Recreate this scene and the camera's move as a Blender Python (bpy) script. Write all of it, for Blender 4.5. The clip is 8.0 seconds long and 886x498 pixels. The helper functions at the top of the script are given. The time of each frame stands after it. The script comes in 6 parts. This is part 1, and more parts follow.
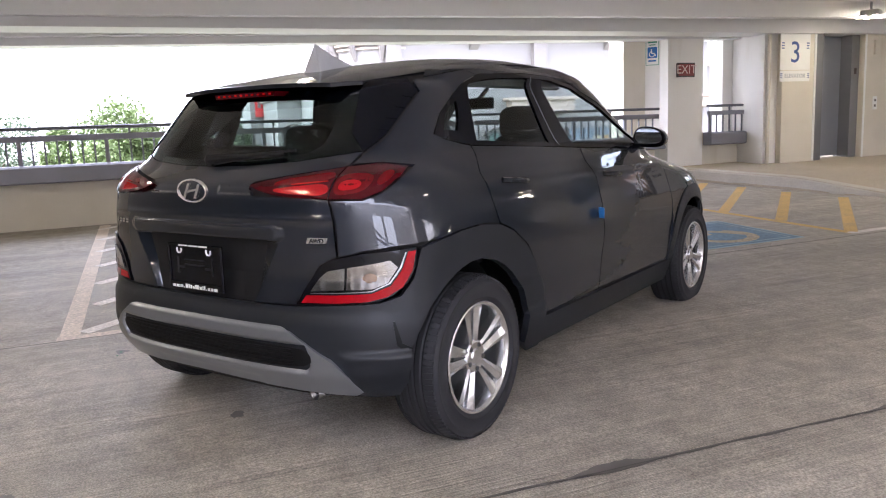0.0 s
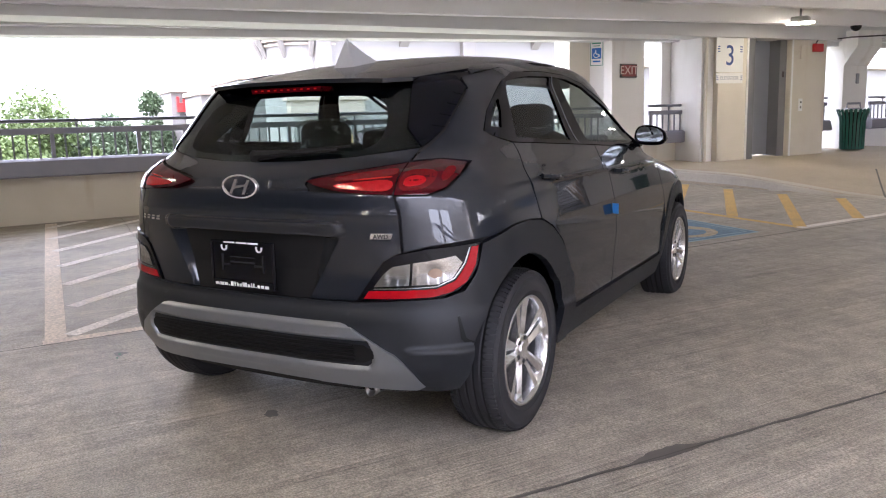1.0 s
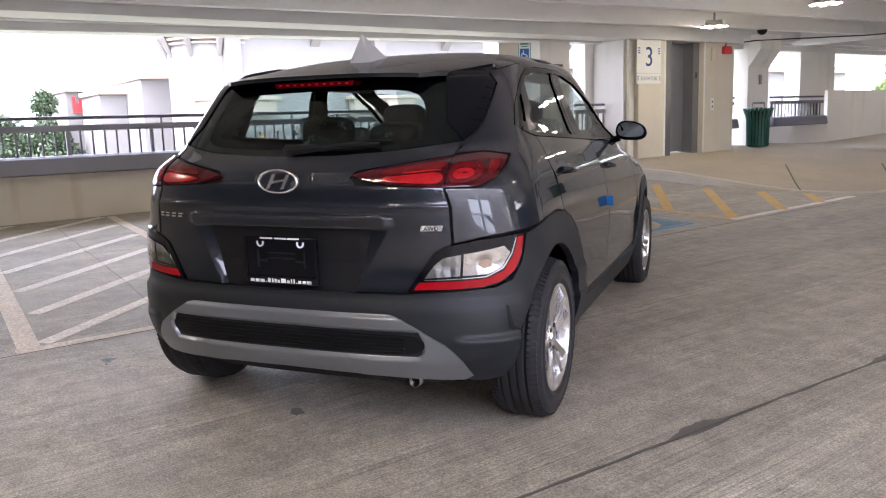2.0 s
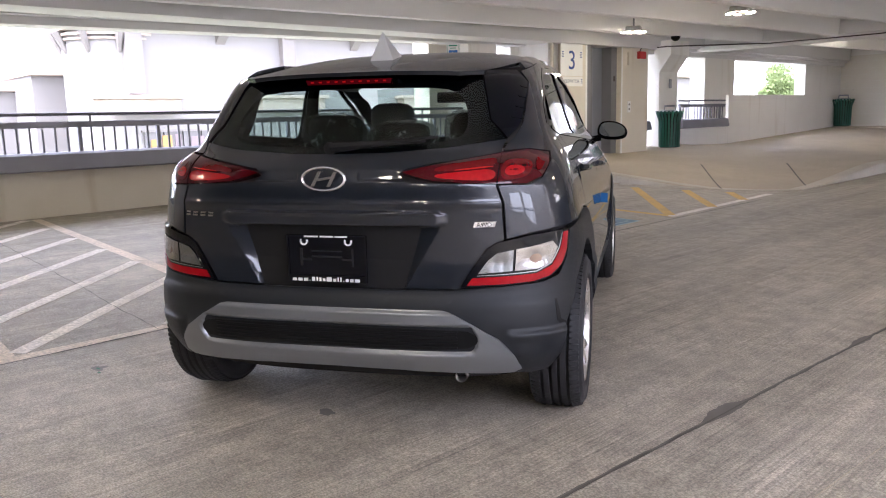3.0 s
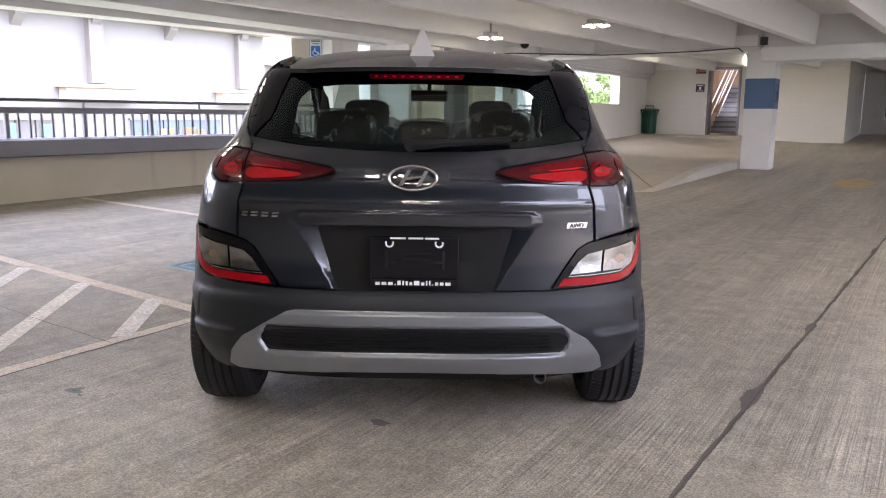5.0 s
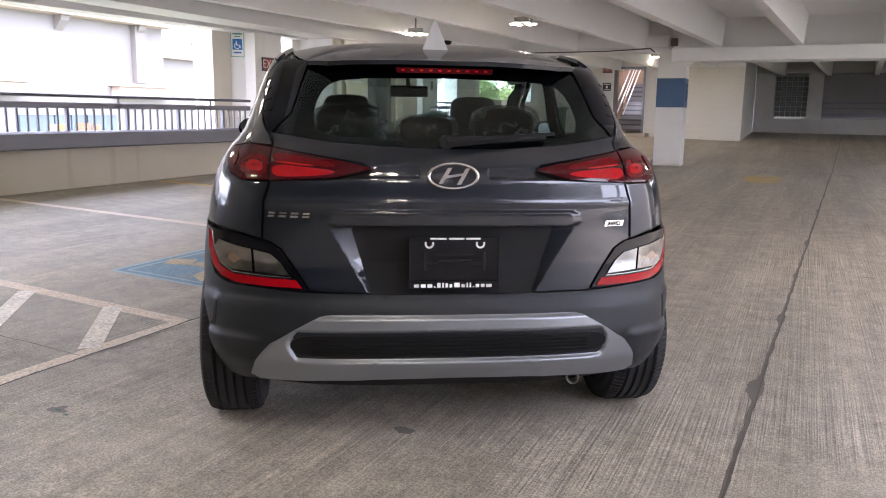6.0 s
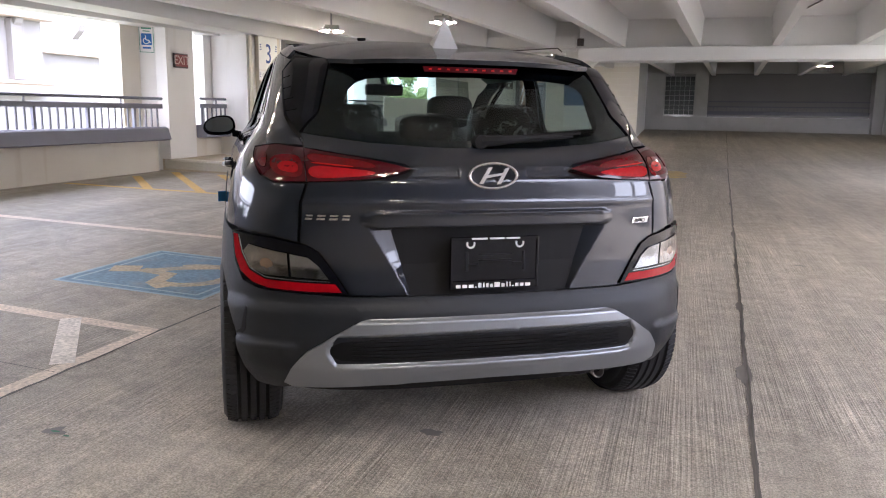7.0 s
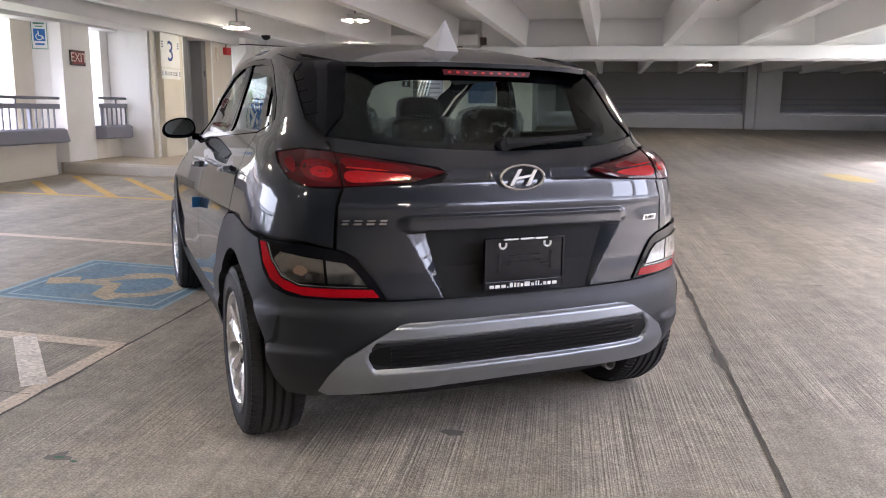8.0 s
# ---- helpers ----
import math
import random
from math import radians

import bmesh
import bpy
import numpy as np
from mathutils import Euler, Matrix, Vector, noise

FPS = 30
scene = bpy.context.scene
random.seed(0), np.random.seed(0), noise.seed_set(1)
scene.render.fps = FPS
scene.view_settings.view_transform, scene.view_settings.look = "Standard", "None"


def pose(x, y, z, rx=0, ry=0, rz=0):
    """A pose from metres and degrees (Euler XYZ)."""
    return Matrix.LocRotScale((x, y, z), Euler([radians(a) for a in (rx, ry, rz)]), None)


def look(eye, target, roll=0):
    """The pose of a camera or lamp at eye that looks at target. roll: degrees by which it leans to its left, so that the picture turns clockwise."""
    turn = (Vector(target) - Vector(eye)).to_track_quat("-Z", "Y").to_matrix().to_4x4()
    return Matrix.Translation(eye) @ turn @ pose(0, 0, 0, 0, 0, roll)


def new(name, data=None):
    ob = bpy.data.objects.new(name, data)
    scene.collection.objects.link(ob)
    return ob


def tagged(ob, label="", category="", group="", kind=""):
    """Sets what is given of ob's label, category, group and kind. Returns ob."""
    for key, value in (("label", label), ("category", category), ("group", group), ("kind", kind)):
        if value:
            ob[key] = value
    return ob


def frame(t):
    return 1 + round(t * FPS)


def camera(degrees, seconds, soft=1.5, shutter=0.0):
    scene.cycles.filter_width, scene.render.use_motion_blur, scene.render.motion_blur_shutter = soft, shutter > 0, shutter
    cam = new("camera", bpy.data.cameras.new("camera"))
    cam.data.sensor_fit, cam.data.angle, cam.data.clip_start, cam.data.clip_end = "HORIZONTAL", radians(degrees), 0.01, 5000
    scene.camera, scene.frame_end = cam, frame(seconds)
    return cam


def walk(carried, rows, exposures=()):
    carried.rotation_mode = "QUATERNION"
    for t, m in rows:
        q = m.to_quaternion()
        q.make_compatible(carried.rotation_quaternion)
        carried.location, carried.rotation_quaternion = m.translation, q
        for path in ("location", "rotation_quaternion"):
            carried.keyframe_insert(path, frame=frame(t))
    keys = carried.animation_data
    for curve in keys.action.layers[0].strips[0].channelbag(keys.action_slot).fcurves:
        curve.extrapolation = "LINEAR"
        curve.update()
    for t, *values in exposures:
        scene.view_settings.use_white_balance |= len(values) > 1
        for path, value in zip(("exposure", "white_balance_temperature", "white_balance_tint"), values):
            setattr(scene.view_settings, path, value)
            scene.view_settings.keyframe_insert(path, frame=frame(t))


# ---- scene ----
cam = camera(59.3, 8.0, soft=1.1)
EXPOSURE, KELVIN, TINT = 3.31, 5850, 20.5
PATH = [
    (0, (-0.067, 0.147, 1.222), (-1.891, 0.908, 0.914), -2.2),
    (0.5, (-0.177, -0.042, 1.236), (-1.96, 0.809, 0.921), -1.9),
    (1, (-0.255, -0.317, 1.235), (-1.988, 0.629, 0.914), -1.7),
    (1.5, (-0.361, -0.54, 1.224), (-2.033, 0.51, 0.901), -1.8),
    (3, (-0.797, -1.217, 1.228), (-2.235, 0.134, 0.897), -1.5),
    (3.5, (-1.015, -1.35, 1.228), (-2.361, 0.092, 0.901), -1.1),
    (4, (-1.219, -1.48, 1.232), (-2.472, 0.044, 0.903), -0.6),
    (4.5, (-1.413, -1.689, 1.238), (-2.569, -0.092, 0.905), -0.1),
    (6, (-2.093, -1.963, 1.227), (-2.922, -0.175, 0.884), 0.7),
    (6.5, (-2.326, -2.089, 1.235), (-3.038, -0.252, 0.891), 0.6),
    (7, (-2.559, -2.127, 1.227), (-3.133, -0.243, 0.882), 0.7),
    (7.5, (-2.784, -2.15, 1.237), (-3.215, -0.228, 0.892), 0.6),
    (8, (-3.029, -2.253, 1.242), (-3.324, -0.306, 0.893), 0.4),
]
walk(cam, [(t, look(eye, target, roll)) for t, eye, target, roll in PATH], exposures=[(0.0, EXPOSURE, KELVIN, TINT), (3.0, EXPOSURE, KELVIN, TINT), (6.0, EXPOSURE + 0.12, KELVIN - 20, TINT), (8.0, EXPOSURE + 0.16, KELVIN - 80, TINT)])

# ---- light ----
world = bpy.data.worlds.new("sky")
scene.world = world
world.use_nodes = True
wn, wl = world.node_tree.nodes, world.node_tree.links
sky = wn.new("ShaderNodeTexSky")
sky.sky_type = "NISHITA"
sky.sun_disc = False
sky.sun_elevation, sky.sun_rotation = radians(57), radians(171)
sky.air_density, sky.dust_density, sky.ozone_density = 1.0, 6.0, 1.0
bg = wn["Background"]
pale = wn.new("ShaderNodeMix")
pale.data_type = "RGBA"
pale.inputs[0].default_value = 0.75
pale.inputs[7].default_value = (7.6, 7.7, 8.0, 1)
wl.new(sky.outputs[0], pale.inputs[6])
wl.new(pale.outputs[2], bg.inputs[0])
bg.inputs[1].default_value = 0.125
sun_data = bpy.data.lights.new("sun", "SUN")
sun_data.energy, sun_data.angle, sun_data.color = 1.3, radians(20), (1.0, 0.98, 0.95)
sun = new("sun", sun_data)
sun.matrix_world = look((3, -20, 32), (0, 0, 0))


# ---- helpers of this scene ----
def finish(bm, smooth=False):
    bmesh.ops.recalc_face_normals(bm, faces=bm.faces)
    if smooth:
        for f in bm.faces:
            f.smooth = True
    return bm


def part(name, bm, material, parent=None, label="", smooth=False):
    finish(bm, smooth)
    me = bpy.data.meshes.new(name)
    bm.to_mesh(me)
    bm.free()
    me.materials.append(material)
    ob = new(name, me)
    if parent is not None:
        ob.parent = parent
    if label:
        ob["label"] = label
    return ob


def box(bm, x0, x1, y0, y1, z0, z1, bevel=0.0):
    r = bmesh.ops.create_cube(bm, size=1.0)
    vs = r["verts"]
    for v in vs:
        v.co = Vector(((x0 + x1) / 2 + v.co.x * (x1 - x0), (y0 + y1) / 2 + v.co.y * (y1 - y0), (z0 + z1) / 2 + v.co.z * (z1 - z0)))
    if bevel:
        es = list({e for v in vs for e in v.link_edges})
        bmesh.ops.bevel(bm, geom=es, offset=bevel, segments=2, affect="EDGES", profile=0.5)
    return vs


def boxes(*rows, bevel=0.0):
    bm = bmesh.new()
    for row in rows:
        box(bm, *row, bevel=bevel)
    return bm


def prism(bm, outline, axis, a, b):
    """A closed outline of (u, v) pairs pushed along one axis from a to b."""
    def at(u, v, w):
        return {"x": (w, u, v), "y": (u, w, v), "z": (u, v, w)}[axis]
    lo = [bm.verts.new(at(u, v, a)) for u, v in outline]
    hi = [bm.verts.new(at(u, v, b)) for u, v in outline]
    n = len(lo)
    for i in range(n):
        bm.faces.new((lo[i], lo[(i + 1) % n], hi[(i + 1) % n], hi[i]))
    bm.faces.new(lo[::-1])
    bm.faces.new(hi)


def tube(bm, a, b, r, n=8, r2=None):
    a, b = Vector(a), Vector(b)
    q = (b - a).to_track_quat("Z", "Y")
    r2 = r if r2 is None else r2
    lo = [bm.verts.new(a + q @ Vector((r * math.cos(k * math.tau / n), r * math.sin(k * math.tau / n), 0))) for k in range(n)]
    hi = [bm.verts.new(b + q @ Vector((r2 * math.cos(k * math.tau / n), r2 * math.sin(k * math.tau / n), 0))) for k in range(n)]
    for i in range(n):
        bm.faces.new((lo[i], lo[(i + 1) % n], hi[(i + 1) % n], hi[i]))
    bm.faces.new(lo[::-1])
    bm.faces.new(hi)


def ease(v):
    v = min(1.0, max(0.0, v))
    return v * v * (3 - 2 * v)


def ground(x, y):
    """Height of the concrete deck."""
    return -0.0054 * x + 0.0079 * y + 0.033 * max(0.0, -5.3 - x) + 0.028 * max(0.0, y - 16.0)


def kerb_height(x, y):
    """How far the raised walk stands above the deck."""
    h = 0.17 - 0.165 * ease((y - 14.5) / 3.5)
    return h


# ---- materials ----
def material(name, colour, rough=0.6, metal=0.0, spread=0.12, scale=6.0, fine=0.0, fine_scale=120.0, bump=0.0, bump_scale=60.0, coat=0.0, stain=0.0, stain_scale=0.8, stain_colour=None, spec=0.5):
    m = bpy.data.materials.new(name)
    m.use_nodes = True
    n, l = m.node_tree.nodes, m.node_tree.links
    p = n["Principled BSDF"]
    p.inputs["Roughness"].default_value = rough
    p.inputs["Metallic"].default_value = metal
    p.inputs["Coat Weight"].default_value = coat
    p.inputs["Specular IOR Level"].default_value = spec
    tc = n.new("ShaderNodeTexCoord")
    big = n.new("ShaderNodeTexNoise")
    big.inputs["Scale"].default_value, big.inputs["Detail"].default_value = scale, 6
    l.new(tc.outputs["Object"], big.inputs["Vector"])
    mix = n.new("ShaderNodeMix")
    mix.data_type = "RGBA"
    c = Vector(colour)
    lo, hi = c * (1 - spread), c * (1 + spread)
    mix.inputs[6].default_value = (*lo, 1)
    mix.inputs[7].default_value = (*[min(0.95, v) for v in hi], 1)
    l.new(big.outputs["Fac"], mix.inputs[0])
    out = mix.outputs[2]
    if fine:
        f = n.new("ShaderNodeTexNoise")
        f.inputs["Scale"].default_value, f.inputs["Detail"].default_value = fine_scale, 3
        l.new(tc.outputs["Object"], f.inputs["Vector"])
        ramp = n.new("ShaderNodeMapRange")
        ramp.inputs[1].default_value, ramp.inputs[2].default_value = 0.3, 0.7
        ramp.inputs[3].default_value, ramp.inputs[4].default_value = 1 - fine, 1 + fine
        l.new(f.outputs["Fac"], ramp.inputs[0])
        mul = n.new("ShaderNodeMix")
        mul.data_type, mul.blend_type = "RGBA", "MULTIPLY"
        mul.inputs[0].default_value = 1.0
        l.new(out, mul.inputs[6])
        l.new(ramp.outputs[0], mul.inputs[7])
        out = mul.outputs[2]
    if stain:
        s = n.new("ShaderNodeTexNoise")
        s.inputs["Scale"].default_value, s.inputs["Detail"].default_value = stain_scale, 8
        s.inputs["Roughness"].default_value = 0.65
        l.new(tc.outputs["Object"], s.inputs["Vector"])
        r = n.new("ShaderNodeMapRange")
        r.inputs[1].default_value, r.inputs[2].default_value = 0.5, 0.75
        r.inputs[3].default_value, r.inputs[4].default_value = 0.0, stain
        l.new(s.outputs["Fac"], r.inputs[0])
        st = n.new("ShaderNodeMix")
        st.data_type = "RGBA"
        st.inputs[7].default_value = (*(stain_colour or [v * 0.5 for v in colour]), 1)
        l.new(r.outputs[0], st.inputs[0])
        l.new(out, st.inputs[6])
        out = st.outputs[2]
    l.new(out, p.inputs["Base Color"])
    if bump:
        b = n.new("ShaderNodeTexNoise")
        b.inputs["Scale"].default_value, b.inputs["Detail"].default_value = bump_scale, 4
        l.new(tc.outputs["Object"], b.inputs["Vector"])
        bn = n.new("ShaderNodeBump")
        bn.inputs["Strength"].default_value, bn.inputs["Distance"].default_value = bump, 0.01
        l.new(b.outputs["Fac"], bn.inputs["Height"])
        l.new(bn.outputs["Normal"], p.inputs["Normal"])
    return m


def emitter(name, colour, strength):
    m = bpy.data.materials.new(name)
    m.use_nodes = True
    p = m.node_tree.nodes["Principled BSDF"]
    p.inputs["Base Color"].default_value = (*colour, 1)
    p.inputs["Emission Color"].default_value = (*colour, 1)
    p.inputs["Emission Strength"].default_value = strength
    return m


def deck_material():
    m = material("deck concrete", (0.385, 0.342, 0.279), 0.6, spread=0.16, scale=0.6, fine=0.12, fine_scale=70, stain=0.45, stain_scale=0.45, stain_colour=(0.215, 0.20, 0.18))
    n, l = m.node_tree.nodes, m.node_tree.links
    p = n["Principled BSDF"]
    src = p.inputs["Base Color"].links[0].from_socket
    tc = n.new("ShaderNodeTexCoord")
    def streak(sx, sy, detail):
        mp = n.new("ShaderNodeMapping")
        mp.inputs["Scale"].default_value = (sx, sy, 1)
        mp.inputs["Rotation"].default_value = (0, 0, radians(2.6))
        t = n.new("ShaderNodeTexNoise")
        t.inputs["Scale"].default_value, t.inputs["Detail"].default_value = 1.0, detail
        l.new(tc.outputs["Object"], mp.inputs[0])
        l.new(mp.outputs[0], t.inputs["Vector"])
        return t.outputs["Fac"]
    def ranged(s_, a, b, c, d):
        r = n.new("ShaderNodeMapRange")
        for k, v in enumerate((a, b, c, d)):
            r.inputs[k + 1].default_value = v
        l.new(s_, r.inputs[0])
        return r.outputs[0]
    def times(a, b):
        x = n.new("ShaderNodeMix")
        x.data_type, x.blend_type = "RGBA", "MULTIPLY"
        x.inputs[0].default_value = 1.0
        l.new(a, x.inputs[6])
        l.new(b, x.inputs[7])
        return x.outputs[2]
    patchy = n.new("ShaderNodeTexNoise")
    patchy.inputs["Scale"].default_value, patchy.inputs["Detail"].default_value = 1.3, 4
    l.new(tc.outputs["Object"], patchy.inputs["Vector"])
    strokes = n.new("ShaderNodeMath")
    strokes.operation = "MULTIPLY"
    l.new(ranged(streak(105, 1.1, 3), 0.36, 0.64, -1.0, 1.0), strokes.inputs[0])
    l.new(ranged(patchy.outputs["Fac"], 0.38, 0.62, 0.12, 1.0), strokes.inputs[1])
    broom = strokes.outputs[0]
    out = times(src, ranged(broom, -1.0, 1.0, 0.76, 1.19))
    out = times(out, ranged(streak(30, 0.5, 4), 0.36, 0.64, 0.94, 1.05))
    out = times(out, ranged(streak(2.6, 0.16, 6), 0.38, 0.62, 0.87, 1.09))
    pits = n.new("ShaderNodeTexNoise")
    pits.inputs["Scale"].default_value, pits.inputs["Detail"].default_value = 34, 5
    pits.inputs["Roughness"].default_value = 0.75
    l.new(tc.outputs["Object"], pits.inputs["Vector"])
    out = times(out, ranged(pits.outputs["Fac"], 0.66, 0.74, 1.0, 0.62))
    for sc, lo, hi, det in ((9, 0.86, 1.12, 7), (40, 0.92, 1.07, 4)):
        mot = n.new("ShaderNodeTexNoise")
        mot.inputs["Scale"].default_value, mot.inputs["Detail"].default_value = sc, det
        l.new(tc.outputs["Object"], mot.inputs["Vector"])
        out = times(out, ranged(mot.outputs["Fac"], 0.35, 0.65, lo, hi))
    speck = n.new("ShaderNodeTexNoise")
    speck.inputs["Scale"].default_value, speck.inputs["Detail"].default_value = 130, 4
    l.new(tc.outputs["Object"], speck.inputs["Vector"])
    out = times(out, ranged(speck.outputs["Fac"], 0.38, 0.62, 0.72, 1.26))
    l.new(out, p.inputs["Base Color"])
    add = n.new("ShaderNodeMath")
    add.operation = "ADD"
    l.new(broom, add.inputs[0])
    l.new(speck.outputs["Fac"], add.inputs[1])
    b = n.new("ShaderNodeBump")
    b.inputs["Strength"].default_value, b.inputs["Distance"].default_value = 0.42, 0.004
    l.new(add.outputs[0], b.inputs["Height"])
    l.new(b.outputs["Normal"], p.inputs["Normal"])
    return m


DECK = deck_material()
WALK = material("walk concrete", (0.42, 0.36, 0.275), 0.75, spread=0.18, scale=1.6, fine=0.2, fine_scale=60, bump=0.3, stain=0.45, stain_colour=(0.25, 0.22, 0.18))
CREAM = material("cream painted concrete", (0.66, 0.61, 0.52), 0.75, spread=0.06, scale=1.5, fine=0.05, bump=0.1, stain=0.25, stain_scale=1.0, stain_colour=(0.45, 0.40, 0.30))
WHITE = material("white painted concrete", (0.79, 0.77, 0.74), 0.7, spread=0.04, scale=1.2, fine=0.03, bump=0.08, stain=0.12, stain_scale=1.3, stain_colour=(0.55, 0.52, 0.46))
TEE = material("painted precast concrete", (0.85, 0.84, 0.835), 0.65, spread=0.04, scale=0.9, fine=0.03, bump=0.06, stain=0.12, stain_scale=0.9, stain_colour=(0.55, 0.54, 0.52))
# white beam paint made greyer: its backlit shade is in the colour
BEAM = material("white edge beam paint greyed by backlight", (0.66, 0.65, 0.645), 0.7, spread=0.05, scale=1.0, fine=0.04, bump=0.08, stain=0.2, stain_scale=1.1, stain_colour=(0.48, 0.46, 0.43))
BLUEGREY = material("slate blue painted metal", (0.215, 0.213, 0.255), 0.5, spread=0.1, scale=4, stain=0.2, stain_scale=3, stain_colour=(0.2, 0.2, 0.22))
DARKRAIL = material("dark painted railing", (0.12, 0.12, 0.14), 0.45, spread=0.1, scale=8)
PAINT_W = material("worn white line paint", (0.78, 0.73, 0.68), 0.7, spread=0.15, scale=5, fine=0.28, fine_scale=55, stain=0.45, stain_scale=6, stain_colour=(0.36, 0.34, 0.31))
PAINT_T = material("worn tan border paint", (0.68, 0.585, 0.49), 0.7, spread=0.15, scale=5, fine=0.28, fine_scale=55, stain=0.4, stain_scale=7, stain_colour=(0.36, 0.33, 0.29))
PAINT_Y = material("worn yellow line paint", (0.62, 0.41, 0.13), 0.7, spread=0.15, scale=5, fine=0.28, fine_scale=55, stain=0.45, stain_scale=6, stain_colour=(0.40, 0.32, 0.2))
PAINT_B = material("worn blue stall paint", (0.145, 0.245, 0.345), 0.7, spread=0.25, scale=4, fine=0.3, fine_scale=38, stain=0.5, stain_scale=5, stain_colour=(0.30, 0.30, 0.29))
SEAL = material("grey-brown joint sealant", (0.12, 0.108, 0.097), 0.6, spread=0.2, scale=14)
TAR = material("dark joint sealant", (0.085, 0.076, 0.067), 0.65, spread=0.2, scale=10)
STEEL = material("brushed grey elevator steel", (0.30, 0.31, 0.34), 0.4, metal=0.6, spread=0.06, scale=2)
NAVY = material("navy band paint", (0.07, 0.13, 0.24), 0.5, spread=0.06, scale=3)
GREEN = material("green slatted bin paint", (0.01, 0.085, 0.06), 0.4, spread=0.1, scale=6)
SIGNWHITE = material("sign white", (0.78, 0.78, 0.76), 0.5, spread=0.03)
def rust(m, colour=(0.36, 0.25, 0.12), amount=0.5):
    """Brown run marks down a painted wall."""
    n, l = m.node_tree.nodes, m.node_tree.links
    p = n["Principled BSDF"]
    src = p.inputs["Base Color"].links[0].from_socket
    tc, mp, t = n.new("ShaderNodeTexCoord"), n.new("ShaderNodeMapping"), n.new("ShaderNodeTexNoise")
    mp.inputs["Scale"].default_value = (3.2, 3.2, 0.35)
    t.inputs["Scale"].default_value, t.inputs["Detail"].default_value = 1.0, 5
    r, mx = n.new("ShaderNodeMapRange"), n.new("ShaderNodeMix")
    r.inputs[1].default_value, r.inputs[2].default_value = 0.60, 0.78
    r.inputs[3].default_value, r.inputs[4].default_value = 0.0, amount
    mx.data_type = "RGBA"
    mx.inputs[7].default_value = (*colour, 1)
    l.new(tc.outputs["Object"], mp.inputs[0])
    l.new(mp.outputs[0], t.inputs["Vector"])
    l.new(t.outputs["Fac"], r.inputs[0])
    l.new(r.outputs[0], mx.inputs[0])
    l.new(src, mx.inputs[6])
    l.new(mx.outputs[2], p.inputs["Base Color"])
rust(CREAM)
rust(WHITE, (0.45, 0.38, 0.28), 0.4)
MALLWALL = material("weathered off-white stucco", (0.235, 0.222, 0.218), 0.85, spread=0.04, scale=0.3, stain=0.12, stain_scale=0.2, stain_colour=(0.46, 0.41, 0.38))
TAN = material("tan stone trim", (0.42, 0.34, 0.29), 0.8, spread=0.1, scale=1)

# ---- deck ----


def steps(a, b, d):
    n = max(1, round((b - a) / d))
    return [a + (b - a) * i / n for i in range(n + 1)]


BACK_Y, FAR_Y = 25.0, 30.5
bm = bmesh.new()
xs, ys = sorted(set(steps(-10.6, -5.3, 1.0) + steps(-5.3, 4.3, 2.0) + steps(4.3, 16.3, 2.0))), sorted(set(steps(-42.3, 16.0, 2.0) + steps(16.0, 32.0, 2.0)))
top = [[bm.verts.new((x, y, ground(x, y))) for y in ys] for x in xs]
low = [[bm.verts.new((x, y, ground(x, y) - 0.3)) for y in ys] for x in xs]
for i in range(len(xs) - 1):
    for j in range(len(ys) - 1):
        if xs[i] > 4.2 and ys[j] < 15.0:
            continue
        bm.faces.new((top[i][j], top[i + 1][j], top[i + 1][j + 1], top[i][j + 1]))
        bm.faces.new((low[i][j], low[i][j + 1], low[i + 1][j + 1], low[i + 1][j]))
tagged(part("floor", bm, DECK), "broom-finished grey concrete parking deck with worn stains", "floor", kind="structure")

# raised walk in front of the elevator, ramped down at its corner
def walk_edge(x):
    return float(np.interp(x, [-10.4, -9.0, -7.4, -6.1, -5.6, -5.3], [8.3, 8.5, 8.77, 9.15, 9.4, 9.75]))


def walk_top(x, y):
    full = ease(max((-6.0 - x) / 2.2, (y - 10.0) / 3.2))
    return ground(x, y) + 0.004 + kerb_height(x, y) * full
bm = bmesh.new()
xs, ts = steps(-10.35, -5.25, 0.2), steps(0.0, 1.0, 0.02)
top = [[bm.verts.new((x, walk_edge(x) + t * (25.1 - walk_edge(x)), 0)) for t in ts] for x in xs]
for col in top:
    for v in col:
        v.co.z = walk_top(v.co.x, v.co.y)
for i in range(len(xs) - 1):
    for j in range(len(ts) - 1):
        bm.faces.new((top[i][j], top[i + 1][j], top[i + 1][j + 1], top[i][j + 1]))
for run in ([top[i][0] for i in range(len(xs))], [top[-1][j] for j in range(len(ts))]):
    low = [bm.verts.new((v.co.x + 0.02, v.co.y - 0.02, ground(v.co.x, v.co.y) - 0.1)) for v in run]
    for a in range(len(run) - 1):
        bm.faces.new((run[a], low[a], low[a + 1], run[a + 1]))
tagged(part("walk", bm, WALK), "raised tan concrete walk with a ramped corner before the elevator", "pavement", kind="structure")
KERB = material("pale kerb concrete", (0.50, 0.465, 0.40), 0.75, spread=0.14, scale=3, fine=0.12, fine_scale=60, bump=0.3, bump_scale=40, stain=0.35, stain_scale=2.5, stain_colour=(0.33, 0.29, 0.23))
bm = bmesh.new()
rows = []
edge_run = [((x, walk_edge(x)), (0.0, 1.0)) for x in steps(-10.3, -5.4, 0.1)] + [((-5.25, y), (-1.0, 0.0)) for y in steps(9.85, 15.7, 0.15)]
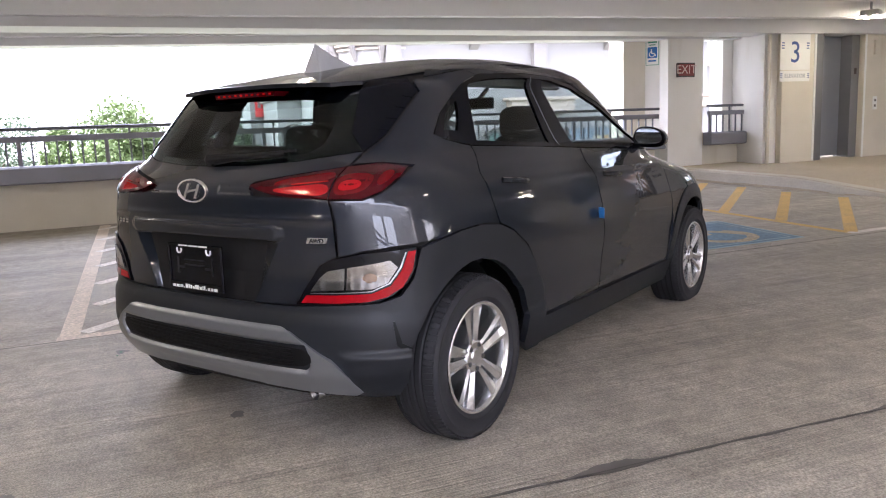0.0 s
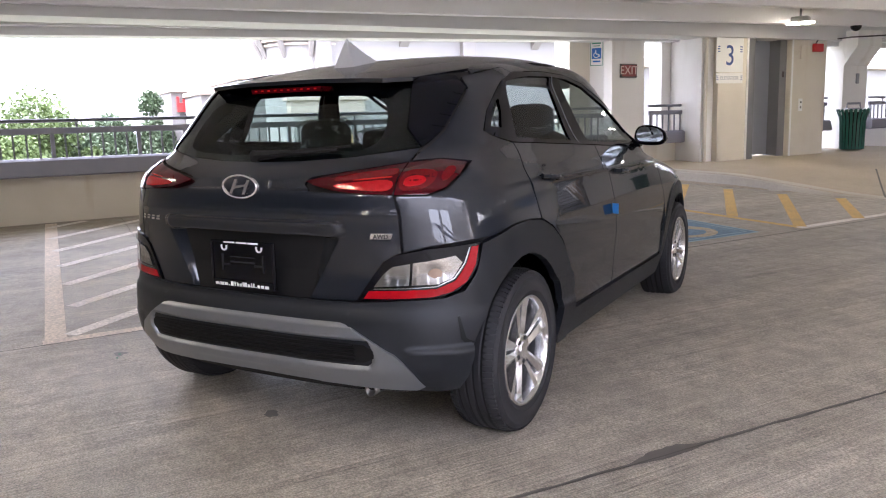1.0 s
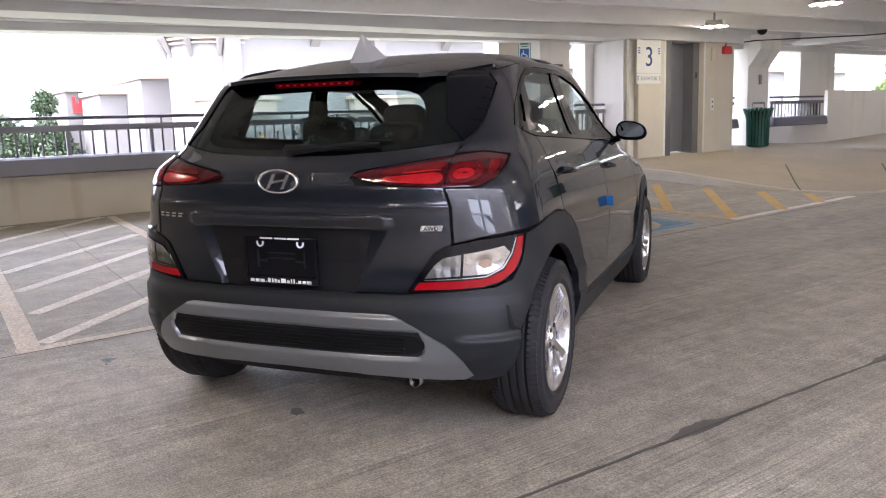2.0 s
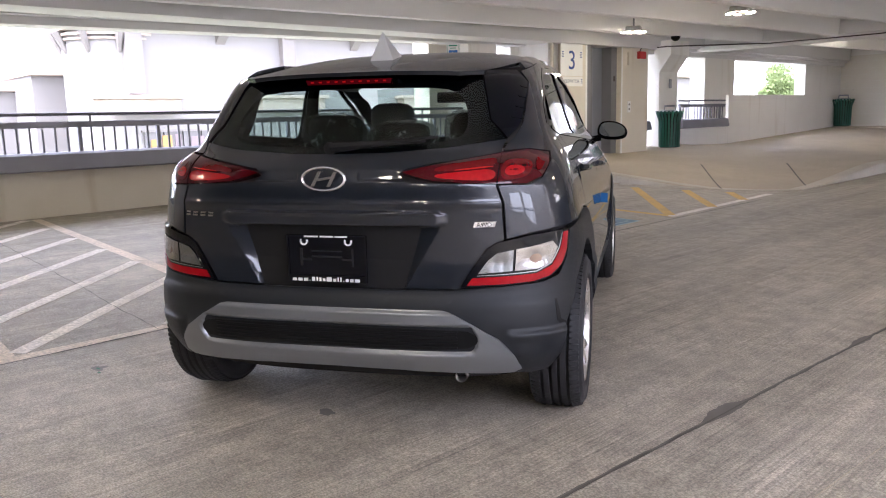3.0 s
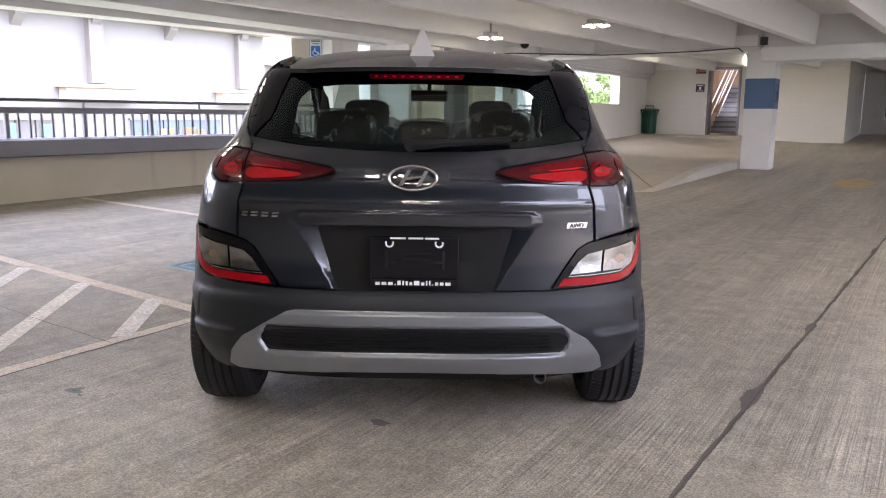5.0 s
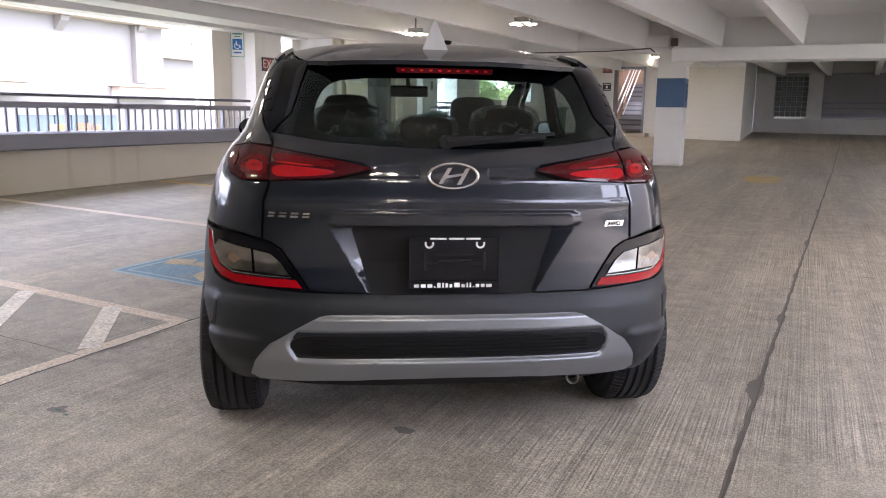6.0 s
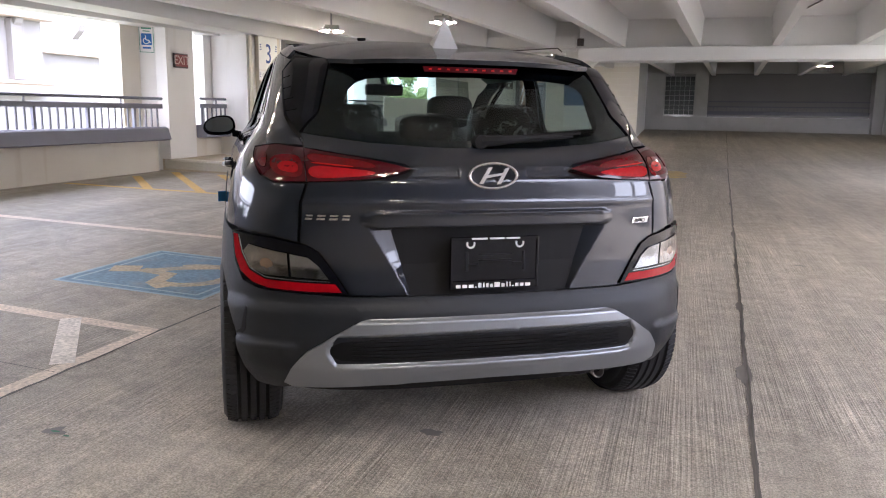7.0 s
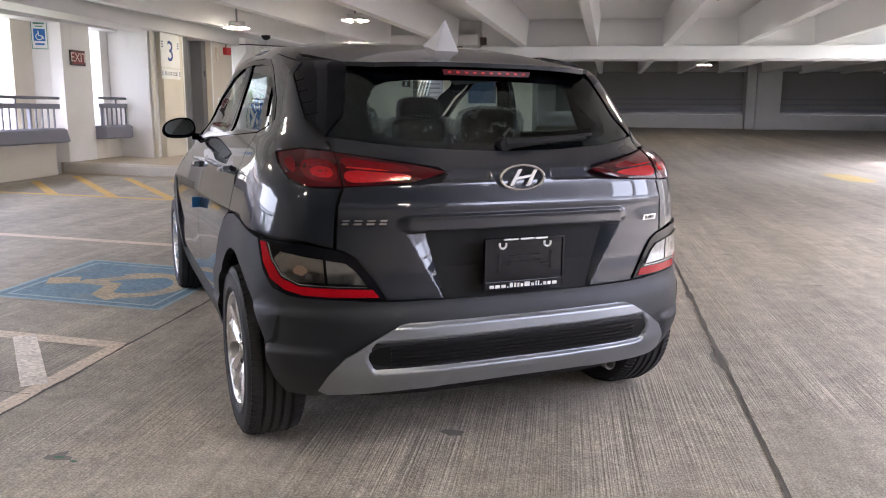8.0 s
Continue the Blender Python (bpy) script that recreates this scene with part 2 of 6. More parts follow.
for (x, y), (ix, iy) in edge_run:
    top = walk_top(x + ix * 0.1, y + iy * 0.1) + 0.006
    base = ground(x, y) - 0.08
    ring = []
    for inn, z in ((-0.012, base), (-0.012, max(base + 0.09, top - 0.03)), (0.0, max(base + 0.092, top - 0.010)), (0.025, top), (0.17, walk_top(x + ix * 0.17, y + iy * 0.17) + 0.006), (0.17, base)):
        ring.append(bm.verts.new((x + ix * inn, y + iy * inn, z)))
    rows.append(ring)
for u, v in zip(rows, rows[1:]):
    for i in range(6):
        bm.faces.new((u[i], u[(i + 1) % 6], v[(i + 1) % 6], v[i]))
bm.faces.new(rows[0])
bm.faces.new(rows[-1][::-1])
tagged(part("walk_kerb", bm, KERB), "pale worn concrete kerb along the raised walk", "kerb", kind="structure")
wall_kerb = boxes((-10.9, -7.0, 24.3, 25.0, 0.2, 0.66), bevel=0.02)
tagged(part("kerb", wall_kerb, WALK), "low concrete kerb along the stair wall", "kerb", kind="structure")


def stripe(name, pts, width, mat_, lift=0.004, closed=False):
    """A painted band along a polyline on the deck."""
    bm = bmesh.new()
    pts = [Vector(p) for p in pts]
    fine = []
    for a, b in zip(pts, pts[1:]):
        n = max(1, int((b - a).length / 0.5))
        fine += [a.lerp(b, k / n) for k in range(n)]
    fine.append(pts[-1])
    rows = []
    for i, p in enumerate(fine):
        d = (fine[min(i + 1, len(fine) - 1)] - fine[max(i - 1, 0)]).normalized()
        s = Vector((-d.y, d.x)) * width / 2
        rows.append([bm.verts.new((q.x, q.y, ground(q.x, q.y) + 0.5 * lift)) for q in (p - s, p + s)])
    for a, b in zip(rows, rows[1:]):
        bm.faces.new((a[0], a[1], b[1], b[0]))
    return tagged(part(name, bm, mat_), category="floor marking", kind="structure")


# ---- ceiling: double tees on girders ----
def up(y):
    return 0.0079 * (y - 15.6)
def skew(y):
    """The tees run a little off the length of the deck."""
    return 0.054 * (y - 15.6)
STEMS = [-8.62 + 1.55 * k for k in range(17)]
def tee_run(name, y0, y1, xe=4.3, xw=-10.6):
    bm = bmesh.new()
    zs, zf = 2.67, 3.27
    for x in [s_ for s_ in STEMS if xw < s_ + skew((y0 + y1) / 2) < xe]:
        vs = []
        for y in (y0, y1):
            d = up(y)
            vs.append([bm.verts.new((x + o + skew(y), y, z + d)) for o, z in ((-0.075, zs), (0.075, zs), (0.12, zf), (-0.12, zf))])
        a, b = vs
        for i in range(4):
            bm.faces.new((a[i], a[(i + 1) % 4], b[(i + 1) % 4], b[i]))
        bm.faces.new(a)
        bm.faces.new(b[::-1])
    vs = [bm.verts.new((x, y, zf - 0.01 + dz + up(y))) for dz in (0, 0.25) for x, y in ((xw, y0), (xe, y0), (xe, y1), (xw, y1))]
    for q in ((0, 3, 2, 1), (4, 5, 6, 7), (0, 1, 5, 4), (1, 2, 6, 5), (2, 3, 7, 6), (3, 0, 4, 7)):
        bm.faces.new([vs[i] for i in q])
    return tagged(part(name, bm, TEE), "white painted double-tee concrete ceiling with deep stems", "ceiling", kind="structure")
# first and third runs stop short eastward: unseen gap added to admit skylight
tee_run("ceiling", 0.6, 6.0, 1.9)
tee_run("ceiling_middle", 6.0, 15.62, 4.3)
tee_run("ceiling_by_gap", -3.4, 0.6, 0.8)
tee_run("ceiling_near", -16.0, -3.4, 4.3)
tee_run("ceiling_south", -42.0, -16.0, 4.3)

def girder(name, x0, x1, y, top=2.665, bottom=2.385, deep=0.75, panel=3.26):
    bm = bmesh.new()
    box(bm, x0, x1, y, y + deep, bottom + up(y), top + up(y), 0.01)
    box(bm, x0, x1, y + 0.2, y + deep - 0.2, top + up(y), panel + 0.1 + up(y))
    return tagged(part(name, bm, TEE), "white painted concrete girder with a ledge under the tees", "beam", kind="structure")
girder("beam_1", -4.9, 16.0, 15.6)
girder("beam_2", -10.4, -4.96, 15.75, top=2.68, bottom=2.60, deep=0.6)
wall_b = boxes((-7.4, -4.98, 15.62, 15.76, 2.69, 2.93), bevel=0.01)
tagged(part("bearing_block", wall_b, TEE), "white concrete bearing block", "beam", kind="structure")
tee_run("ceiling_far", 16.36, 25.3, 16.0)
# stops short of the stairwell: unseen gap added to let skylight down
tee_run("ceiling_end", 25.3, 31.0, 16.0, -4.4)
slab = boxes((-10.6, 16.0, 15.62, 16.36, 3.262, 3.51))
tagged(part("ceiling_joint", slab, TEE), "white concrete slab strip over the girder", "ceiling", kind="structure")

# edge beam over the outer openings
bm = bmesh.new()
for y0, y1 in ((-1.9, 9.0), (9.0, 25.3)):
    prof = [(-10.55, 2.31), (-10.2, 2.31), (-10.2, 2.40), (-10.13, 2.41), (-10.13, 2.47), (-10.05, 2.48), (-10.05, 3.6), (-10.55, 3.6)]
    a = [bm.verts.new((x, y0, z + 0.012 + 0.0160 * min(y0, 9.0))) for x, z in prof]
    b = [bm.verts.new((x, y1, z + 0.012 + 0.0160 * min(y1, 11.0))) for x, z in prof]
    n = len(prof)
    for i in range(n):
        bm.faces.new((a[i], a[(i + 1) % n], b[(i + 1) % n], b[i]))
    bm.faces.new(a[::-1])
    bm.faces.new(b)
tagged(part("edge_beam", bm, BEAM), "white painted stepped concrete edge beam over the openings", "beam", kind="structure")

# ---- outer wall, openings and railings ----
def wall(name, mat_, rows, label, cat="wall"):
    return tagged(part(name, boxes(*rows, bevel=0.006), mat_), label, cat, kind="structure")

# second box: unseen wall added to shut out daylight further south
wall("parapet_1", CREAM, [(-10.6, -10.3, -42.3, 8.15, -0.5, 0.95), (-10.6, -10.3, -42.3, -1.8, 0.95, 2.6)], "cream concrete parapet with rust stains", "parapet")
bm = bmesh.new()
prism(bm, [(-10.95, 8.17), (-10.58, 8.165), (-10.40, 8.32), (-10.215, 8.335), (-10.215, 9.03), (-10.95, 9.03)], "z", -0.2, 2.64)
tagged(part("pillar_1", bm, WHITE), "white painted concrete pillar with a chamfered corner and signs", "pillar", kind="structure")
wall("pier", CREAM, [(-10.95, -10.56, 7.74, 8.16, -0.2, 2.6)], "cream concrete pier beside the pillar", "pillar")
bm = bmesh.new()
prism(bm, [(-42.0, 2.26), (13.0, 2.495), (13.0, 3.25), (-42.0, 3.25)], "x", -10.04, -9.50)
tagged(part("lintel", bm, BEAM), "white painted inner edge beam over the elevator wall", "beam", kind="structure")
wall("parapet_2", CREAM, [(-10.6, -10.25, 9.0, 10.2, -0.2, 0.98)], "cream concrete low wall", "parapet")
wall("wall_2", WHITE, [(-10.39, -9.7, 9.8, 10.08, -0.1, 3.0), (-10.7, -10.4, 9.6, 10.4, 0.98, 2.6)], "white painted wall beside the elevator")
# elevator block with a recessed doorway
wall("wall_3", CREAM, [(-10.6, -9.6, 10.08, 10.8, -0.1, 3.0), (-10.6, -9.6, 11.9, 12.85, -0.1, 3.0), (-10.6, -9.62, 10.8, 11.9, 2.62, 3.0)], "cream painted elevator wall with rust stains")
wall("wall_4", WHITE, [(-10.6, -10.3, 13.45, 13.6, -0.1, 2.6), (-10.6, -10.3, 12.85, 13.45, -0.1, 1.02)], "white painted wall with low part")
wall("pillar_2", WHITE, [(-10.6, -10.065, 14.05, 14.8, -0.1, 2.7)], "white concrete pillar with a haunched head", "pillar")
wall("wall_5", WHITE, [(-10.6, -10.3, 14.8, 17.7, -0.1, 1.02), (-10.6, -10.22, 16.3, 17.4, 1.02, 2.8)], "white painted low wall and pier")
wall("wall_6", WHITE, [(-10.6, -10.3, 17.7, 25.0, -0.1, 1.63), (-10.6, -10.3, 17.4, 17.95, 1.63, 2.8), (-10.6, -10.3, 22.3, 25.0, 1.63, 2.8)], "white painted wall with a wide opening")
wall("wall_back", WHITE, [(-10.95, -8.25, BACK_Y, BACK_Y + 0.3, -0.1, 3.4), (-7.2, -4.1, BACK_Y, BACK_Y + 0.3, -0.1, 3.4), (-8.25, -7.2, BACK_Y, BACK_Y + 0.3, 2.85, 3.4), (-4.4, -4.1, BACK_Y + 0.3, FAR_Y, -0.1, 3.4)], "white painted concrete block wall with a stair doorway")
wall("pillar_3", WHITE, [(-5.2, -4.62, 15.76, 16.3, -0.2, 2.65)], "white concrete pillar with a navy band", "pillar")
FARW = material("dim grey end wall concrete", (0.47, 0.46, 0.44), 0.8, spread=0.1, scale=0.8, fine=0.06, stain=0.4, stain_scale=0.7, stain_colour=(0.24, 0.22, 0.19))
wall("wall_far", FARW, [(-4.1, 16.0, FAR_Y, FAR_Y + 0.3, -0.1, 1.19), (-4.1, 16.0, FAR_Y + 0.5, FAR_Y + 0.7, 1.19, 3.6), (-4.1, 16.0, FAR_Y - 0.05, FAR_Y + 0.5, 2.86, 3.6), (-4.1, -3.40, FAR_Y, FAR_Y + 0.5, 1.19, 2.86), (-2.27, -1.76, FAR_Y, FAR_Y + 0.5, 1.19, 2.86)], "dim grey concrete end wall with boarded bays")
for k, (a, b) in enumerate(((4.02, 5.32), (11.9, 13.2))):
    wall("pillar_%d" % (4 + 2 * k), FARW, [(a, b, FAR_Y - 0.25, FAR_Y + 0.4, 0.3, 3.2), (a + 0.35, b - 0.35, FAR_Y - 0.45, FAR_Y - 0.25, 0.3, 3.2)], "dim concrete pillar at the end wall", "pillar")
# unseen walls added round and behind the camera to hold back daylight
wall("wall_east", WHITE, [(4.0, 4.25, -0.5, 2.6, -0.6, 0.72), (4.0, 4.25, -0.5, 2.6, 2.5, 3.4), (4.0, 4.25, 2.6, 10.6, -0.6, 3.4), (4.0, 4.25, -42.3, -0.5, -0.8, 3.6), (16.0, 16.3, 15.5, 31.0, -0.6, 3.6), (9.0, 16.0, 15.5, 15.6, -0.6, 3.3)], "unseen white concrete closing wall with one opening")
wall("wall_south", CREAM, [(-10.6, 4.25, -42.3, -42.0, -0.8, 3.6)], "unseen concrete closing wall at the end of the deck")
wall("pillar_5", WHITE, [(3.75, 4.0, 0.9, 1.2, -0.2, 2.7), (3.4, 4.0, 6.4, 7.0, -0.2, 2.7)], "unseen white concrete pillars added along the east wall", "pillar")
# ---- the car's outer form, in metres from the ground under its rear axle ----
def table(rows, blur=0.012):
    """A smooth curve through rows of (at, value)."""
    a, b = zip(*rows)
    grid = np.arange(a[0] - 0.2, a[-1] + 0.2, 0.004)
    v = np.interp(grid, a, b)
    if blur:
        k = np.exp(-0.5 * (np.arange(-60, 61) * 0.004 / blur) ** 2)
        pad = np.pad(v, 60, mode="edge")
        v = np.convolve(pad, k / k.sum(), mode="valid")
    return lambda x: float(np.interp(x, grid, v))


REAR = table([(0.22, -0.49), (0.30, -0.55), (0.36, -0.585), (0.45, -0.598), (0.53, -0.59), (0.60, -0.578), (0.70, -0.572), (0.80, -0.575), (0.90, -0.578), (0.98, -0.572), (1.03, -0.553), (1.07, -0.50), (1.10, -0.452), (1.15, -0.408), (1.25, -0.330), (1.33, -0.268), (1.38, -0.225), (1.44, -0.09), (1.50, 0.25)])
WIDE = table([(0.20, 0.82), (0.30, 0.86), (0.40, 0.888), (0.50, 0.900), (0.60, 0.902), (0.70, 0.896), (0.80, 0.884), (0.90, 0.866), (0.98, 0.848), (1.05, 0.82), (1.10, 0.785), (1.13, 0.76), (1.20, 0.735), (1.30, 0.705), (1.38, 0.678), (1.44, 0.652), (1.48, 0.615), (1.51, 0.55)])
FRONT = table([(0.20, 3.34), (0.35, 3.42), (0.60, 3.42), (0.75, 3.38), (0.85, 3.28), (0.90, 3.08), (0.95, 2.75), (1.00, 2.45), (1.10, 2.30), (1.45, 1.74), (1.52, 1.58)])
BULK = table([(0.2, 3.2), (0.95, 3.2), (1.1, 3.1), (1.16, 3.5), (1.5, 3.5)])
TOP = table([(-0.32, 1.382), (-0.2, 1.409), (0.0, 1.447), (0.2, 1.480), (0.4, 1.508), (0.6, 1.529), (0.9, 1.540), (1.2, 1.528), (1.45, 1.482), (1.6, 1.45)], 0.05)
CORNER = 0.55
NOSE = table([(0.2, 0.9), (0.9, 0.9), (1.05, 0.6), (1.5, 0.5)])


def side_x(y, z):
    """Half width of the body at a length and height."""
    n, r, f = BULK(z), REAR(z), FRONT(z)
    w = WIDE(z)
    if y < r + CORNER:
        t = min(1.0, max(0.0, (r + CORNER - y) / CORNER))
        w *= max(0.0, 1 - t**n) ** (1 / n)
    d = NOSE(z)
    if y > f - d:
        t = min(1.0, max(0.0, (y - f + d) / d))
        w *= max(0.0, 1 - t**2.6) ** (1 / 2.6)
    return w


def rear_y(x, z):
    """Where the tail lies at a distance from the middle and a height."""
    n, w = BULK(z), WIDE(z)
    t = min(0.999, abs(x) / w)
    return REAR(z) + CORNER * (1 - (1 - t**n) ** (1 / n))


def body(q, z):
    """The body's skin. q runs round the plan: an angle over the tail to half pi, then metres along the side."""
    s, q = (1 if q >= 0 else -1), abs(q)
    n, w, r = BULK(z), WIDE(z), REAR(z)
    if q < math.pi / 2:
        k = ((math.sin(q) / w) ** n + (math.cos(q) / CORNER) ** n) ** (-1 / n)
        return Vector((s * k * math.sin(q), r + CORNER - k * math.cos(q), z))
    y = r + CORNER + q - math.pi / 2
    return Vector((s * side_x(y, z), y, z))


def nose(q, z):
    """The front of the body; q is an angle from the middle."""
    n, f, w, d = 2.6, FRONT(z), WIDE(z), NOSE(z)
    k = ((abs(math.sin(q)) / w) ** n + (math.cos(q) / d) ** n) ** (-1 / n)
    return Vector((k * math.sin(q), f - d + k * math.cos(q), z))


def X(x, z):
    """A point of the tail by its distance from the middle."""
    return (math.atan2(x, CORNER - (rear_y(x, z) - REAR(z))), z)


def Y(y, z):
    """A point of the side by its length."""
    r = REAR(z)
    if y < r + CORNER:
        return (math.atan2(side_x(y, z), r + CORNER - y), z)
    return (math.pi / 2 + y - r - CORNER, z)


def roof(x, y):
    return Vector((x, y, TOP(y) - 0.055 * abs(x / 0.62) ** 3.2))


def rounded(outline, n=2, sharp=()):
    """Corners cut twice to curves; those listed stay sharp."""
    keep = {i: outline[i] for i in sharp}
    pts = [(p, i in keep) for i, p in enumerate(outline)]
    for _ in range(n):
        out = []
        m = len(pts)
        for i in range(m):
            p, fixed = pts[i]
            if fixed:
                out.append((p, True))
                continue
            a, b = pts[i - 1][0], pts[(i + 1) % m][0]
            out.append(((p[0] * 0.75 + a[0] * 0.25, p[1] * 0.75 + a[1] * 0.25), False))
            out.append(((p[0] * 0.75 + b[0] * 0.25, p[1] * 0.75 + b[1] * 0.25), False))
        pts = out
    return [p for p, _ in pts]


def patch(name, outline, mat_, parent, skin=body, off=0.0, thick=0.015, cell=0.05, label="", relief=None, mirror=False, rim=0.0025):
    """A panel: an outline on a skin, raised by off, with turned-in edges."""
    def at(p, q):
        e = 0.002
        a, b, c = skin(p, q), skin(p + e, q), skin(p, q + e)
        n = (b - a).cross(c - a)
        n = n.normalized() if n.length > 1e-12 else Vector((0, 0, 1))
        if n.dot(a - Vector((0, 1.3, 0.75))) < 0:
            n = -n
        return a, n
    def lifted(p, q):
        a, n = at(p, q)
        return a + n * (off + (relief(p, q) if relief else 0.0))
    made = []
    for side in ((1, -1) if mirror else (1,)):
        bm = bmesh.new()
        vs = [bm.verts.new((p * side, q, 0)) for p, q in (outline if side > 0 else outline[::-1])]
        bm.faces.new(vs)
        bm.normal_update()
        bmesh.ops.triangulate(bm, faces=bm.faces[:])
        for axis in (0, 1):
            lo = min(v.co[axis] for v in bm.verts)
            hi = max(v.co[axis] for v in bm.verts)
            n = max(1, round((hi - lo) / cell))
            d = (hi - lo) / n
            no = (1, 0, 0) if axis == 0 else (0, 1, 0)
            for k in range(1, n):
                co = [0, 0, 0]
                co[axis] = lo + k * d + 1e-5
                bmesh.ops.bisect_plane(bm, geom=bm.verts[:] + bm.edges[:] + bm.faces[:], dist=1e-6, plane_co=co, plane_no=no)
        edge = [e for e in bm.edges if e.is_boundary]
        normal = {}
        for v in bm.verts:
            p, q = v.co.x, v.co.y
            a, b, c = lifted(p, q), lifted(p + 0.003, q), lifted(p, q + 0.003)
            n = (b - a).cross(c - a)
            n = n.normalized() if n.length > 1e-12 else at(p, q)[1]
            if n.dot(at(p, q)[1]) < 0:
                n = -n
            v.co = a
            normal[v] = n
        faces = bm.faces[:]
        for f in faces:
            f.normal_update()
            if f.normal.dot(normal[f.verts[0]]) < 0:
                f.normal_flip()
        if thick:
            ring = {}
            for e in edge:
                for v in e.verts:
                    if v not in ring:
                        mid = bm.verts.new(v.co - normal[v] * thick)
                        ring[v] = mid
            for e in edge:
                f0 = e.link_faces[0]
                a, b = e.verts
                loop = [l for l in f0.loops if l.edge == e][0]
                a, b = loop.vert, loop.link_loop_next.vert
                bm.faces.new((b, a, ring[a], ring[b]))
        bm.normal_update()
        me = bpy.data.meshes.new(name)
        for f in bm.faces:
            f.smooth = True
        loops = []
        for f in bm.faces:
            outer = all(v in normal for v in f.verts)
            for v in f.verts:
                loops.append(tuple(normal[v]) if outer else tuple(f.normal))
        bm.to_mesh(me)
        bm.free()
        me.materials.append(mat_)
        me.normals_split_custom_set(loops)
        ob = new(name, me)
        ob.parent = parent
        if label:
            ob["label"] = label
        made.append(ob)
    return made if mirror else made[0]


def lathe(bm, profile, n=48, at=(0, 0, 0), flip=1):
    """A profile of (x, r) turned round the x axis."""
    rings = []
    for x, r in profile:
        rings.append([bm.verts.new((at[0] + x * flip, at[1] + r * math.cos(k * math.tau / n), at[2] + r * math.sin(k * math.tau / n))) for k in range(n)])
    for a, b in zip(rings, rings[1:]):
        for k in range(n):
            bm.faces.new((a[k], a[(k + 1) % n], b[(k + 1) % n], b[k]))
    return rings


def glassy(name, tint, rough=0.0, clear=0.9):
    """Thin car glass: mostly see-through, with a sharp reflection."""
    m = bpy.data.materials.new(name)
    m.use_nodes = True
    n, l = m.node_tree.nodes, m.node_tree.links
    n.remove(n["Principled BSDF"])
    tr, gl, mx, fr = n.new("ShaderNodeBsdfTransparent"), n.new("ShaderNodeBsdfGlossy"), n.new("ShaderNodeMixShader"), n.new("ShaderNodeLayerWeight")
    tr.inputs[0].default_value = (*tint, 1)
    gl.inputs["Roughness"].default_value = rough
    gl.inputs[0].default_value = (0.95, 0.95, 0.95, 1)
    fr.inputs[0].default_value = 0.5
    pw, ad = n.new("ShaderNodeMath"), n.new("ShaderNodeMath")
    pw.operation, ad.operation = "POWER", "MULTIPLY_ADD"
    pw.inputs[1].default_value = 4.0
    ad.inputs[1].default_value, ad.inputs[2].default_value = 0.60, 0.034
    l.new(fr.outputs["Facing"], pw.inputs[0])
    l.new(pw.outputs[0], ad.inputs[0])
    l.new(ad.outputs[0], mx.inputs[0])
    l.new(tr.outputs[0], mx.inputs[1])
    l.new(gl.outputs[0], mx.inputs[2])
    l.new(mx.outputs[0], n["Material Output"].inputs[0])
    return m


PAINT = material("dark grey metallic car paint", (0.0155, 0.0192, 0.0280), 0.42, metal=0.4, spread=0.05, scale=40, coat=1.0, spec=0.06)
PAINT.node_tree.nodes["Principled BSDF"].inputs["Coat Roughness"].default_value = 0.02
PAINT.node_tree.nodes["Principled BSDF"].inputs["Coat IOR"].default_value = 1.65
# roof copy of the body paint, darkened and dulled against ceiling glare
ROOFPAINT = material("dark grey roof paint dulled against glare", (0.010, 0.012, 0.017), 0.5, spread=0.08, scale=40, coat=0.7, spec=0.08)
ROOFPAINT.node_tree.nodes["Principled BSDF"].inputs["Coat Roughness"].default_value = 0.045
CLAD = material("grained dark plastic cladding", (0.0105, 0.0124, 0.0165), 0.42, spread=0.06, scale=30, bump=0.12, bump_scale=700, spec=0.36)
SILVER = material("satin silver trim", (0.27, 0.285, 0.31), 0.34, metal=0.75, spread=0.03, scale=10)
GLOSS = material("gloss black trim", (0.0025, 0.0030, 0.0060), 0.05, spread=0.05, spec=0.3)
SLOT = material("dull black slot plastic", (0.006, 0.006, 0.007), 0.5, spread=0.1, spec=0.2)
BLACK = material("matt black interior plastic", (0.007, 0.007, 0.008), 0.7, spread=0.1, spec=0.3)
CHROME = material("chrome", (0.78, 0.78, 0.79), 0.13, metal=0.9, spread=0.02)
RED = material("dark red lamp lens", (0.055, 0.001, 0.004), 0.06, spread=0.1, scale=30, coat=0.4, spec=0.3)
REDSTRIP = material("crimson light strip", (0.32, 0.003, 0.008), 0.12, spread=0.15, scale=60, coat=0.15, spec=0.2)
REDMID = material("deep red reflector", (0.13, 0.002, 0.005), 0.12, metal=0.1, spread=0.3, scale=60, coat=0.4, spec=0.3)
REDGLOW = material("bright red lamp band", (0.55, 0.012, 0.008), 0.14, metal=0.1, spread=0.2, scale=60, coat=0.5)
REDBRIGHT = material("bright red reflector", (0.40, 0.006, 0.010), 0.16, metal=0.1, spread=0.3, scale=60, coat=0.4, spec=0.3)
CLEARLAMP = material("silvered lamp bowl", (0.31, 0.32, 0.33), 0.13, metal=1.0, spread=0.2, scale=60, coat=0.8, bump=0.12, bump_scale=300)
AMBER = material("smoked amber bulb cover", (0.27, 0.26, 0.25), 0.12, metal=1.0, spread=0.35, scale=28, coat=0.8, bump=0.08, bump_scale=120)
BULB = material("faint amber bulb", (0.25, 0.175, 0.13), 0.2, metal=0.3, spread=0.2, scale=30, coat=0.8)
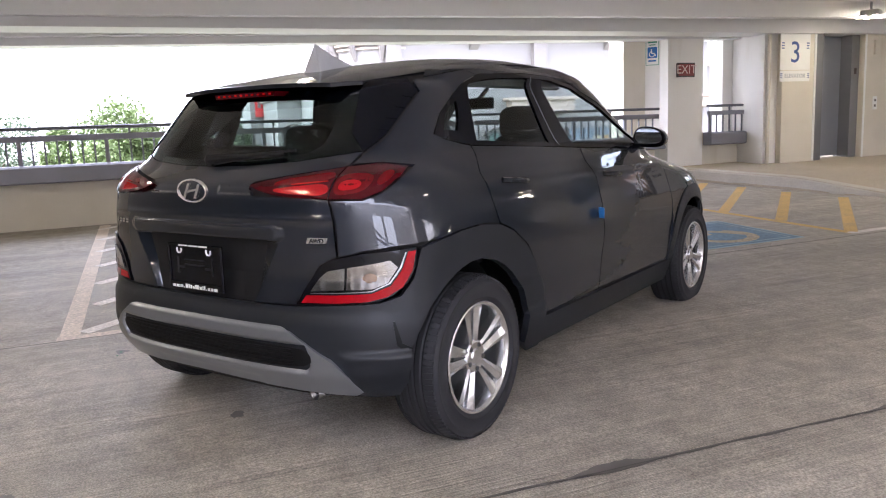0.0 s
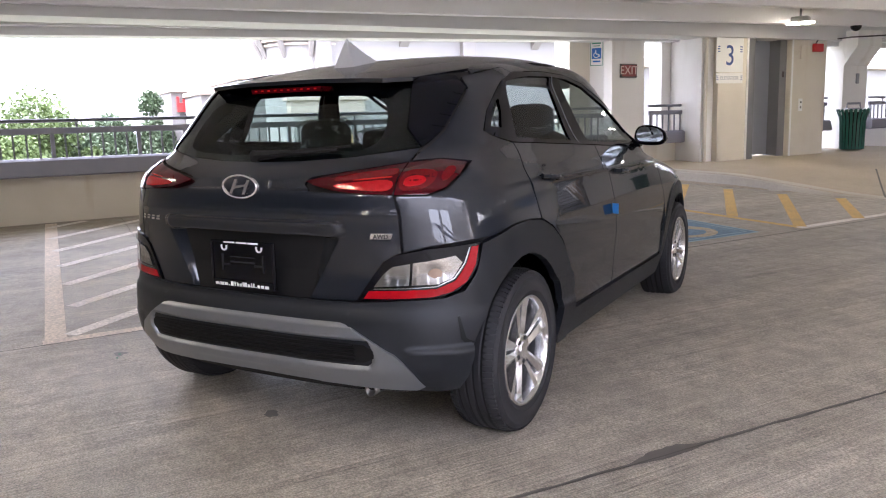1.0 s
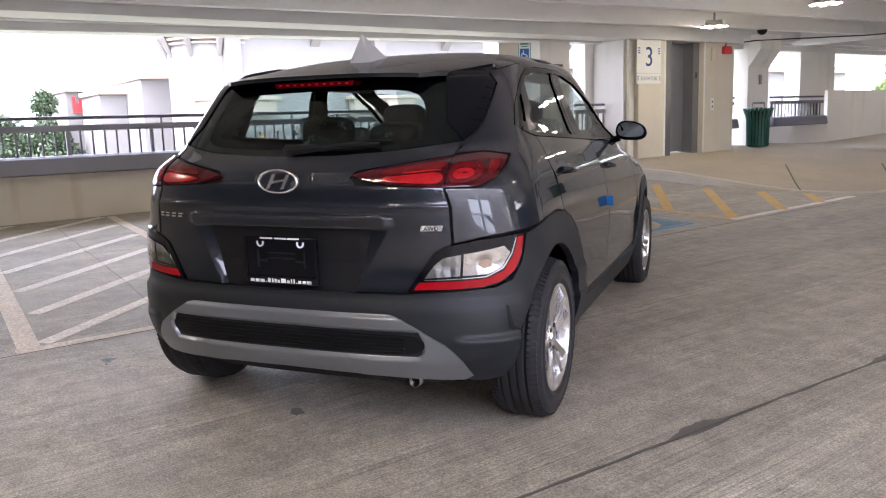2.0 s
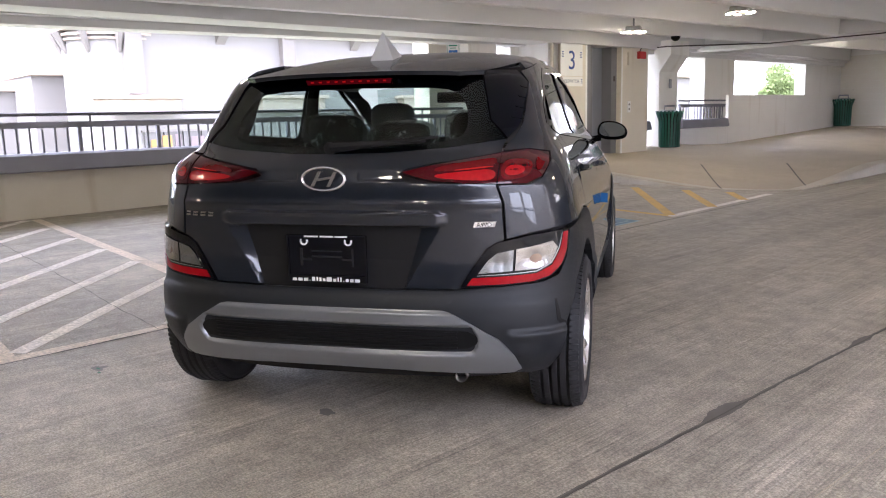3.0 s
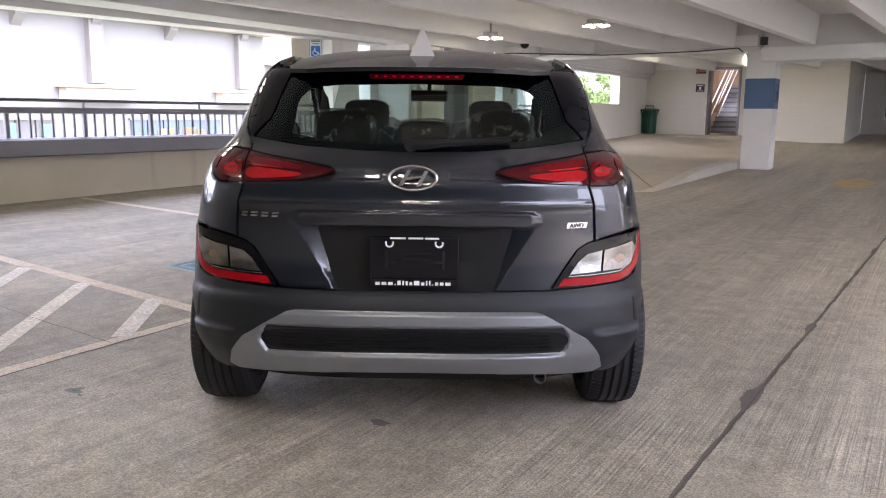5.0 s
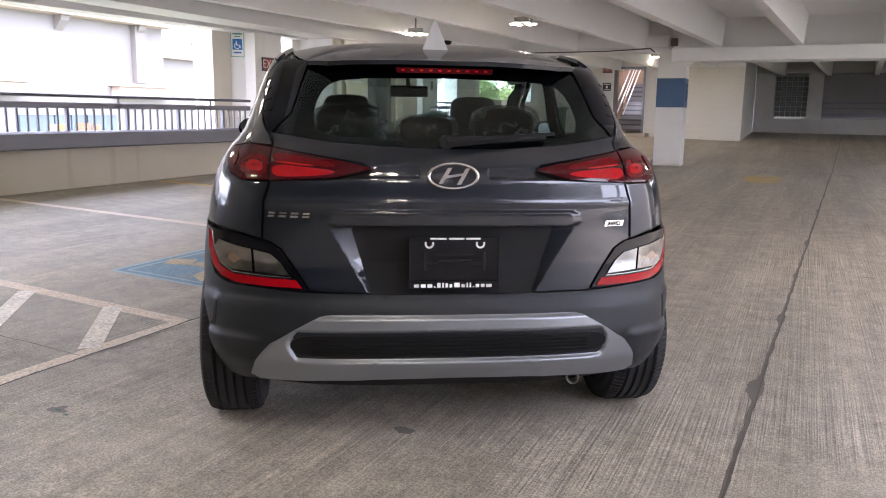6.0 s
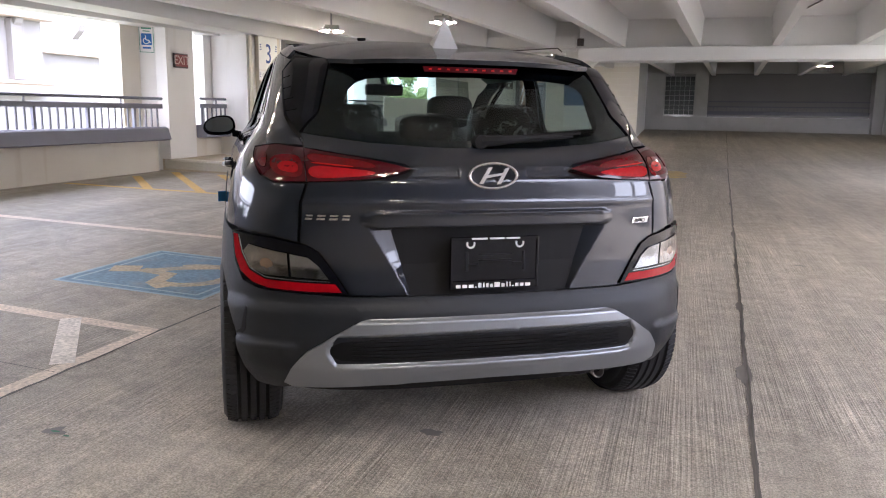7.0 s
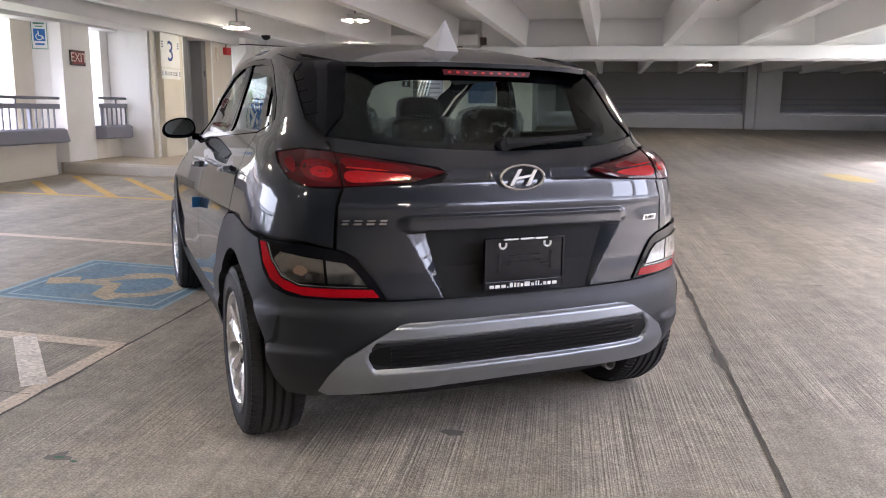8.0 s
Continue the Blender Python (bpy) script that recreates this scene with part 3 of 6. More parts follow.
EDGE = material("bright lamp edge", (0.42, 0.42, 0.43), 0.22, metal=0.95, spread=0.1, scale=30)
DARKSTEEL = material("dull exhaust steel", (0.20, 0.19, 0.18), 0.35, metal=0.9, spread=0.2, scale=20)
RUBBER = material("tyre rubber", (0.024, 0.024, 0.027), 0.6, spread=0.12, scale=12, bump=0.1, bump_scale=200, spec=0.28)
ALLOY = material("bright machined alloy", (0.80, 0.80, 0.81), 0.2, metal=0.95, spread=0.04, scale=8)
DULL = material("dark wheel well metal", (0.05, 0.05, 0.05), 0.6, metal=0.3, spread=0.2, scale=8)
FABRIC = material("dark grey seat cloth", (0.025, 0.025, 0.028), 0.85, spread=0.2, scale=30, bump=0.2, bump_scale=300)
FILM = glassy("clear plastic seat wrap", (0.80, 0.82, 0.82), 0.12)
def crinkled(m):
    """Loose film: clear between its folds, with glints painted white along the creases."""
    n, l = m.node_tree.nodes, m.node_tree.links
    clear = [k for k in n if k.type == "MIX_SHADER"][0]
    tc, vo, nz = n.new("ShaderNodeTexCoord"), n.new("ShaderNodeTexVoronoi"), n.new("ShaderNodeTexNoise")
    vo.feature = "DISTANCE_TO_EDGE"
    vo.inputs["Scale"].default_value = 15.0
    nz.inputs["Scale"].default_value, nz.inputs["Detail"].default_value = 14.0, 5
    warp = n.new("ShaderNodeMix")
    warp.data_type, warp.blend_type = "RGBA", "ADD"
    warp.inputs[0].default_value = 0.12
    l.new(tc.outputs["Object"], warp.inputs[6])
    l.new(tc.outputs["Object"], nz.inputs["Vector"])
    l.new(nz.outputs["Color"], warp.inputs[7])
    l.new(warp.outputs[2], vo.inputs["Vector"])
    fold, thin = n.new("ShaderNodeMapRange"), n.new("ShaderNodeMapRange")
    for k, v in enumerate((0.0, 0.16, 0.42, 0.02)):
        fold.inputs[k + 1].default_value = v
    for k, v in enumerate((0.42, 0.62, 0.06, 1.0)):
        thin.inputs[k + 1].default_value = v
    l.new(vo.outputs["Distance"], fold.inputs[0])
    l.new(nz.outputs["Fac"], thin.inputs[0])
    both = n.new("ShaderNodeMath")
    both.operation = "MULTIPLY"
    l.new(fold.outputs[0], both.inputs[0])
    l.new(thin.outputs[0], both.inputs[1])
    # diffuse white on the folds stands for glints of the film
    crease, white = n.new("ShaderNodeMixShader"), n.new("ShaderNodeBsdfDiffuse")
    white.inputs[0].default_value = (0.80, 0.83, 0.84, 1)
    l.new(both.outputs[0], crease.inputs[0])
    l.new(clear.outputs[0], crease.inputs[1])
    l.new(white.outputs[0], crease.inputs[2])
    l.new(crease.outputs[0], n["Material Output"].inputs[0])
crinkled(FILM)
CAPPLASTIC = material("milky plastic antenna wrap", (0.62, 0.63, 0.66), 0.3, spread=0.06, scale=20, coat=0.3)
GLASS = glassy("tinted car glass", (0.60, 0.66, 0.65))
GLASSREAR = glassy("dark tinted tailgate glass", (0.56, 0.67, 0.63))
TAPE = material("blue masking tape", (0.03, 0.22, 0.62), 0.6, spread=0.08, scale=30)
MIRROR = material("blue-tinted mirror glass", (0.60, 0.67, 0.71), 0.03, metal=1.0, spread=0.02)
LETTER = material("white print", (0.80, 0.80, 0.80), 0.5, spread=0.02)

CAR_YAW = 32.0
car = tagged(new("car"), "dark grey compact suv with black cladding parked on the deck", "car")
car.matrix_world = pose(-3.466, 0.909, 0.022, -0.1, 0.3, CAR_YAW)


# tailgate: pressed pocket round the plate, a raised bar over it
def gate_relief(q, z):
    p = body(q, z)
    x = abs(p.x)
    d = 0.0
    half = 0.285 + (z - 0.61) / 0.21 * 0.125
    soft = 0.014 + 0.075 * max(0.0, (z - 0.60) / 0.22)
    inside = min(1.0, max(0.0, (half + 0.012 - x) / soft)) * ease((0.826 - z) / 0.012 + 0.5) * ease((z - 0.585) / 0.02 + 0.5)
    d -= 0.030 * inside
    bar = ease((0.432 - x - 4.0 * max(0.0, abs(z - 0.853) - 0.012) ** 1.2) / 0.05 + 0.5) * ease((0.880 - z) / 0.006 + 0.5) * ease((z - 0.826) / 0.006 + 0.5)
    d += 0.012 * bar + 0.004 * bar * math.exp(-(((z - 0.874) / 0.005) ** 2))
    crease = math.exp(-abs((z - 0.905) / 0.012) ** 1.3)
    d += 0.0045 * crease
    for s in (1,):
        d -= 0.006 * ease((0.30 - x) / 0.012 + 0.5) * ease((x - 0.12) / 0.012 + 0.5) * ease((1.022 - z) / 0.006 + 0.5) * ease((z - 0.994) / 0.006 + 0.5)
    return d

gate = [X(0.0, 0.598), X(0.25, 0.599), X(0.482, 0.602), X(0.53, 0.672), X(0.58, 0.744), X(0.620, 0.768), X(0.642, 0.775), X(0.634, 0.905), X(0.613, 0.972), X(0.30, 0.985), X(0.27, 1.015), X(0.30, 1.035), X(0.613, 1.082), X(0.622, 1.128), X(0.41, 1.100), X(0.20, 1.087), X(0.0, 1.083)]
gate = gate + [(-a, b) for a, b in reversed(gate[1:-1])]
tailgate = patch("tailgate", gate, PAINT, car, cell=0.008, relief=gate_relief)

# quarter panels round the corner up to the rear door
quarter = [X(0.652, 0.778), X(0.73, 0.796), X(0.80, 0.806), Y(-0.20, 0.815), Y(-0.08, 0.832), Y(0.08, 0.836), Y(0.195, 0.822), Y(0.175, 0.90), Y(0.15, 0.985), Y(0.178, 1.115), Y(0.172, 1.130), Y(0.02, 1.160), Y(-0.035, 1.182), Y(0.043, 1.261), Y(0.164, 1.335), Y(0.264, 1.384), Y(0.39, 1.420), Y(0.32, 1.44), Y(0.0, 1.392), Y(-0.012, 1.347), Y(-0.102, 1.28), Y(-0.218, 1.186), Y(-0.292, 1.135), X(0.629, 1.112), X(0.620, 1.088), X(0.70, 1.092), X(0.772, 1.078), X(0.782, 1.04), X(0.765, 0.99), X(0.72, 0.966), X(0.624, 0.968), X(0.645, 0.905)]
patch("quarter_panel", quarter, PAINT, car, cell=0.03, mirror=True)
# gloss black corner of the spoiler beside the glass
corner = [X(0.626, 1.130), Y(-0.302, 1.140), Y(-0.228, 1.188), Y(-0.112, 1.282), Y(-0.022, 1.348), Y(-0.02, 1.395), X(0.50, 1.392), X(0.53, 1.30), X(0.56, 1.2)]
patch("glass_corner", corner, GLOSS, car, off=0.001, cell=0.02, mirror=True)

for k in range(4):
    z0 = 1.20 + k * 0.04
    yy = -0.205 + (z0 - 1.2) * 1.25
    dash = [Y(yy - 0.035, z0 + 0.006), Y(yy - 0.006, z0), Y(yy - 0.006, z0 + 0.004), Y(yy - 0.035, z0 + 0.010)]
    patch("louvre", dash, GLOSS, car, off=0.003, cell=0.05, thick=0.004, mirror=True)
# black backing under the joints of the rear pillar
backing = [X(0.56, 1.11), X(0.60, 1.12), Y(-0.20, 1.12), Y(-0.03, 1.185), Y(0.10, 1.27), Y(0.30, 1.39), Y(0.10, 1.425), X(0.46, 1.40), X(0.482, 1.30), X(0.51, 1.20)]
patch("pillar_backing", backing, BLACK, car, off=-0.012, thick=0.0, cell=0.06, mirror=True)

# tailgate glass with its black border
glass = [X(0.0, 1.088), X(0.20, 1.092), X(0.41, 1.105), X(0.622, 1.134), X(0.556, 1.2), X(0.526, 1.30), X(0.496, 1.39), X(0.0, 1.40)]
glass = glass + [(-a, b) for a, b in reversed(glass[1:-1])]
rear_glass = patch("rear_window", glass, GLASSREAR, car, off=-0.004, thick=0, cell=0.06, label="dark tinted tailgate glass")
rear_glass.visible_shadow = False
border = [(0.0, 1.086), (0.20, 1.09), (0.41, 1.103), (0.622, 1.132), (0.556, 1.2), (0.526, 1.30), (0.496, 1.392), (0.0, 1.402)]
inner = [(0.0, 1.112), (0.20, 1.115), (0.36, 1.123), (0.43, 1.132), (0.468, 1.150), (0.480, 1.180), (0.478, 1.215), (0.468, 1.250), (0.450, 1.285), (0.425, 1.308), (0.385, 1.324), (0.30, 1.332), (0.0, 1.338)]
for s in (1, -1):
    rows = [X(x, z) for x, z in border] + [X(x, z) for x, z in reversed(inner)]
    rows = [(a * s, b) for a, b in rows]
    patch("glass_border", rows if s > 0 else rows[::-1], GLOSS, rear_glass, off=-0.008, thick=0.002, cell=0.06, label="black printed glass border")

# spoiler and roof
rf = [(0.0, -0.305), (0.28, -0.292), (0.42, -0.252), (0.505, -0.16), (0.545, 0.0), (0.575, 0.2), (0.605, 0.5), (0.615, 0.8), (0.605, 1.15), (0.57, 1.42), (0.0, 1.58)]
rf = rf + [(-a, b) for a, b in reversed(rf[1:-1])]
patch("roof", rf, ROOFPAINT, car, skin=roof, thick=0.012, cell=0.06)
for s in (1, -1):
    rail = [Y(0.06, 1.405), Y(0.32, 1.442), Y(0.42, 1.417), Y(0.55, 1.435), Y(0.80, 1.442), Y(1.05, 1.436), Y(1.28, 1.40), Y(1.55, 1.312), Y(1.88, 1.158), Y(2.05, 1.06), Y(2.15, 1.045), Y(1.93, 1.185), Y(1.67, 1.33), Y(1.45, 1.43), Y(1.2, 1.478), Y(0.6, 1.486), Y(0.35, 1.475), Y(0.10, 1.435)]
    rail = [(a * s, b) for a, b in rail]
    patch("roof_rail", rail if s > 0 else rail[::-1], PAINT, car, cell=0.04)
lip = [(0.0, -0.312), (0.28, -0.30), (0.43, -0.258), (0.51, -0.168), (0.46, -0.12), (0.0, -0.14)]
lip = lip + [(-a, b) for a, b in reversed(lip[1:-1])]
patch("spoiler", lip, ROOFPAINT, car, skin=roof, off=0.004, thick=0.016, cell=0.05)
bm = bmesh.new()
prism(bm, [(-0.180, 1.347), (0.165, 1.347), (0.172, 1.366), (-0.187, 1.366)], "y", -0.296, -0.22)
brake = part("brake_light", bm, RED, car, "long red third brake light")
bm = bmesh.new()
for k in range(10):
    box(bm, -0.165 + k * 0.0335, -0.153 + k * 0.0335, -0.298, -0.296, 1.354, 1.360)
part("led_row", bm, REDGLOW, brake)
# antenna fin in its protective wrap
bm = bmesh.new()
base = [bm.verts.new(c) for c in ((-0.062, 0.085, 1.440), (0.062, 0.085, 1.440), (0.035, 0.34, 1.474), (-0.035, 0.34, 1.474))]
ridge = [bm.verts.new(c) for c in ((0.0, 0.115, 1.592), (0.0, 0.20, 1.545), (0.0, 0.36, 1.502))]
for f in ((base[0], base[1], ridge[0]), (base[1], base[2], ridge[2], ridge[1], ridge[0]), (base[3], base[0], ridge[0], ridge[1], ridge[2]), (base[2], base[3], ridge[2]), tuple(base[::-1])):
    bm.faces.new(f)
bmesh.ops.bevel(bm, geom=bm.edges[:], offset=0.004, segments=2, affect="EDGES")
part("antenna", bm, CAPPLASTIC, car, "shark-fin antenna in a milky plastic wrap")

# doors, fenders and nose
door_r = [Y(0.205, 0.822), Y(0.30, 0.785), Y(0.40, 0.712), Y(0.478, 0.60), Y(0.52, 0.50), Y(0.545, 0.375), Y(1.145, 0.372), Y(1.178, 0.60), Y(1.186, 0.80), Y(1.172, 0.93), Y(1.11, 1.082), Y(0.70, 1.105), Y(0.185, 1.128), Y(0.158, 0.985), Y(0.183, 0.90)]
def door_relief(q, z):
    return 0.006 * math.exp(-(((z - 0.965) / 0.022) ** 2)) - 0.010 * math.exp(-(((z - 0.55) / 0.10) ** 2))
doors_r = patch("rear_door", door_r, PAINT, car, cell=0.035, relief=door_relief, mirror=True)
door_f = [Y(1.151, 0.372), Y(2.16, 0.372), Y(2.20, 0.55), Y(2.20, 0.75), Y(2.13, 0.95), Y(2.06, 1.035), Y(1.60, 1.058), Y(1.118, 1.082), Y(1.179, 0.93), Y(1.193, 0.80), Y(1.185, 0.60)]
doors_f = patch("front_door", door_f, PAINT, car, cell=0.035, relief=door_relief, mirror=True)
fender = [Y(2.166, 0.372), Y(2.20, 0.372), Y(2.22, 0.45), Y(2.30, 0.62), Y(2.42, 0.74), Y(2.58, 0.79), Y(2.75, 0.76), Y(2.88, 0.68), Y(2.97, 0.55), Y(3.10, 0.55), Y(3.10, 0.80), Y(2.85, 0.87), Y(2.55, 0.925), Y(2.15, 0.985), Y(2.11, 1.0), Y(2.137, 0.95), Y(2.207, 0.75), Y(2.207, 0.55)]
patch("fender", fender, PAINT, car, cell=0.05, mirror=True)
a90 = math.radians(88)
patch("hood", [(-a90, 0.86), (a90, 0.86), (a90, 0.975), (0.9, 0.99), (-0.9, 0.99), (-a90, 0.975)], PAINT, car, skin=nose, cell=0.05)
patch("front_bumper", [(-1.25, 0.24), (1.25, 0.24), (1.25, 0.85), (-1.25, 0.85)], CLAD, car, skin=nose, cell=0.12)
shield = patch("windshield", [(-1.18, 1.01), (1.18, 1.01), (1.02, 1.40), (0.5, 1.44), (-0.5, 1.44), (-1.02, 1.40)], GLASS, car, skin=nose, off=-0.004, thick=0, cell=0.1, label="clear windshield")
shield.visible_shadow = False

# side windows, pillars and belt trim
for s in (1, -1):
    def pane(name, rows, mat_, off, thick, label=""):
        rows = [(a * s, b) for a, b in rows]
        return patch(name, rows if s > 0 else rows[::-1], mat_, car, off=off, thick=thick, cell=0.05, label=label)
    for rows in ([Y(0.028, 1.190), Y(0.074, 1.262), Y(0.142, 1.300), Y(0.182, 1.314), Y(0.170, 1.25), Y(0.130, 1.183)], [Y(0.300, 1.385), Y(0.40, 1.404), Y(0.56, 1.416), Y(0.87, 1.426), Y(0.86, 1.095), Y(0.225, 1.135)], [Y(0.97, 1.425), Y(1.05, 1.42), Y(1.26, 1.384), Y(1.54, 1.285), Y(1.97, 1.075), Y(1.95, 1.055), Y(1.05, 1.09)]):
        w = pane("side_window", rows, GLASS, -0.006, 0, "tinted side window")
        w.visible_shadow = False
    pane("pillar_trim", [Y(0.120, 1.148), Y(0.232, 1.130), Y(0.262, 1.25), Y(0.312, 1.388), Y(0.255, 1.362), Y(0.176, 1.310), Y(0.164, 1.25), Y(0.124, 1.188)], GLOSS, 0.0, 0.015)
    pane("pillar_trim", [Y(-0.030, 1.178), Y(0.03, 1.160), Y(0.126, 1.146), Y(0.128, 1.190), Y(0.032, 1.197)], GLOSS, 0.0, 0.015)
    pane("pillar_trim", [Y(0.838, 1.092), Y(1.075, 1.085), Y(0.988, 1.43), Y(0.852, 1.43)], GLOSS, 0.0, 0.015)
    pane("pillar_strip", [Y(0.914, 1.100), Y(0.920, 1.100), Y(0.876, 1.424), Y(0.870, 1.424)], SILVER, 0.003, 0.004, "thin bright strip on the door pillar")
    pane("belt_trim", [Y(0.03, 1.158), Y(0.20, 1.130), Y(1.12, 1.085), Y(2.06, 1.038), Y(1.97, 1.062), Y(1.12, 1.102), Y(0.22, 1.148), Y(0.05, 1.172)], GLOSS, 0.003, 0.015)
    pane("window_frame", [Y(-0.03, 1.180), Y(0.03, 1.194), Y(0.078, 1.260), Y(0.142, 1.297), Y(0.178, 1.309), Y(0.255, 1.356), Y(0.31, 1.381), Y(0.42, 1.398), Y(0.56, 1.411), Y(0.80, 1.418), Y(1.05, 1.414), Y(1.26, 1.378), Y(1.54, 1.279), Y(1.95, 1.070), Y(2.03, 1.045), Y(1.87, 1.150), Y(1.53, 1.305), Y(1.27, 1.396), Y(1.05, 1.432), Y(0.80, 1.438), Y(0.42, 1.426), Y(0.39, 1.418), Y(0.264, 1.382), Y(0.164, 1.333), Y(0.043, 1.260)], GLOSS, 0.002, 0.015)

# cladding: bumper, wheel arches, sills
def arch(cy, r, a0, a1, n=14, cz=0.322):
    return [(cy + r * math.cos(math.radians(a0 + (a1 - a0) * k / n)), cz + r * math.sin(math.radians(a0 + (a1 - a0) * k / n))) for k in range(n + 1)]
def bump_relief(q, z):
    p = body(q, z)
    x = abs(p.x)
    d = 0.010 * ease((0.575 - z) / 0.03)
    d -= 0.020 * ease((x - 0.60) / 0.05) * ease((0.80 - x) / 0.05) * math.exp(-(((z - 0.405) / 0.03) ** 2)) * 0.3
    if x > 0.62:
        d += 0.012 * ease((0.445 - z) / 0.015) * ease((x - 0.62) / 0.08)
    return d
half = [X(0.0, 0.592), X(0.25, 0.593), X(0.485, 0.595), X(0.66, 0.606), X(0.775, 0.612), X(0.825, 0.632), X(0.848, 0.69), X(0.855, 0.79)]
half += [Y(-0.20, 0.808), Y(-0.08, 0.825), Y(0.06, 0.83), Y(0.198, 0.815), Y(0.295, 0.778), Y(0.392, 0.705), Y(0.470, 0.595), Y(0.512, 0.50), Y(0.535, 0.375), Y(0.54, 0.24), Y(0.43, 0.24)]
half += [Y(y, z) for y, z in arch(0.0, 0.385, -5, 162, 18)] + [Y(-0.362, 0.39), Y(-0.352, 0.33)]
half += [Y(-0.350, 0.278), X(0.72, 0.274), X(0.68, 0.28), X(0.60, 0.282), X(0.3, 0.288), X(0.0, 0.288)]
bumper_out = half + [(-a, b) for a, b in reversed(half[1:-1])]
bumper = patch("rear_bumper", bumper_out, CLAD, car, off=0.002, cell=0.022, relief=bump_relief, thick=0.03, label="grained dark plastic bumper and arch")
garn = [X(0.0, 0.527), X(0.41, 0.528), X(0.455, 0.518), X(0.536, 0.472), X(0.621, 0.420), X(0.672, 0.356), X(0.690, 0.30), X(0.66, 0.284), X(0.4, 0.296), X(0.0, 0.300)]
garn = garn + [(-a, b) for a, b in reversed(garn[1:-1])]
def garn_relief(q, z):
    p = body(q, z)
    x = abs(p.x)
    slot = ease((0.045 - abs(z - 0.419)) / 0.012 + 0.5) * ease((0.548 - x - 0.5 * max(0, abs(z - 0.419) - 0.01)) / 0.02 + 0.5)
    return 0.016 * ease((0.53 - z) / 0.02) - 0.030 * slot - 0.003 * ease((0.345 - z) / 0.012) * ease((0.30 - x) / 0.06 + 0.5)
garnish = patch("skid_trim", garn, SILVER, bumper, off=0.008, cell=0.012, relief=garn_relief, thick=0.03, label="satin silver lower bumper trim")
slot = [X(0.0, 0.458), X(0.50, 0.457), X(0.545, 0.440), X(0.555, 0.419), X(0.545, 0.400), X(0.50, 0.380), X(0.0, 0.381)]
slot = rounded(slot + [(-a, b) for a, b in reversed(slot[1:-1])], 2)
patch("slot_grille", slot, SLOT, bumper, off=0.0150, cell=0.03, thick=0.004, label="black ribbed slot")
for k in range(5):
    z0 = 0.388 + k * 0.0135
    row = [X(0.0, z0), X(0.48, z0), X(0.48, z0 + 0.006), X(0.0, z0 + 0.006)]
    row = row + [(-a, b) for a, b in (row[2], row[1])]
    patch("slot_rib", [(-row[1][0], z0), row[1], row[2], (-row[2][0], z0 + 0.006)], SLOT, bumper, off=0.020, cell=0.05, thick=0.006)
bm = bmesh.new()
for k in range(20):
    a0, a1 = k * math.tau / 20, (k + 1) * math.tau / 20
    f = lambda a: (0.485 + 0.026 * math.cos(a), rear_y(0.485, 0.42) - 0.004, 0.420 + 0.026 * math.sin(a))
    tube(bm, f(a0), f(a1), 0.0016, 5)
part("tow_cap", bm, BLACK, bumper, "round tow eye cap")
for sx in (1, -1):
    seam_ = [X(0.262, 0.345), X(0.266, 0.345), X(0.246, 0.302), X(0.242, 0.302)]
    seam_ = [(a * sx, b) for a, b in seam_]
    patch("trim_seam", seam_ if sx > 0 else seam_[::-1], BLACK, garnish, off=0.0165, cell=0.05, thick=0.004)
patch("sill_cladding", [Y(0.545, 0.235), Y(2.21, 0.235), Y(2.205, 0.365), Y(0.542, 0.367)], CLAD, car, off=0.012, cell=0.06, mirror=True, thick=0.05)
fa = [Y(y, z) for y, z in arch(2.62, 0.385, 182, -5, 18)] + [Y(3.10, 0.29), Y(3.10, 0.545)] + [Y(y, z) for y, z in arch(2.62, 0.468, 22, 180, 16)] + [Y(2.135, 0.24), Y(2.22, 0.24)]
patch("front_arch", fa, CLAD, car, off=0.006, cell=0.05, mirror=True, thick=0.03)

# flat dark strips that stand for the shade in the bumper's corner creases
for sx in (1, -1):
    crease_rows = [(a * sx, b) for a, b in (X(0.806, 0.548), X(0.811, 0.548), X(0.826, 0.470), X(0.842, 0.452), X(0.846, 0.446), X(0.822, 0.452), X(0.814, 0.466))]
    patch("bumper_crease_shade", crease_rows if sx > 0 else crease_rows[::-1], SLOT, bumper, off=0.0135, cell=0.02, thick=0.004, label="dark tapered strip for the shaded bumper crease")

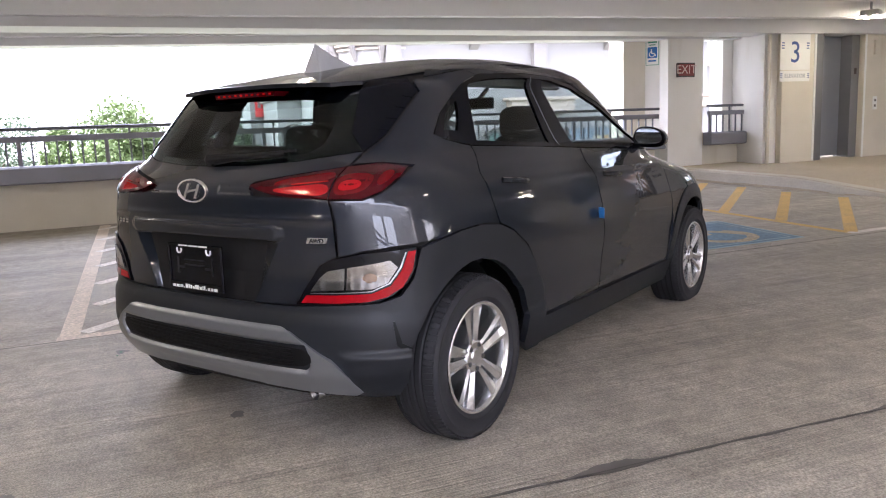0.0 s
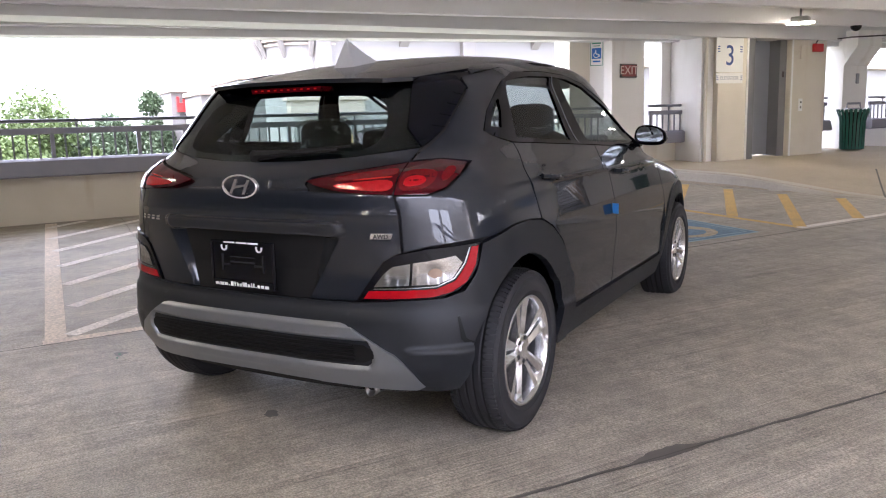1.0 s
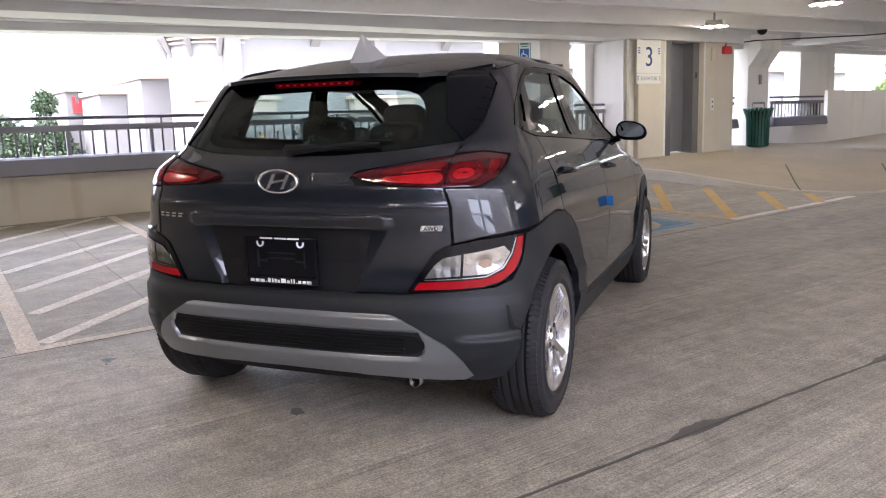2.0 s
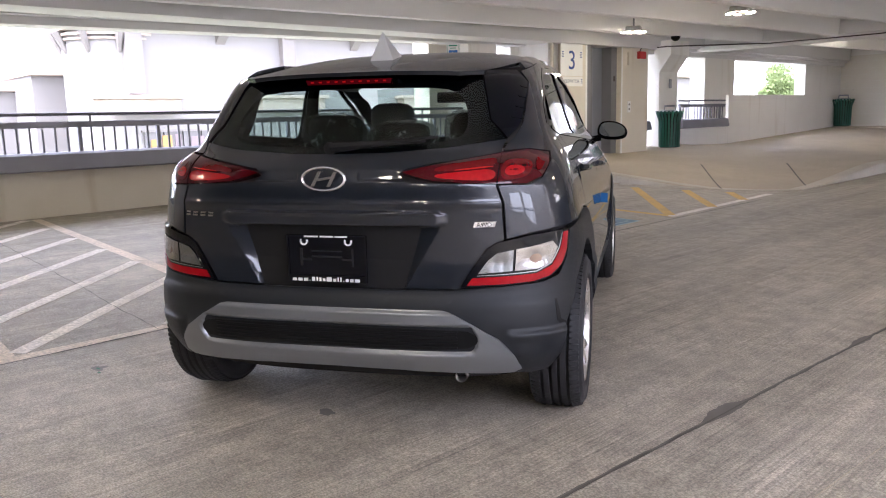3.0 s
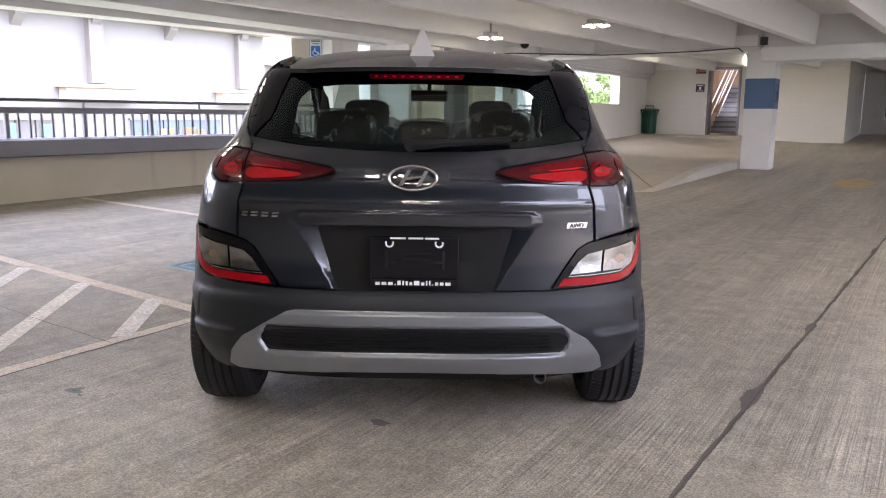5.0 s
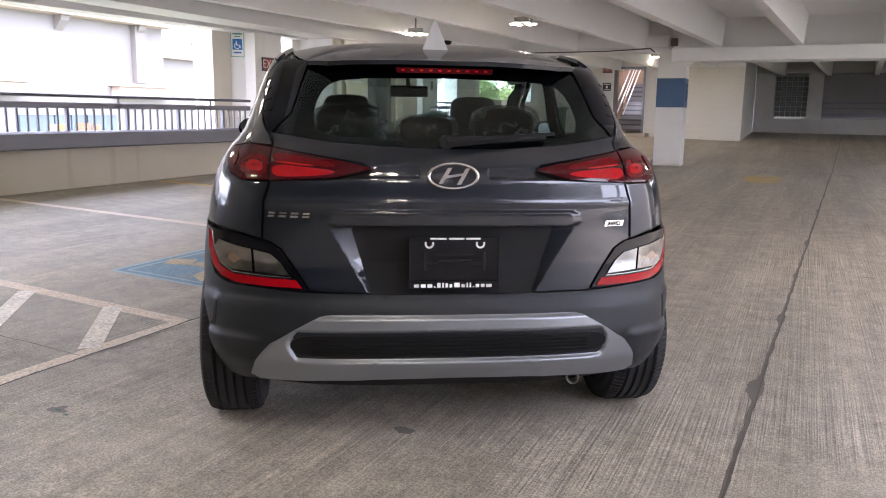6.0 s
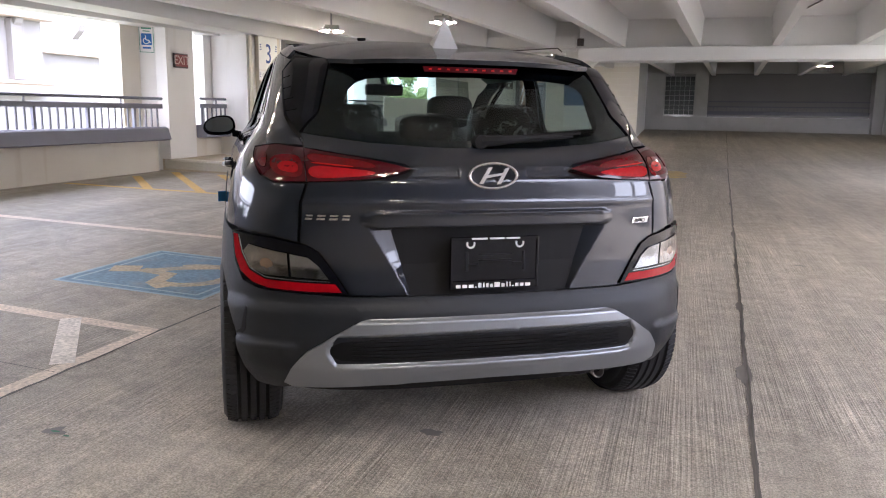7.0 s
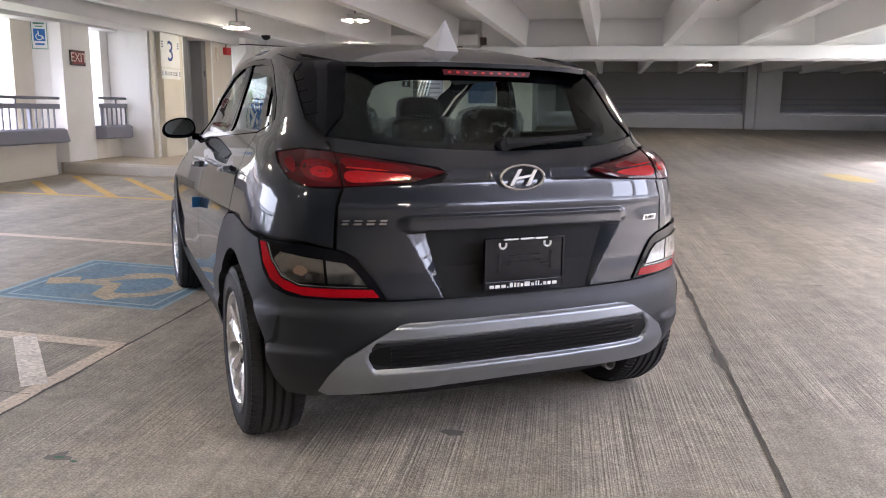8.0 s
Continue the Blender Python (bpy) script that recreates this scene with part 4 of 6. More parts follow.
# tail lamps
tail = [X(0.284, 1.018), X(0.368, 1.036), X(0.512, 1.058), X(0.62, 1.075), X(0.70, 1.084), X(0.768, 1.070), X(0.776, 1.036), X(0.760, 0.994), X(0.715, 0.972), X(0.618, 0.974), X(0.488, 0.980), X(0.398, 0.988), X(0.328, 1.004)]
for lamp in patch("tail_lamp", tail, RED, car, off=0.006, cell=0.025, thick=0.03, mirror=True, label="wedge-shaped red tail lamp"):
    s = 1 if lamp.data.vertices[0].co.x > 0 else -1
    low_band = [X(0.395, 1.008), X(0.50, 1.017), X(0.609, 1.025), X(0.609, 0.984), X(0.52, 0.987), X(0.41, 0.996)]
    high_band = [X(0.405, 1.033), X(0.53, 1.051), X(0.609, 1.061), X(0.609, 1.033), X(0.50, 1.024), X(0.395, 1.015)]
    outer = [X(0.626, 1.050), X(0.68, 1.055), X(0.722, 1.046), X(0.728, 1.02), X(0.714, 0.996), X(0.68, 0.986), X(0.626, 0.986)]
    core = [X(0.640, 1.030), X(0.685, 1.034), X(0.706, 1.020), X(0.694, 1.002), X(0.640, 0.998)]
    line = [X(0.47, 1.0195), X(0.60, 1.0285), X(0.60, 1.0325), X(0.47, 1.0225)]
    tip = [X(0.732, 1.060), X(0.756, 1.058), X(0.764, 1.036), X(0.752, 1.010), X(0.738, 1.018)]
    for nm, rows, mt, off, lb in (("reflector", low_band, REDBRIGHT, 0.0075, "brighter red reflector"), ("upper_band", high_band, REDMID, 0.0075, "deep red upper band"), ("reflector", outer, REDMID, 0.0072, "deep red reflector"), ("glow_band", core, REDBRIGHT, 0.0084, "bright red light band"), ("glow_band", tip, REDMID, 0.0084, "deep red lamp tip"), ("light_guide", line, REDGLOW, 0.0088, "thin bright light guide")):
        rows = rounded([(a * s, b) for a, b in rows], 2)
        patch(nm, rows if s > 0 else rows[::-1], mt, lamp, off=off, cell=0.03, thick=0.002, label=lb)
    seam = [X(0.6152, 0.972), X(0.6180, 0.972), X(0.6180, 1.078), X(0.6152, 1.078)]
    seam = [(a * s, b) for a, b in seam]
    patch("lamp_seam", seam if s > 0 else seam[::-1], GLOSS, lamp, off=0.0088, cell=0.015, thick=0.004)

# lower corner lamps
def bowl(q, z):
    """Two hollow reflectors behind the clear lens, with fine ribs."""
    x = abs(body(q, z).x)
    d = 0.0
    for cx, cz in ((0.625, 0.692), (0.745, 0.705)):
        d -= 0.004 * math.exp(-(((x - cx) / 0.035) ** 2 + ((z - cz) / 0.026) ** 2))
    return d + 0.0003 * math.sin(x * 420)
low = [X(0.492, 0.605), X(0.536, 0.676), X(0.584, 0.744), X(0.621, 0.766), X(0.725, 0.786), X(0.845, 0.796), X(0.848, 0.74), X(0.836, 0.68), X(0.806, 0.64), X(0.772, 0.622), X(0.661, 0.613)]
for lamp in patch("corner_lamp", low, GLOSS, car, off=0.008, cell=0.03, thick=0.03, mirror=True, label="black-framed corner lamp with clear and red lens"):
    s = 1 if lamp.data.vertices[0].co.x > 0 else -1
    clear_a = [X(0.552, 0.655), X(0.585, 0.702), X(0.616, 0.728), X(0.672, 0.738), X(0.668, 0.662)]
    clear_b = [X(0.676, 0.662), X(0.680, 0.740), X(0.725, 0.746), X(0.795, 0.760), X(0.812, 0.735), X(0.79, 0.682), X(0.752, 0.664)]
    red = [X(0.512, 0.612), X(0.532, 0.640), X(0.639, 0.643), X(0.75, 0.648), X(0.798, 0.672), X(0.822, 0.725), X(0.832, 0.786), X(0.845, 0.786), X(0.842, 0.72), X(0.826, 0.666), X(0.79, 0.634), X(0.74, 0.620), X(0.65, 0.615)]
    edge = [X(0.548, 0.646), X(0.64, 0.6485), X(0.75, 0.6535), X(0.797, 0.679), X(0.820, 0.73), X(0.829, 0.784), X(0.8265, 0.784), X(0.817, 0.732), X(0.7935, 0.682), X(0.749, 0.657), X(0.64, 0.6515), X(0.550, 0.649)]
    for nm, rows, mt, lb in (("lens", clear_a, CLEARLAMP, "clear silvered reversing lens"), ("lens", clear_b, AMBER, "smoked turn signal lens"), ("bulb", [X(0.715, 0.690), X(0.735, 0.722), X(0.762, 0.716), X(0.765, 0.690), X(0.742, 0.676)], BULB, "faint amber bulb"), ("red_strip", red, REDSTRIP, "curved red strip"), ("chrome_edge", edge, EDGE, "bright edge strip")):
        rows = [(a * s, b) for a, b in rows]
        if nm == "bulb":
            rows = rounded(rows, 3)
        patch(nm, rows if s > 0 else rows[::-1], mt, lamp, off={"bulb": 0.0115, "lens": 0.0140}.get(nm, 0.0095), cell=0.012 if nm == "lens" else 0.03, thick=0.006, label=lb, relief=bowl if nm == "lens" else None)

# plate frame, badge, lettering
plate = part("plate_frame", boxes((-0.157, 0.155, -0.602, -0.590, 0.618, 0.795), bevel=0.004), GLOSS, car, "black dealer plate frame with an empty backing")
rim_ = bmesh.new()
box(rim_, -0.157, -0.149, -0.607, -0.600, 0.618, 0.795, 0.002)
box(rim_, 0.147, 0.155, -0.607, -0.600, 0.618, 0.795, 0.002)
box(rim_, -0.149, 0.147, -0.607, -0.600, 0.785, 0.795, 0.002)
box(rim_, -0.149, 0.147, -0.607, -0.600, 0.618, 0.646, 0.002)
part("frame_rim", rim_, GLOSS, plate)
bm = bmesh.new()
x = -0.138
for k in range(16):
    wd = (0.017, 0.017, 0.017, 0.005, 0.012, 0.006, 0.008, 0.010, 0.020, 0.012, 0.005, 0.005, 0.005, 0.012, 0.013, 0.019)[k]
    tall = (0.011, 0.011, 0.011, 0.004, 0.016, 0.016, 0.014, 0.011, 0.016, 0.011, 0.016, 0.016, 0.004, 0.011, 0.011, 0.011)[k]
    box(bm, x, x + wd, -0.6085, -0.607, 0.623, 0.623 + tall)
    x += wd + 0.0055
part("print_bar", bm, LETTER, plate, "white unreadable bars of print")
bm = bmesh.new()
for a, b in ((-0.085, -0.03), (-0.022, 0.03), (0.036, 0.085)):
    box(bm, a, b, -0.6085, -0.607, 0.787, 0.793)
part("script_bar", bm, LETTER, plate, "thin white script bars")
for xx in (-0.088, 0.086):
    bm = bmesh.new()
    for k in range(9):
        a0, a1 = math.radians(150 + k * 26), math.radians(150 + (k + 1) * 26)
        tube(bm, (xx + 0.013 * math.cos(a0), -0.604, 0.772 + 0.013 * math.sin(a0)), (xx + 0.013 * math.cos(a1), -0.604, 0.772 + 0.013 * math.sin(a1)), 0.0035, 6)
    part("mount_loop", bm, LETTER, plate, "white plastic screw loop")
bm = bmesh.new()
for r in ((-0.105, -0.095, 0.68, 0.745), (-0.095, -0.06, 0.70, 0.708), (-0.06, 0.06, 0.712, 0.718), (0.06, 0.098, 0.70, 0.708), (0.098, 0.105, 0.68, 0.745), (-0.06, 0.06, 0.733, 0.737)):
    box(bm, r[0], r[1], -0.6045, -0.601, r[2], r[3], 0.001)
part("backing_rib", bm, BLACK, plate)

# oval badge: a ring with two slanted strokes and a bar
EZ, EY = 0.998, -0.583
bm = bmesh.new()
n = 40
ring = []
for k in range(n):
    a = k * math.tau / n
    c, s = math.cos(a), math.sin(a)
    ring.append([bm.verts.new((rx * c - 0.008, EY + yy, EZ + rz * s)) for rx, rz, yy in ((0.089, 0.047, 0.006), (0.0875, 0.0455, -0.003), (0.083, 0.042, -0.006), (0.0785, 0.0385, -0.003), (0.077, 0.037, 0.004))])
for k in range(n):
    a, b = ring[k], ring[(k + 1) % n]
    for i in range(4):
        bm.faces.new((a[i], b[i], b[i + 1], a[i + 1]))
badge = part("badge", bm, CHROME, tailgate, "chrome oval badge", smooth=False)
bm = bmesh.new()
for a, b in (((-0.050, -0.026), (-0.020, 0.028)), ((0.012, -0.028), (0.040, 0.026))):
    prism(bm, [(a[0] - 0.008, EZ + a[1]), (a[0] + 0.006, EZ + a[1]), (b[0] + 0.007, EZ + b[1]), (b[0] - 0.007, EZ + b[1])], "y", EY - 0.005, EY + 0.006)
prism(bm, [(-0.034, EZ - 0.008), (0.022, EZ + 0.002), (0.026, EZ + 0.010), (-0.030, EZ + 0.002)], "y", EY - 0.004, EY + 0.006)
part("badge_stroke", bm, CHROME, tailgate, "chrome slanted strokes")
def skin_box(bm, x0, x1, z0, z1, lift=0.004, slant=0.0):
    c = []
    for xx, zz in ((x0, z0), (x1, z0), (x1 + slant, z1), (x0 + slant, z1)):
        c.append((xx, rear_y(xx, zz), zz))
    lo = [bm.verts.new((a, b + 0.003, d)) for a, b, d in c]
    hi = [bm.verts.new((a, b - lift, d)) for a, b, d in c]
    for i in range(4):
        bm.faces.new((lo[i], lo[(i + 1) % 4], hi[(i + 1) % 4], hi[i]))
    bm.faces.new(hi)
bm = bmesh.new()
x = -0.628
for wd in (0.030, 0.034, 0.034, 0.032):
    skin_box(bm, x, x + wd - 0.008, 0.852, 0.8585, 0.004, 0.002)
    skin_box(bm, x + 0.003, x + wd - 0.005, 0.8635, 0.869, 0.004, 0.002)
    x += wd + 0.006
part("name_bar", bm, CHROME, tailgate, "chrome bars of a model name")
bm = bmesh.new()
skin_box(bm, 0.538, 0.612, 0.822, 0.842, 0.003, 0.006)
part("drive_badge", bm, CHROME, tailgate, "small silver drive badge")
cu = bpy.data.curves.new("letters", "FONT")
cu.body, cu.size, cu.extrude, cu.align_x = "AWD", 0.022, 0.0006, "CENTER"
tmp = new("letters", cu)
dg = bpy.context.evaluated_depsgraph_get()
me = bpy.data.meshes.new_from_object(tmp.evaluated_get(dg))
bpy.data.objects.remove(tmp)
me.materials.append(BLACK)
ob = new("letters", me)
ob.parent = tailgate
xm = 0.577
slope = math.atan2(rear_y(0.612, 0.83) - rear_y(0.54, 0.83), 0.072)
ob.matrix_local = Matrix.Translation((xm, rear_y(xm, 0.832) - 0.0045, 0.824)) @ Matrix.Rotation(slope, 4, "Z") @ Matrix.Rotation(math.pi / 2, 4, "X")

# wiper
def gl(x, z, lift=0.012):
    return Vector((x, rear_y(x, z) - lift, z))
def chain(bm, pts, radii, n=6):
    rings = []
    for k, p in enumerate(pts):
        d = (pts[min(k + 1, len(pts) - 1)] - pts[max(k - 1, 0)]).normalized()
        u = d.orthogonal().normalized()
        w = d.cross(u)
        rings.append([bm.verts.new(p + (u * math.cos(a * math.tau / n) + w * math.sin(a * math.tau / n)) * radii[k]) for a in range(n)])
    for a, b in zip(rings, rings[1:]):
        for i in range(n):
            bm.faces.new((a[i], a[(i + 1) % n], b[(i + 1) % n], b[i]))
    bm.faces.new(rings[0][::-1])
    bm.faces.new(rings[-1])
bm = bmesh.new()
chain(bm, [gl(-0.02, 1.108, 0.022), gl(0.05, 1.112, 0.026), gl(0.12, 1.117, 0.026), gl(0.22, 1.122, 0.022), gl(0.34, 1.127, 0.016)], [0.022, 0.018, 0.013, 0.010, 0.006], 8)
wiper = part("wiper", bm, BLACK, car, "black rear wiper")
bm = bmesh.new()
chain(bm, [gl(0.02 + k * 0.06, 1.118 + k * 0.0035, 0.006) for k in range(7)], [0.006] * 7)
part("blade", bm, BLACK, wiper)
bm = bmesh.new()
tube(bm, (-0.02, rear_y(-0.02, 1.105) + 0.01, 1.106), (-0.02, rear_y(-0.02, 1.105) - 0.034, 1.106), 0.024, 14)
part("pivot_cap", bm, BLACK, wiper)

# exhaust, handles, mirrors
bm = bmesh.new()
lathe_pts = [(0.024, 0.0), (0.024, 1.0), (0.020, 1.0), (0.020, 0.2)]
rings = [[bm.verts.new((0.47 + r * math.cos(k * math.tau / 20), -0.30 - 0.175 * v, 0.250 - 0.006 * v + r * math.sin(k * math.tau / 20))) for k in range(20)] for r, v in lathe_pts]
for a, b in zip(rings, rings[1:]):
    for k in range(20):
        bm.faces.new((a[k], a[(k + 1) % 20], b[(k + 1) % 20], b[k]))
exhaust = part("exhaust", bm, DARKSTEEL, car, "short steel exhaust tip", smooth=True)
# black plug: shade inside the pipe given as colour
bm = bmesh.new()
tube(bm, (0.47, -0.30, 0.25), (0.47, -0.36, 0.248), 0.0195, 16)
part("bore", bm, BLACK, exhaust, "black plug standing for the shaded bore")
for s in (1, -1):
    for yy, zz in ((0.37, 0.975), (1.35, 0.935)):
        bm = bmesh.new()
        pts = []
        for k in range(7):
            y = yy - 0.10 + k * 0.033
            z = zz + 0.012 - k * 0.003
            bulge = 0.028 * math.sin(math.pi * k / 6) ** 0.5 if 0 < k < 6 else 0.002
            pts.append((s * (side_x(y, z) + 0.006 + bulge), y, z))
        for a, b in zip(pts, pts[1:]):
            tube(bm, a, b, 0.012, 8)
        part("door_handle", bm, PAINT, doors_r[0 if s > 0 else 1] if yy < 1 else doors_f[0 if s > 0 else 1])
    bm = bmesh.new()
    loop = rounded([(0.826, 1.064), (0.978, 1.054), (1.016, 1.088), (0.998, 1.144), (0.925, 1.174), (0.838, 1.168)], 3)
    cx, cz = 0.92, 1.112
    rings = []
    for yy, k in ((1.735, 0.97), (1.728, 1.0), (1.745, 1.02), (1.79, 0.97), (1.825, 0.82), (1.845, 0.55), (1.852, 0.15)):
        rings.append([bm.verts.new((s * (cx + (a - cx) * k), yy, cz + (b - cz) * k)) for a, b in loop])
    for a, b in zip(rings, rings[1:]):
        for k in range(len(loop)):
            bm.faces.new((a[k], a[(k + 1) % len(loop)], b[(k + 1) % len(loop)], b[k]))
    bm.faces.new(rings[-1])
    bm.faces.new(rings[0][::-1])
    mirror_ = part("wing_mirror", bm, GLOSS, car, "gloss black door mirror", smooth=True)
    bm = bmesh.new()
    prism(bm, [(0.70 * s, 1.03), (0.85 * s, 1.05), (0.85 * s, 1.09), (0.70 * s, 1.062)], "y", 1.78, 1.83)
    part("mirror_arm", bm, GLOSS, mirror_)
    bm = bmesh.new()
    prism(bm, [(s * (cx + (a - cx) * 0.86), cz + 0.006 + (b - cz) * 0.76) for a, b in loop], "y", 1.722, 1.733)
    part("mirror_glass", bm, MIRROR, mirror_, "mirror glass")
for s in (1, -1):
    x0 = side_x(1.135, 0.75)
    bm = bmesh.new()
    prism(bm, [((x0 - 0.002) * s, 1.135), ((x0 + 0.004) * s, 1.135), ((x0 + 0.038) * s, 1.113), ((x0 + 0.038) * s, 1.111), ((x0 + 0.002) * s, 1.131)], "z", 0.736, 0.788)
    part("tape", bm, TAPE, car, "folded tab of blue masking tape")

# dark inside: floor pan, wells and a tub below the windows
bm = bmesh.new()
lv = [0.235, 0.30, 0.40, 0.55, 0.70, 0.85, 0.95, 1.03, 1.075]
rows = []
for z in lv:
    ring = []
    for k in range(25):
        q = -math.pi / 2 + math.pi * k / 24
        p = body(q, z)
        ring.append(Vector((p.x * 0.965, p.y + 0.022, z)))
    for k in range(25):
        q = math.pi / 2 - math.pi * k / 24
        p = nose(q, min(z, 1.0))
        ring.append(Vector((p.x * 0.965, p.y - 0.03, z)))
    rows.append([bm.verts.new(p) for p in ring])
n = 50
for a, b in zip(rows, rows[1:]):
    for k in range(n):
        bm.faces.new((a[k], a[(k + 1) % n], b[(k + 1) % n], b[k]))
bm.faces.new(rows[0][::-1])
shell = part("inner_shell", bm, BLACK, car, "matt black inner body")
# wheel openings through the inner body
cut = bmesh.new()
cut.from_mesh(shell.data)
doomed = []
for yy in (0.0, 2.62):
    for ax, co in (((0, 1, 0), yy - 0.40), ((0, 1, 0), yy + 0.40), ((0, 0, 1), 0.72)):
        c = (0, co, 0) if ax[1] else (0, 0, co)
        bmesh.ops.bisect_plane(cut, geom=cut.verts[:] + cut.edges[:] + cut.faces[:], plane_co=c, plane_no=ax)
for f in cut.faces:
    c = f.calc_center_median()
    if c.z < 0.72 and abs(c.x) > 0.5 and min(abs(c.y), abs(c.y - 2.62)) < 0.40:
        doomed.append(f)
bmesh.ops.delete(cut, geom=doomed, context="FACES")
cut.to_mesh(shell.data)
cut.free()
for s in (1, -1):
    for yy in (0.0, 2.62):
        bm = bmesh.new()
        lathe(bm, [(0.50, 0.0), (0.50, 0.40), (0.74, 0.40)], 40, (0, yy, 0.33), s)
        bmesh.ops.bisect_plane(bm, geom=bm.verts[:] + bm.edges[:] + bm.faces[:], plane_co=(0, 0, 0.27), plane_no=(0, 0, 1), clear_inner=True)
        part("wheel_well", bm, BLACK, car)

# wheels
def wheel(sx, y):
    """A five twin-spoke alloy wheel on a grooved tyre; its face looks along sx."""
    hub = new("wheel")
    hub.parent = car
    hub.location = (0.800 * sx, y, 0.322)
    hub["label"] = "silver five twin-spoke alloy wheel"
    hub.rotation_euler = (radians(8 if y < 1 else 30), 0, 0)
    bm = bmesh.new()
    prof = [(-0.09, 0.215), (-0.101, 0.232), (-0.1065, 0.236), (-0.1065, 0.240), (-0.1035, 0.243), (-0.105, 0.275), (-0.1045, 0.287), (-0.1065, 0.290), (-0.1015, 0.296), (-0.097, 0.303), (-0.083, 0.313)]
    xs = [-0.075, -0.057, -0.055, -0.045, -0.043, -0.023, -0.021, -0.011, -0.009, 0.009, 0.011, 0.021, 0.023, 0.043, 0.045, 0.055, 0.057, 0.075]
    for i, xx in enumerate(xs):
        deep = i in (2, 3, 6, 7, 10, 11, 14, 15)
        prof.append((xx, 0.311 if deep else 0.318 if abs(xx) > 0.07 else 0.3235))
    prof += [(0.083, 0.313), (0.097, 0.303), (0.1015, 0.296), (0.1065, 0.290), (0.1045, 0.287), (0.105, 0.275), (0.1035, 0.243), (0.1065, 0.240), (0.1065, 0.236), (0.101, 0.232), (0.09, 0.215)]
    lathe(bm, prof, 72, flip=sx)
    tyre = part("tyre", bm, RUBBER, hub, "black grooved tyre")
    for p in tyre.data.polygons:
        p.use_smooth = abs(p.normal.x) > 0.25
    bm = bmesh.new()
    for side in (-1, 1):
        for k in range(90):
            a = k * math.tau / 90
            c, s_ = math.cos(a), math.sin(a)
            c2, s2 = math.cos(a + 0.048), math.sin(a + 0.048)
            x0, x1 = (0.0585 * side, 0.094 * side)
            v = [bm.verts.new((x0, 0.3245 * c, 0.3245 * s_)), bm.verts.new((x1, 0.314 * c, 0.314 * s_)), bm.verts.new((x1, 0.314 * c2, 0.314 * s2)), bm.verts.new((x0, 0.3245 * c2, 0.3245 * s2))]
            w = [bm.verts.new((u.co.x, u.co.y * 0.975, u.co.z * 0.975)) for u in v]
            bm.faces.new(v)
            for i in range(4):
                bm.faces.new((v[i], v[(i + 1) % 4], w[(i + 1) % 4], w[i]))
    part("tread_block", bm, RUBBER, hub)["kind"] = "stuff"
    # black rings at the groove bottoms, in place of their shade
    for xg in (-0.050, -0.016, 0.016, 0.050):
        bm = bmesh.new()
        lathe(bm, [(xg - 0.0055, 0.3135), (xg + 0.0055, 0.3135)], 72, flip=sx)
        part("groove", bm, BLACK, hub, "black ring standing for shade in a tread groove")
    bm = bmesh.new()
    lathe(bm, [(0.098, 0.219), (0.102, 0.213), (0.098, 0.206), (0.080, 0.200), (0.050, 0.197)], 60, flip=sx)
    rim = part("rim", bm, ALLOY, hub, "bright alloy rim", smooth=True)
    # inner barrel of the rim coloured dark for the shade behind the spokes
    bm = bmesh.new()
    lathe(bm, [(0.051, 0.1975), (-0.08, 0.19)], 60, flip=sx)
    part("barrel", bm, DULL, rim, "wheel barrel coloured dark to stand for shade", smooth=True)
    for k in range(5):
        a = math.radians(90 + 72 * k)
        def pl(r, t, xx):
            b = a + t / max(r, 0.03)
            return (xx * sx, r * math.cos(b), r * math.sin(b))
        bm = bmesh.new()
        for d in (-1, 1):
            rows = []
            for r, o, w_, xf, xb in ((0.040, 0.0145, 0.0140, 0.074, 0.036), (0.085, 0.0190, 0.0165, 0.083, 0.040), (0.135, 0.0260, 0.0205, 0.088, 0.046), (0.175, 0.0320, 0.0245, 0.092, 0.050), (0.203, 0.0370, 0.0290, 0.096, 0.055)):
                out_, mid_, in_ = o + w_, o + w_ * 0.15, o - w_
                rows.append([bm.verts.new(pl(r, d * t_, x_)) for t_, x_ in ((out_, xb), (out_ - 0.002, xf - 0.006), (mid_, xf), (in_ + 0.002, xf - 0.011), (in_, xb + 0.006))])
            for p, q in zip(rows, rows[1:]):
                for i in range(5):
                    bm.faces.new((p[i], p[(i + 1) % 5], q[(i + 1) % 5], q[i]))
            bm.faces.new(rows[0])
            bm.faces.new(rows[-1][::-1])
        part("spoke", bm, ALLOY, rim, "bright twin spoke")
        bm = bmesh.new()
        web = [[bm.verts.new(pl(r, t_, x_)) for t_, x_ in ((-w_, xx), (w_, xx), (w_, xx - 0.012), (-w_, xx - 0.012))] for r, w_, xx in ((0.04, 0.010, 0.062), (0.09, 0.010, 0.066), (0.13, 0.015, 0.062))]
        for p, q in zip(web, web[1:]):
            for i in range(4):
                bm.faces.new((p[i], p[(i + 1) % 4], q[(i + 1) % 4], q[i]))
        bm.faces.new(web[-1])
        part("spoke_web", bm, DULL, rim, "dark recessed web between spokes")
    bm = bmesh.new()
    lathe(bm, [(0.03, 0.07), (0.072, 0.066), (0.078, 0.058), (0.078, 0.034), (0.084, 0.030), (0.086, 0.0)], 30, flip=sx)
    part("hub_cap", bm, ALLOY, rim, smooth=False)
    for k in range(5):
        a = math.radians(54 + 72 * k)
        bm = bmesh.new()
